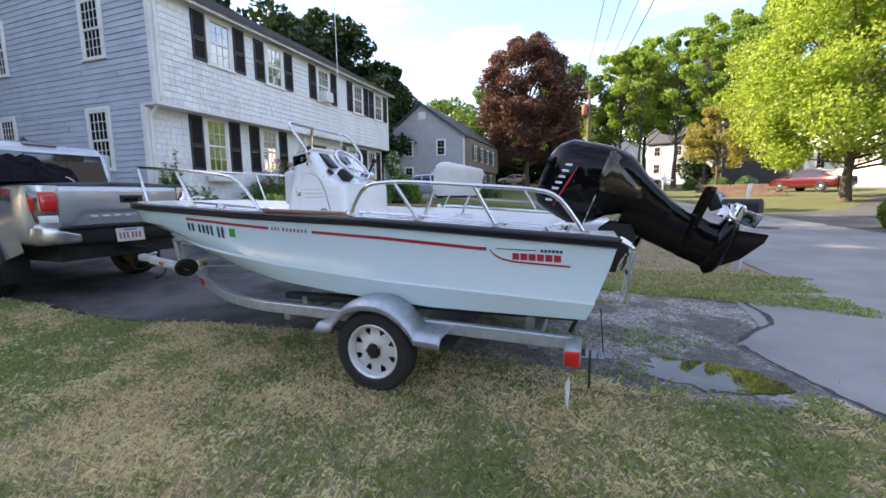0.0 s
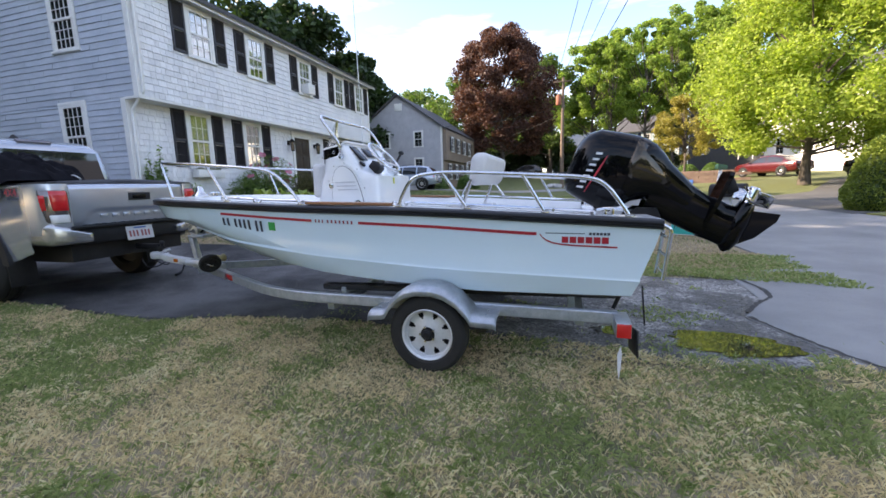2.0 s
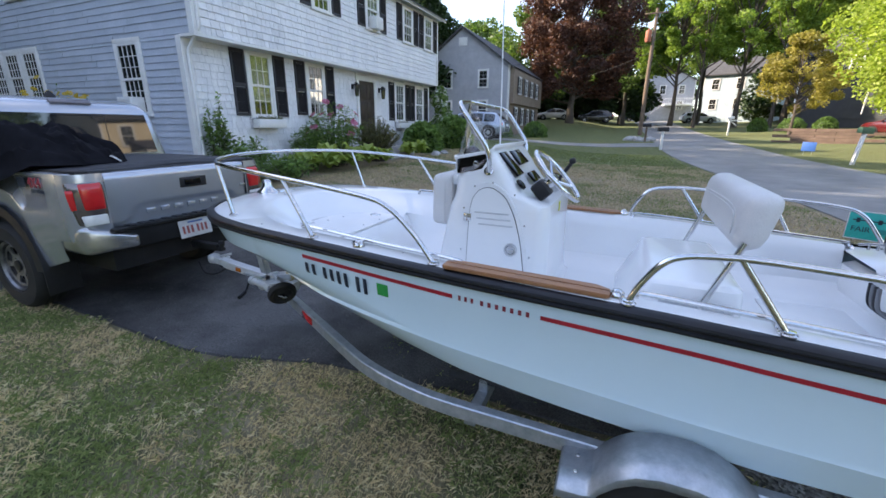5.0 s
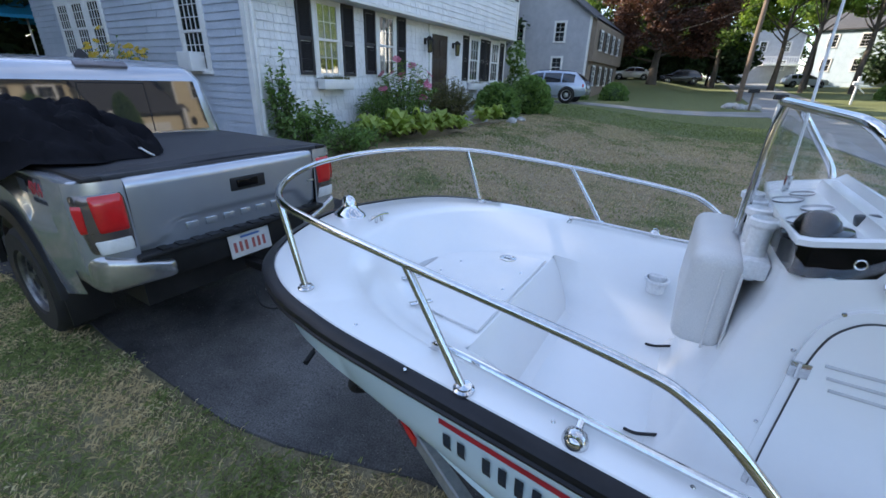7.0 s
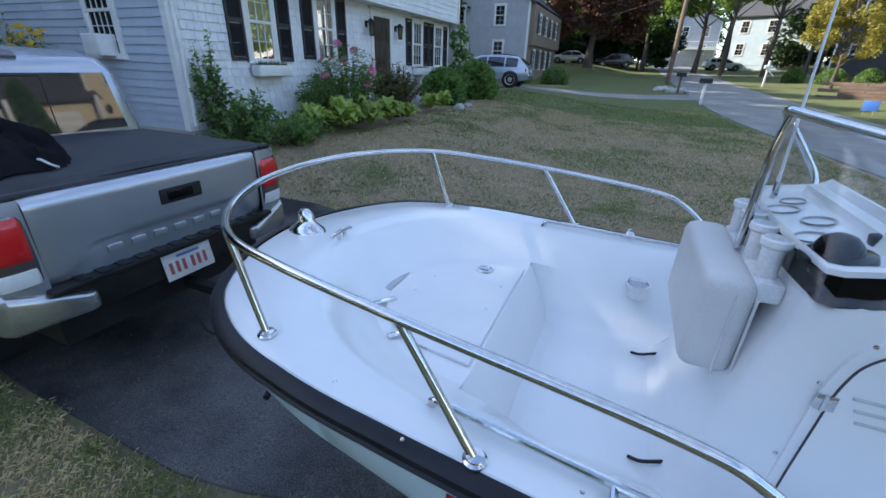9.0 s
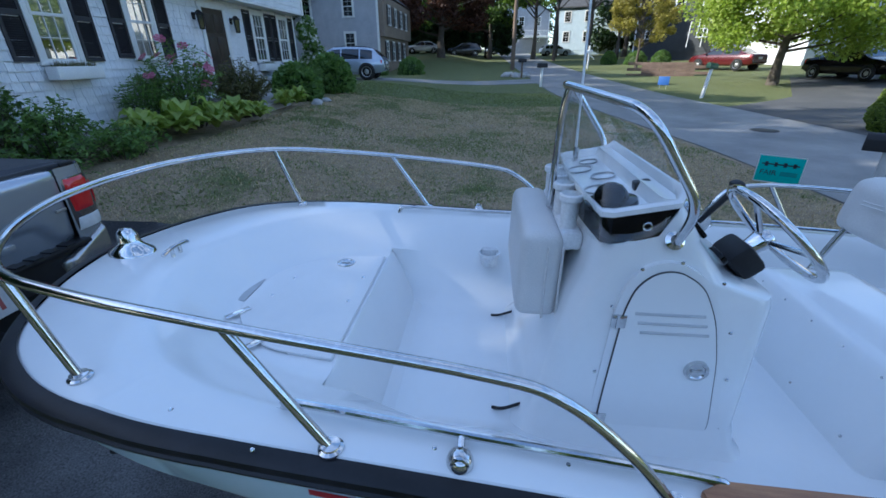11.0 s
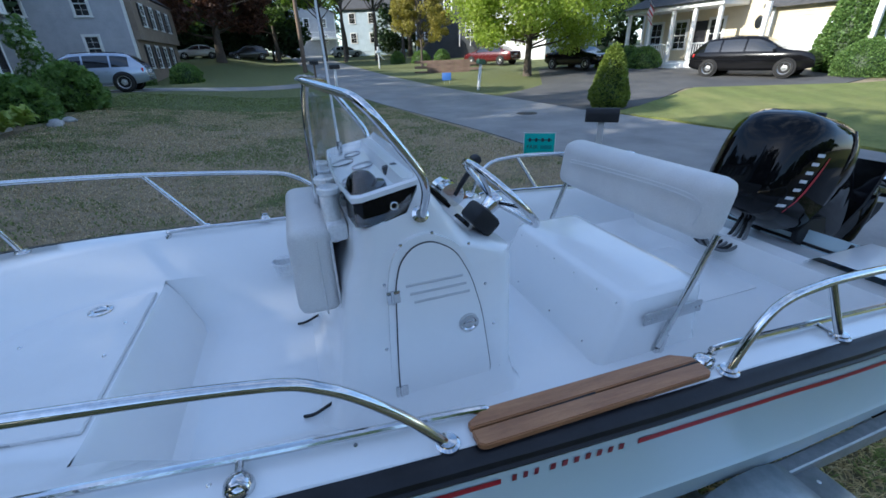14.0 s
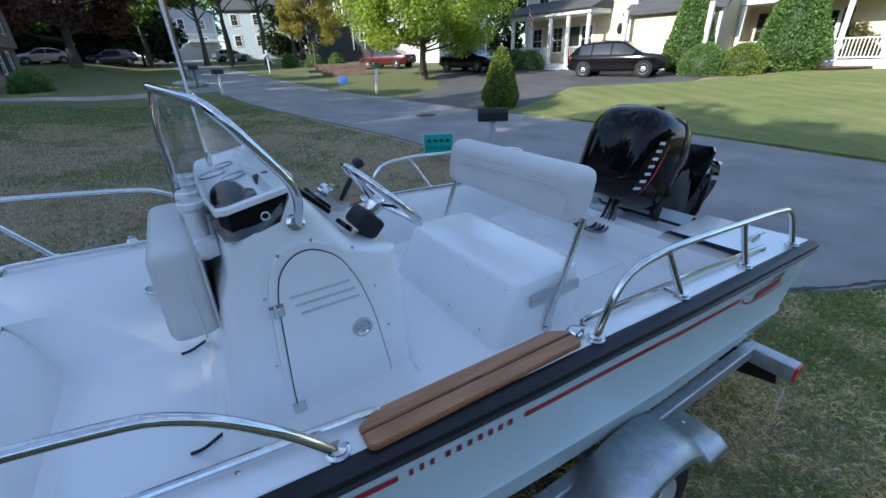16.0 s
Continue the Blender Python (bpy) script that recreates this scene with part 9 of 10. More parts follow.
for x in (-2.15, 2.15):
    bm = B()
    box(bm, x - 0.1, x + 0.1, -0.9, -0.7, 0, 3.0, 0.01)
    part("post", bm, WHITEPAINT, gw)
# second cream house to the south
y2 = far_house("second_cream_house", "cream house with black shutters behind evergreens", pose(26.0, 10.4, terrain(25, 10) + 0.05, 0, 0, -78), 8.5, 8.0, 5.6, 2.6, CREAM,
               [(-2.8, 1.0, 0.9, 1.5), (-0.9, 1.0, 0.9, 1.5), (2.4, 1.0, 0.9, 1.5), (-2.6, 3.7, 0.9, 1.4), (0, 3.7, 0.9, 1.4), (2.6, 3.7, 0.9, 1.4)], "x", [(2.0, 1.2, 0.8, 1.4, 1), (5.0, 1.2, 0.8, 1.4, 1)], True)
bm = B()
box(bm, -4.2, 2.0, -1.9, 0, -0.3, 0.3, 0.02)
box(bm, -4.3, 2.1, -2.0, 0, 2.9, 3.15, 0.02)
part("porch_floor", bm, WHITEPAINT, y2, "white porch deck and beam")
for x in (-4.1, -2.0, 0.0, 1.9):
    bm = B()
    box(bm, x - 0.1, x + 0.1, -1.88, -1.68, 0.3, 2.9, 0.015)
    part("column", bm, WHITEPAINT, y2)
railing(y2, [(-4.1, -1.78, 0.3), (1.9, -1.78, 0.3)])
far_house("white_house", "white sunlit house behind the maple", pose(17.5, 40.0, terrain(17, 40) + 0.3, 0, 0, -70), 8, 8, 5.6, 2.6, WHITECLAP, [(-2.5, 1.2, 0.8, 1.4), (2.5, 1.2, 0.8, 1.4), (-2.5, 3.8, 0.8, 1.3), (0, 3.8, 0.8, 1.3), (2.5, 3.8, 0.8, 1.3)], "x")
dh = far_house("dark_house", "dark grey-green house up the street", pose(15.0, 49.5, terrain(15, 49) + 0.8, 0, 0, -45), 8, 8, 5.6, 2.6, DARKCLAP, [(-2.5, 1.2, 0.8, 1.4), (2.5, 1.2, 0.8, 1.4), (-2.5, 3.8, 0.8, 1.3), (0, 3.8, 0.8, 1.3), (2.5, 3.8, 0.8, 1.3)], "x")
railing(dh, [(2.8, -0.6, 1.6), (3.6, -2.6, 0.2)])
railing(dh, [(1.6, -0.6, 1.6), (2.4, -2.6, 0.2)])
far_house("blue_house", "light blue house up the street", pose(11.5, 74, terrain(11, 74) + 0.6, 0, 0, -20), 9, 8, 6.0, 2.6, BLUECLAP, [(-3, 1.2, 0.9, 1.4), (0, 1.2, 0.9, 1.4), (3, 1.2, 0.9, 1.4), (-3, 3.9, 0.9, 1.4), (0, 3.9, 0.9, 1.4), (3, 3.9, 0.9, 1.4)], "x")
eh = far_house("end_house", "dark house with white railings at the street's end", pose(2.6, 88, terrain(2, 88) + 0.9, 0, 0, 6), 10, 8, 5.8, 2.6, GREYCLAP, [(-3, 3.6, 0.9, 1.4), (0, 3.6, 0.9, 1.4), (3, 3.6, 0.9, 1.4), (-3, 1.0, 0.9, 1.4), (3, 1.0, 0.9, 1.4)], "y")
bm = B()
box(bm, 0.2, 4.8, -2.4, 0, 1.6, 1.85)
part("deck_floor", bm, WHITEPAINT, eh)
railing(eh, [(0.2, -2.3, 1.85), (4.8, -2.3, 1.85)], 0.9, 0.3)
railing(eh, [(-2.0, -2.3, 0.0), (0.2, -2.3, 1.85)], 0.9, 0.3)


# ---- parked cars ----
ROOFLINES = {
    "saloon": [(0.0, 0.50), (0.008, 0.84), (0.03, 0.98), (0.13, 1.03), (0.27, 1.34), (0.38, 1.43), (0.52, 1.43), (0.60, 1.35), (0.745, 1.02), (0.90, 0.88), (0.975, 0.72), (1.0, 0.48)],
    "estate": [(0.0, 0.50), (0.008, 0.90), (0.03, 1.08), (0.11, 1.46), (0.18, 1.57), (0.35, 1.62), (0.52, 1.60), (0.60, 1.51), (0.755, 1.10), (0.91, 0.98), (0.98, 0.80), (1.0, 0.52)],
}


def car(name, label, m, paint, L=4.6, Wd=1.8, style="saloon", Hh=None, rim=None):
    """A parked car in the pose m: x forward, y left, origin on the ground in its middle."""
    e = thing(name, m, label, "car")
    h = Wd / 2
    line = [(f * L - L / 2, z * (Hh or 1.0)) for f, z in ROOFLINES[style]]
    top_pts = smooth_path([(x, 0, z) for x, z in line], 5)
    table = [(p.x, p.z) for p in top_pts]
    top = lambda x: lerp_table(x, table)
    belt = lambda x: min(top(x) - 0.01, (0.97 if style == "estate" else 0.90) * (Hh or 1.0) - 0.03 * x / L)
    wide = lambda x: h * (1 - 0.17 * abs(2 * x / L) ** 5)
    floor_z = lambda x: 0.24 + 0.16 * abs(2 * x / L) ** 8

    def ring(x):
        t, b, w, f = top(x), belt(x), wide(x), floor_z(x)
        roof = min(1.0, max(0.0, (t - b) / 0.5))
        half = [(0.0, f), (0.84 * w, f), (0.965 * w, f + 0.10), (1.0 * w, f + (b - f) * 0.5), (0.985 * w, b - 0.07), (0.945 * w, b)]
        half += [(w * (0.945 - 0.09 * roof), b + (t - b) * 0.45), (w * (0.90 - 0.19 * roof), t - 0.055 * roof - 0.004), (w * (0.72 - 0.10 * roof), t - 0.012), (0.0, t)]
        return [Vector((x, y, z)) for y, z in half] + [Vector((x, -y, z)) for y, z in half[-2:0:-1]]
    bm = B()
    xs = sorted({p.x for p in top_pts})
    loft(bm, [ring(x) for x in xs], closed=True, cap=True)
    bmesh.ops.recalc_face_normals(bm, faces=bm.faces)
    part("body", bm, paint, e, "", 38)
    X = lambda f: f * L - L / 2
    rear, front = (0.13, 0.70) if style == "estate" else (0.20, 0.70)
    cuts = ((rear, 0.26), (0.275, 0.46), (0.475, front)) if style == "estate" else ((rear, 0.44), (0.455, front))
    for sg in (1, -1):
        for a, b in cuts:
            bm = B()
            rows = []
            for k in range(9):
                x = X(a + (b - a) * k / 8)
                g = ring(x)
                lo, mid, hi = g[5], g[6], g[7]
                pts = [lo + (mid - lo) * 0.12, mid, mid + (hi - mid) * 0.80]
                rows.append([Vector((q.x, sg * (q.y + 0.008), q.z + 0.002)) for q in pts])
            loft(bm, rows)
            bmesh.ops.recalc_face_normals(bm, faces=bm.faces)
            part("side_window", bm, GLASS, e)
    for nm, a, b in (("windscreen", 0.61, 0.735), ("rear_window", 0.04, 0.105) if style == "estate" else ("rear_window", 0.145, 0.26)):
        bm = B()
        rows = []
        for k in range(5):
            x = X(a + (b - a) * k / 4)
            g = ring(x)
            rows.append([Vector((x, q * g[8].y, g[8].z + (g[9].z - g[8].z) * (1 - q * q) + 0.008)) for q in (-1, -0.5, 0, 0.5, 1)])
        loft(bm, rows)
        bmesh.ops.recalc_face_normals(bm, faces=bm.faces)
        part(nm, bm, GLASS, e)
    R = 0.34 if style == "estate" else 0.32
    for sg in (1, -1):
        for f in (0.195, 0.805):
            x = X(f)
            bm = B()
            lathe(bm, [(0.0, 0.016), (R + 0.05, 0.016), (R + 0.055, -0.03), (0, -0.03)], pose(x, sg * (wide(x) - 0.002), R, -90 * sg, 0, 0), 28)
            part("wheel_arch", bm, BLACKMATT, e)
            wheel_assembly(e, pose(x, sg * (wide(x) - 0.035), R, 0, 0, 0 if sg > 0 else 180), R, 0.20, R * 0.68, rim or ALU, 5, "wheel")
        bm = B()
        boxm(bm, pose(X(0.035), sg * h * 0.76, belt(X(0.04)) - 0.10, 0, 0, sg * -22), 0.14, 0.22, 0.15, 0.03)
        part("tail_light", bm, REDLENS, e)
        bm = B()
        boxm(bm, pose(X(0.955), sg * h * 0.70, 0.70 * (Hh or 1.0), 0, 0, sg * 24), 0.20, 0.26, 0.11, 0.03)
        part("headlight", bm, CLEARLENS, e)
        bm = B()
        boxm(bm, pose(X(0.70), sg * (h + 0.05), belt(0) + 0.07), 0.09, 0.17, 0.11, 0.03)
        part("door_mirror", bm, paint, e)
        for f in (0.30, 0.50):
            bm = B()
            boxm(bm, pose(X(f), sg * (h * 0.995), belt(0) - 0.12), 0.16, 0.03, 0.025, 0.006)
            part("door_handle", bm, paint, e)
        if style == "estate":
            bm = B()
            tube(bm, [(X(0.20), sg * h * 0.66, top(X(0.2)) + 0.02), (X(0.36), sg * h * 0.66, top(X(0.36)) + 0.03), (X(0.54), sg * h * 0.66, top(X(0.54)) + 0.01)], 0.016, 6)
            part("roof_rack", bm, BLACKMATT, e)
    bm = B()
    boxm(bm, pose(X(0.004), 0, 0.72), 0.03, 0.42, 0.12, 0.005)
    part("number_plate", bm, PAPER, e)
    bm = B()
    boxm(bm, pose(X(0.988), 0, 0.56), 0.05, 0.8, 0.13, 0.02)
    part("grille", bm, BLACKMATT, e)
    return e


def parked(x, y, a):
    return pose(x, y, terrain(x, y) + 0.02, 0, 0, a)


car("crossover", "silver-blue crossover parked on the next drive", parked(-10.15, 23.9, 184), car_paint("silver_paint", (0.46, 0.52, 0.62), 0.45), 4.4, 1.84, "estate", 0.88)
car("sedan", "pale beige sedan parked up the street", parked(-11.4, 60.0, 186), car_paint("beige_paint", (0.55, 0.53, 0.47), 0.3), 4.5, 1.75, "saloon")
car("dark_hatchback", "dark grey car parked under the trees", parked(-6.2, 60.3, 190), car_paint("dark_paint", (0.02, 0.022, 0.028), 0.1), 4.4, 1.78, "estate", 0.95)
car("estate_car", "black estate car with roof rails on the far drive", parked(17.25, 16.6, -69), car_paint("brown_black_paint", (0.007, 0.007, 0.008), 0.0), 4.75, 1.82, "estate")
car("black_car", "black sedan parked before the porch", parked(15.1, 26.3, -80), car_paint("black_paint", (0.005, 0.005, 0.006), 0.0), 4.6, 1.8, "saloon")
# red paint darkened to stand for the maple's shade on the car
car("red_car", "dark red sedan parked beyond the maple", parked(13.4, 35.4, 119), car_paint("red_paint", (0.085, 0.006, 0.008), 0.1), 4.6, 1.8, "saloon")
car("white_car", "white car far up the street", parked(6.8, 72, 10), car_paint("white_paint", (0.7, 0.7, 0.7), 0.0), 4.5, 1.8, "estate", 0.95)
car("far_blue_car", "dark blue car at the street's end", parked(-1.5, 80, 30), car_paint("blue_paint", (0.05, 0.07, 0.12), 0.3), 4.5, 1.8, "estate", 0.95)


# ---- street furniture ----
def utility_pole():
    x, y = -1.05, 39.0
    e = thing("utility_pole", pose(x, y, terrain(x, y) - 0.2), "weathered wooden utility pole with a transformer", "pole")
    bm = B()
    tube(bm, [(0, 0, 0), (0, 0, 4.5), (0.05, 0, 9.3)], [0.17, 0.145, 0.11], 12)
    part("shaft", bm, POLEWOOD, e)
    bm = B()
    lathe(bm, [(0, 0), (0.2, 0.01), (0.22, 0.05), (0.22, 0.75), (0.2, 0.8), (0.08, 0.84), (0.05, 0.95), (0, 0.95)], pose(-0.34, -0.1, 7.0), 20)
    part("transformer", bm, surface("rusty_transformer", (0.30, 0.09, 0.05), (0.42, 0.16, 0.09), 5, 0.7), e, "rusty orange transformer drum")
    bm = B()
    boxm(bm, pose(0, -0.1, 8.95), 1.6, 0.1, 0.1, 0.01)
    part("cross_arm", bm, POLEWOOD, e)
    wires = (((0.6, -0.1, 9.05), (6.0, -60.0, 10.0), 1.2), ((0.05, 0, 9.3), (5.2, -60.0, 10.6), 1.2), ((-0.6, -0.1, 9.05), (4.2, -60.0, 10.0), 1.2), ((0, -0.1, 7.0), (5.5, -60, 7.6), 1.5),
             ((0, 0, 6.9), (-13.5, -4.3, 5.6), 0.6), ((0, 0, 6.3), (-13.5, 10.5, 4.9), 0.7), ((0, 0, 6.6), (0.4, 40, 7.6), 0.8), ((0, 0, 9.0), (0.4, 40, 10.4), 0.8))
    for a, b, sag in wires:
        a, b = Vector(a), Vector(b)
        bm = B()
        tube(bm, [a + (b - a) * k / 16 - Vector((0, 0, sag * 4 * k / 16 * (1 - k / 16))) for k in range(17)], 0.014, 5)
        part("wire", bm, BLACKMATT, e)


utility_pole()


def mailbox(x, y, label, post_mat, box_mat, h=1.0, a=0.0, group="mailboxes"):
    e = thing("mailbox", pose(x, y, terrain(x, y) - 0.05, 0, 0, a), label, "mailbox", group)
    bm = B()
    box(bm, -0.05, 0.05, -0.05, 0.05, 0, h, 0.006)
    part("post", bm, post_mat, e)
    bm = B()
    o = [(-0.09, 0), (0.09, 0), (0.09, 0.12)] + [(0.09 * math.cos(k * math.pi / 8), 0.12 + 0.09 * math.sin(k * math.pi / 8)) for k in range(1, 8)] + [(-0.09, 0.12)]
    prism(bm, o, 0.5, Matrix(((0, 0, 1, -0.25), (1, 0, 0, 0), (0, 1, 0, h), (0, 0, 0, 1))), 0.004)
    part("box", bm, box_mat, e)
    return e


mailbox(1.9, 7.68, "dark grey mailbox on a pale wooden post", surface("pale_post", (0.4, 0.4, 0.4), (0.52, 0.52, 0.52), 4, 0.8), BLACKMATT, 0.92, -38)
mailbox(-0.25, 25.3, "black mailbox on a white post by the street", WHITEPAINT, BLACKMATT, 0.95, 20)
mailbox(-0.85, 31.0, "black mailbox on a wooden post by the street", POLEWOOD, BLACKMATT, 0.95, 10)
wm = mailbox(5.15, 40.3, "white mailbox on a tall white post with an arm", WHITEPAINT, WHITEPAINT, 1.25, 10)
bm = B()
box(bm, -0.07, 0.07, -0.07, 0.07, 1.2, 1.75, 0.01)
boxm(bm, pose(0.35, 0, 1.15), 0.9, 0.09, 0.09, 0.01)
boxm(bm, pose(0.3, 0, 0.92, 0, 40, 0), 0.5, 0.07, 0.07, 0.01)
part("arm", bm, WHITEPAINT, wm)
tp = mailbox(5.7, 20.9, "green mailbox on a leaning white post", WHITEPAINT, plain("green_mailbox", (0.02, 0.10, 0.06), 0.4), 1.15, 30)
tp.rotation_euler.rotate(Euler((0, radians(6), 0)))


def yard_sign(x, y, z, w, h, face, label, a, text=None):
    e = thing("yard_sign", pose(x, y, terrain(x, y), 0, 0, a), label, "sign")
    dz = z - terrain(x, y)
    bm = B()
    box(bm, -w / 2, w / 2, -0.006, 0.006, dz, dz + h, 0.002)
    part("panel", bm, face, e)
    for sx in (-0.3, 0.3):
        bm = B()
        tube(bm, [(sx * w, 0.010, -0.05), (sx * w, 0.010, dz + h * 0.5)], 0.006, 6)
        part("stake", bm, ALU, e)
    if text:
        lettering("sign_text", text, h * 0.26, Matrix.Translation((-w * 0.22, -0.008, dz + h * 0.36)) @ Euler((radians(90), 0, 0)).to_matrix().to_4x4(), NAVY, e)
        bm = B()
        boxm(bm, pose(w * 0.22, -0.008, dz + h * 0.36), w * 0.36, 0.003, h * 0.16)
        part("text_bar", bm, plain("mid_teal", (0.02, 0.26, 0.25), 0.5), e)
        bm = B()
        boxm(bm, pose(0, -0.008, dz + h * 0.68), w * 0.8, 0.003, h * 0.04)
        for k in range(4):
            boxm(bm, pose(-w * 0.3 + k * w * 0.2, -0.008, dz + h * 0.68), h * 0.1, 0.003, h * 0.16)
        part("skyline", bm, NAVY, e)
        bm = B()
        for q in (-1, 1):
            boxm(bm, pose(q * w * 0.49, -0.008, dz + h / 2), w * 0.02, 0.003, h)
            boxm(bm, pose(0, -0.008, dz + h / 2 + q * h * 0.485), w, 0.003, h * 0.03)
        part("border", bm, PAPER, e)
    return e


yard_sign(1.72, 9.15, 0.16, 0.60, 0.43, plain("teal_sign", (0.03, 0.47, 0.42), 0.5), "teal yard sign with dark lettering on the lawn", -32, "FAIR")
yard_sign(5.45, 24.45, 0.82, 0.48, 0.38, plain("blue_sign", (0.05, 0.14, 0.42), 0.5), "small blue yard sign across the street", -25)


def bits():
    bm = B()
    rnd = random.Random(3)
    for k in range(5):
        t = B()
        bmesh.ops.create_icosphere(t, subdivisions=2, radius=0.35)
        for v in t.verts:
            v.co *= 1 + 0.35 * noise.noise(v.co * 3 + Vector((k * 7, 0, 0)))
            v.co.z *= 0.7
        ob = part("rock", t, STONE, None, "", 50)
        x, y = -1.2 + 0.55 * (k % 3) - 0.2 * k, 31.6 + 0.4 * (k // 2)
        ob.matrix_world = pose(x, y, terrain(x, y) + 0.05, 0, 0, k * 70)
        tagged(ob, "pale boulder beside the street mailbox", "rock", "roadside rocks")
    bm.free()
    # red-brown retaining wall: courses of timber
    w = thing("retaining_wall", pose(5.0, 33.9, terrain(5.0, 33.9), 0, 0, -24), "low red-brown timber retaining wall", "wall")
    tim = surface("red_timber", (0.12, 0.08, 0.063), (0.185, 0.128, 0.102), 3, 0.9, 0, 40, 0.4, rand=0.15)
    bm = B()
    box(bm, 0, 1.98, -0.1, 0.1, 0, 0.17, 0.01, 1)
    me = mesh_from("timber", bm, tim)
    for r in range(5):
        for k in range(2):
            shared("timber", me, w, pose(1.4 + k * 2.0 + (r % 2) * 0.9, 0.012 * r, r * 0.175 - 0.1))
    # broken seam where the asphalt ends: a ragged dark strip of soil
    for line in ([(1.36, 5.75), (1.45, 5.25), (1.42, 4.85), (1.20, 4.55), (1.02, 4.25)], [(0.98, 4.12), (1.10, 3.75), (1.24, 3.42), (1.42, 3.12), (1.75, 2.9), (2.3, 2.66)]):
        bm = B()
        rows = []
        pts = smooth_path([(x, y, 0) for x, y in line], 14)
        for k, q in enumerate(pts):
            d = (pts[min(k + 1, len(pts) - 1)] - pts[max(k - 1, 0)]).normalized()
            sd = Vector((-d.y, d.x, 0))
            wa = 0.012 + 0.05 * abs(noise.noise((q.x * 6, q.y * 6, 1))) + 0.014 * noise.noise((q.x * 21, q.y * 21, 4))
            wb = 0.010 + 0.04 * abs(noise.noise((q.x * 6, q.y * 6, 7))) + 0.014 * noise.noise((q.x * 19, q.y * 19, 9))
            rows.append([Vector((c.x, c.y, terrain(c.x, c.y) + 0.0315)) for c in (q + sd * wa, q, q - sd * wb)])
        loft(bm, rows)
        bmesh.ops.recalc_face_normals(bm, faces=bm.faces)
        if sum(f.normal.z for f in bm.faces) < 0:
            bmesh.ops.reverse_faces(bm, faces=bm.faces)
        tagged(part("soil_strip", bm, surface("wet_soil", (0.022, 0.021, 0.02), (0.07, 0.065, 0.058), 9, 0.8, 0, 80, 1.0, dist=0.01), None, "", 0), "dark broken edge between asphalt and gravel", "soil", "", "structure")
    # manhole, puddles
    bm = B()
    lathe(bm, [(0, 0.006), (0.27, 0.006), (0.29, 0.0), (0.33, 0.002), (0.34, -0.01)], pose(4.2, 13.9, terrain(4.2, 13.9) + 0.018), 32)
    tagged(part("manhole_cover", bm, plain("iron", (0.05, 0.047, 0.045), 0.7)), "round dark iron manhole cover in the street", "manhole")
    water, nt, b = principled("muddy_puddle_water", 0.02, 0, (0.035, 0.032, 0.024))
    b.inputs["IOR"].default_value = 1.333
    b.inputs["Specular IOR Level"].default_value = 0.8
    for cx, cy, rx, ry, seed in ((0.60, 3.43, 0.44, 0.24, 1), (-0.15, 3.57, 0.20, 0.09, 2)):
        bm = B()
        ring = []
        for k in range(72):
            a = k * math.tau / 72
            f = 1 + 0.40 * noise.noise((math.cos(a) * 1.4, math.sin(a) * 1.4, seed * 5)) + 0.22 * noise.noise((math.cos(a) * 4, math.sin(a) * 4, seed * 3))
            ring.append(bm.verts.new((cx + rx * f * math.cos(a), cy + ry * f * math.sin(a), terrain(cx, cy) + 0.027)))
        bm.faces.new(ring)
        tagged(part("puddle", bm, water, None, "", 0), "shallow rain puddle in the driveway mouth", "puddle", "", "structure")
    # patio umbrella and fence behind the truck
    um = thing("patio_umbrella", pose(-23.5, 8.3, terrain(-23.5, 8.3)), "open blue patio umbrella behind the house", "umbrella")
    bm = B()
    tube(bm, [(0, 0, 0), (0, 0, 3.3)], 0.03, 8)
    part("pole", bm, ALU, um)
    bm = B()
    lathe(bm, [(1.5, 2.75), (1.45, 2.85), (0.75, 3.2), (0.0, 3.45), (0.0, 3.43), (0.75, 3.17), (1.44, 2.82)], Matrix(), 8)
    part("canopy", bm, plain("blue_canvas", (0.03, 0.28, 0.48), 0.8), um)
    fc = thing("picket_fence", pose(-11.9, 6.92, terrain(-11.5, 6.8)), "weathered picket fence panel by the house wall", "fence")
    bm = B()
    prism(bm, [(-0.045, 0), (0.045, 0), (0.045, 1.25), (0, 1.33), (-0.045, 1.25)], 0.018, Matrix(((1, 0, 0, 0), (0, 0, 1, 0), (0, 1, 0, 0), (0, 0, 0, 1))), 0.002)
    me = mesh_from("picket", bm, surface("grey_brown_wood", (0.2, 0.15, 0.11), (0.34, 0.27, 0.2), 4, 0.9, rand=0.15))
    for k in range(4):
        shared("picket", me, fc, pose(-0.22 + k * 0.14, 0.0, 0.02, 0, (-6, 4, -2, 9)[k], 0))
    bm = B()
    box(bm, -0.30, 0.32, 0.02, 0.06, 0.55, 0.62)
    part("fence_rail", bm, POLEWOOD, fc)
    bd = thing("mulch_bed", pose(23.3, 12.2, terrain(23.3, 12.2)), "red bark mulch bed beneath the shrubs", "mulch bed")
    bm = B()
    rows = []
    for k in range(13):
        y = -3.6 + 7.2 * k / 12
        hw = 1.5 * math.sqrt(max(0.02, 1 - (y / 3.7) ** 2))
        rows.append([Vector((x * hw - y * 0.35, y, 0.07 * (1 - x * x) + 0.04 + 0.03 * noise.noise((x * 3, y * 3, 0)))) for x in (-1, -0.6, -0.2, 0.2, 0.6, 1)])
    loft(bm, rows)
    bmesh.ops.recalc_face_normals(bm, faces=bm.faces)
    part("mulch", bm, MULCH, bd)
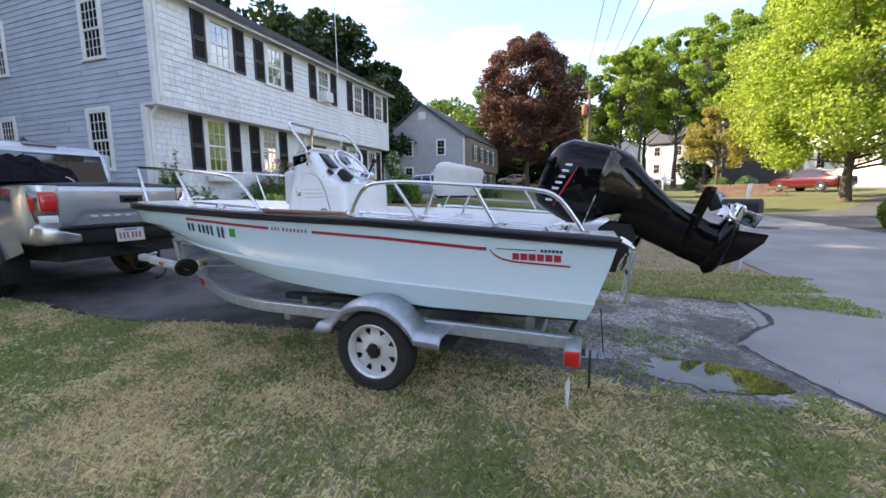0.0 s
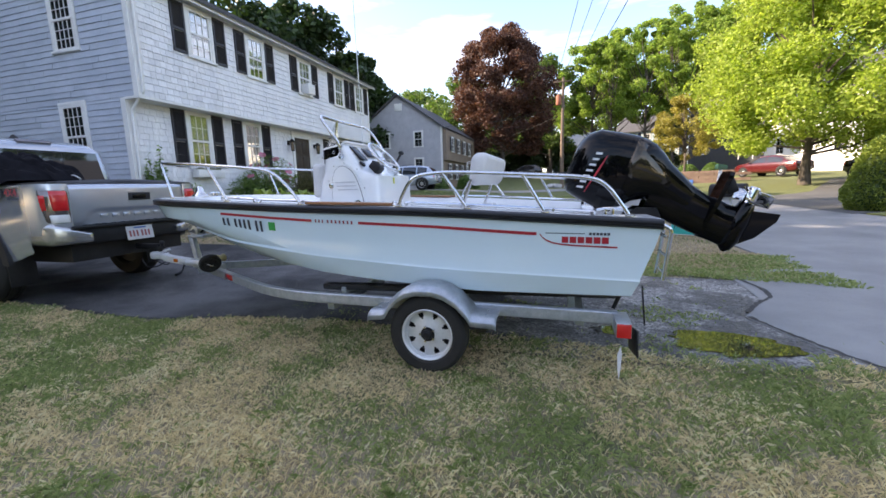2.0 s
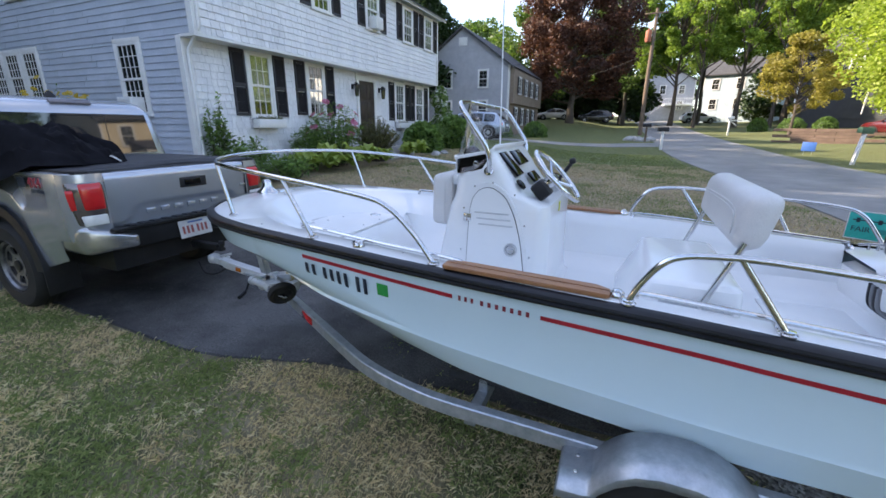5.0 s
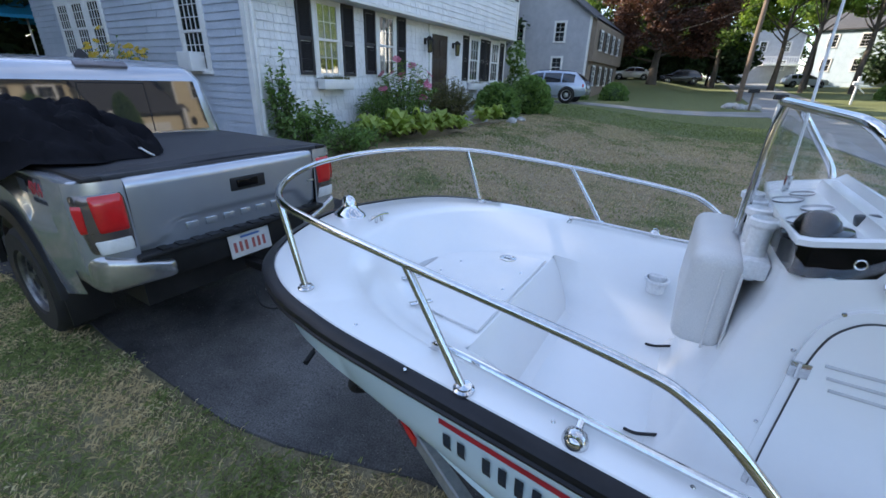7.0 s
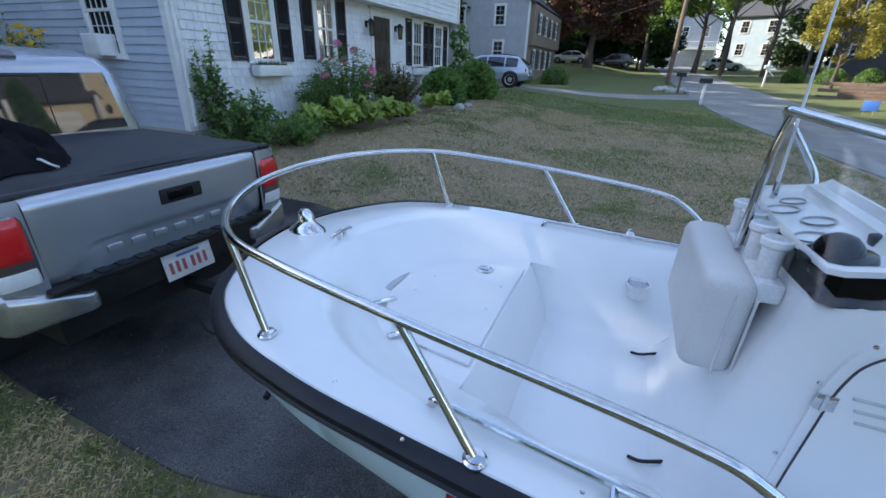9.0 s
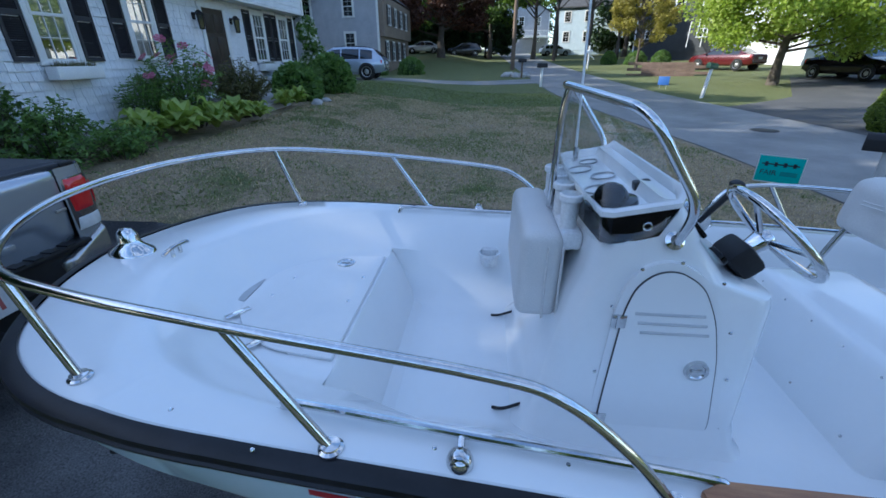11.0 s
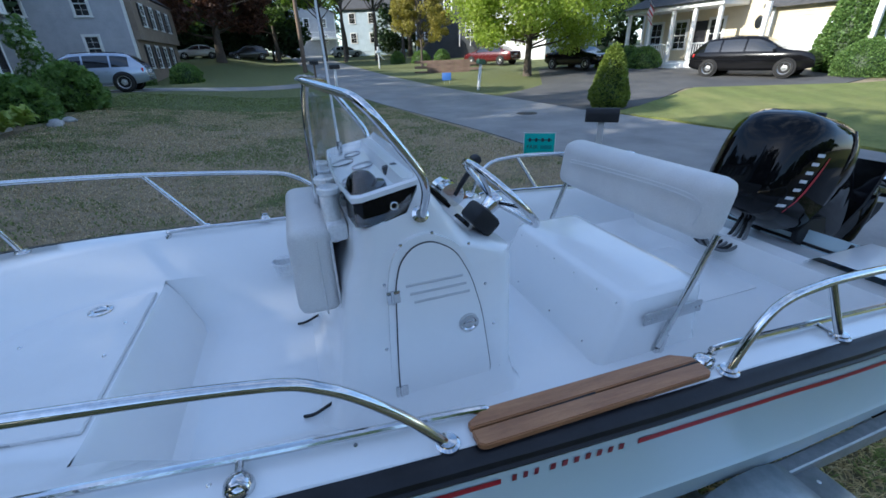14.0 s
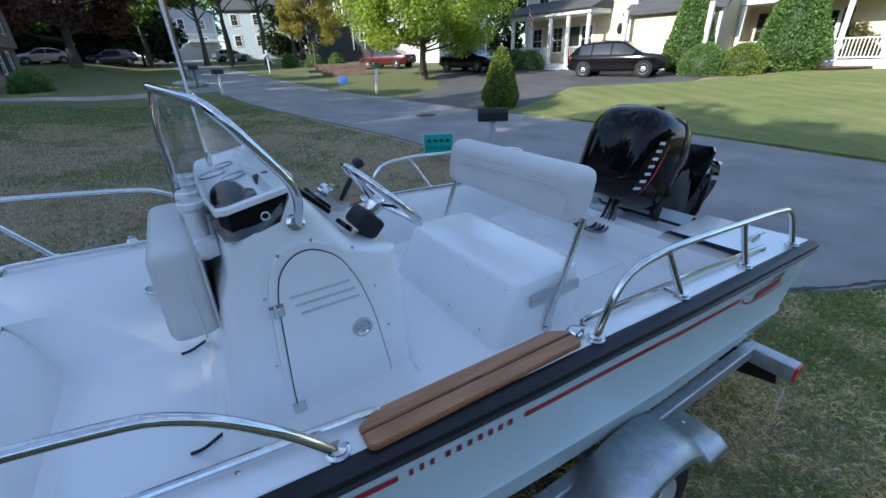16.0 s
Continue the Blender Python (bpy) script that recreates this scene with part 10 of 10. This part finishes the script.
    fl = thing("flag", pose(18.3, 23.9, terrain(18.3, 23.9) + 2.6, 0, 0, 0), "striped red and white flag on the porch column", "flag")
    bm = B()
    tube(bm, [(0.6, 0, 0.0), (-0.5, 0, 0.9)], 0.015, 6)
    part("staff", bm, ALU, fl)
    for k in range(7):
        bm = B()
        z = 0.75 - k * 0.12
        loft(bm, [[Vector((-0.45 + 0.06 * math.sin(k + j), 0.03 * math.sin(j * 1.7), z - j * 0.06 - 0.0)), Vector((-0.05 + 0.06 * math.sin(k + j + 1), 0.03 * math.sin(j * 1.3 + 1), z - 0.35 - j * 0.06))] for j in range(3)])
        part("stripe", bm, RED if k % 2 == 0 else PAPER, fl)


bits()


def pebbles():
    """Loose stones over the washed-out apron."""
    rng = np.random.default_rng(44)
    verts, faces = [], []
    for n in range(16000):
        x, y = (rng.uniform(-1.6, 1.9), rng.uniform(3.0, 5.9)) if n < 5200 else (rng.uniform(-6.5, -1.2), rng.uniform(3.0, 6.0))
        if (x - 0.60) ** 2 / 0.19 + (y - 3.43) ** 2 / 0.065 < 1.0 or (x + 0.15) ** 2 / 0.04 + (y - 3.57) ** 2 / 0.01 < 1:
            continue
        if noise.noise((x * 1.3, y * 1.3, 6)) + 0.25 < rng.random() * 0.7:
            continue
        s = rng.uniform(0.004, 0.014) * (1.0 if n < 5200 else 0.38)
        a = rng.random() * 6.28
        z = terrain(x, y) + (0.016 if x < -1.2 else 0.02)
        i = len(verts)
        for k in range(4):
            r = s * rng.uniform(0.7, 1.3)
            verts.append((x + r * math.cos(a + k * 1.571), y + r * math.sin(a + k * 1.571), z))
        verts.append((x, y, z + s * rng.uniform(0.5, 1.0)))
        faces.extend(((i, i + 1, i + 4), (i + 1, i + 2, i + 4), (i + 2, i + 3, i + 4), (i + 3, i, i + 4)))
    me = bpy.data.meshes.new("pebble")
    me.from_pydata(verts, [], faces)
    m, nt, b = principled("grey_pebble", 0.85)
    geo = nt.nodes.new("ShaderNodeNewGeometry")
    c = ramp(nt, geo.outputs["Random Per Island"], ((0.0, (0.07, 0.067, 0.064)), (1.0, (0.30, 0.285, 0.265)))).outputs[0]
    nt.links.new(c, b.inputs["Base Color"])
    me.materials.append(m)
    tagged(new("pebble", me), "loose grey gravel stones at the driveway mouth", "gravel", "", "stuff")


pebbles()
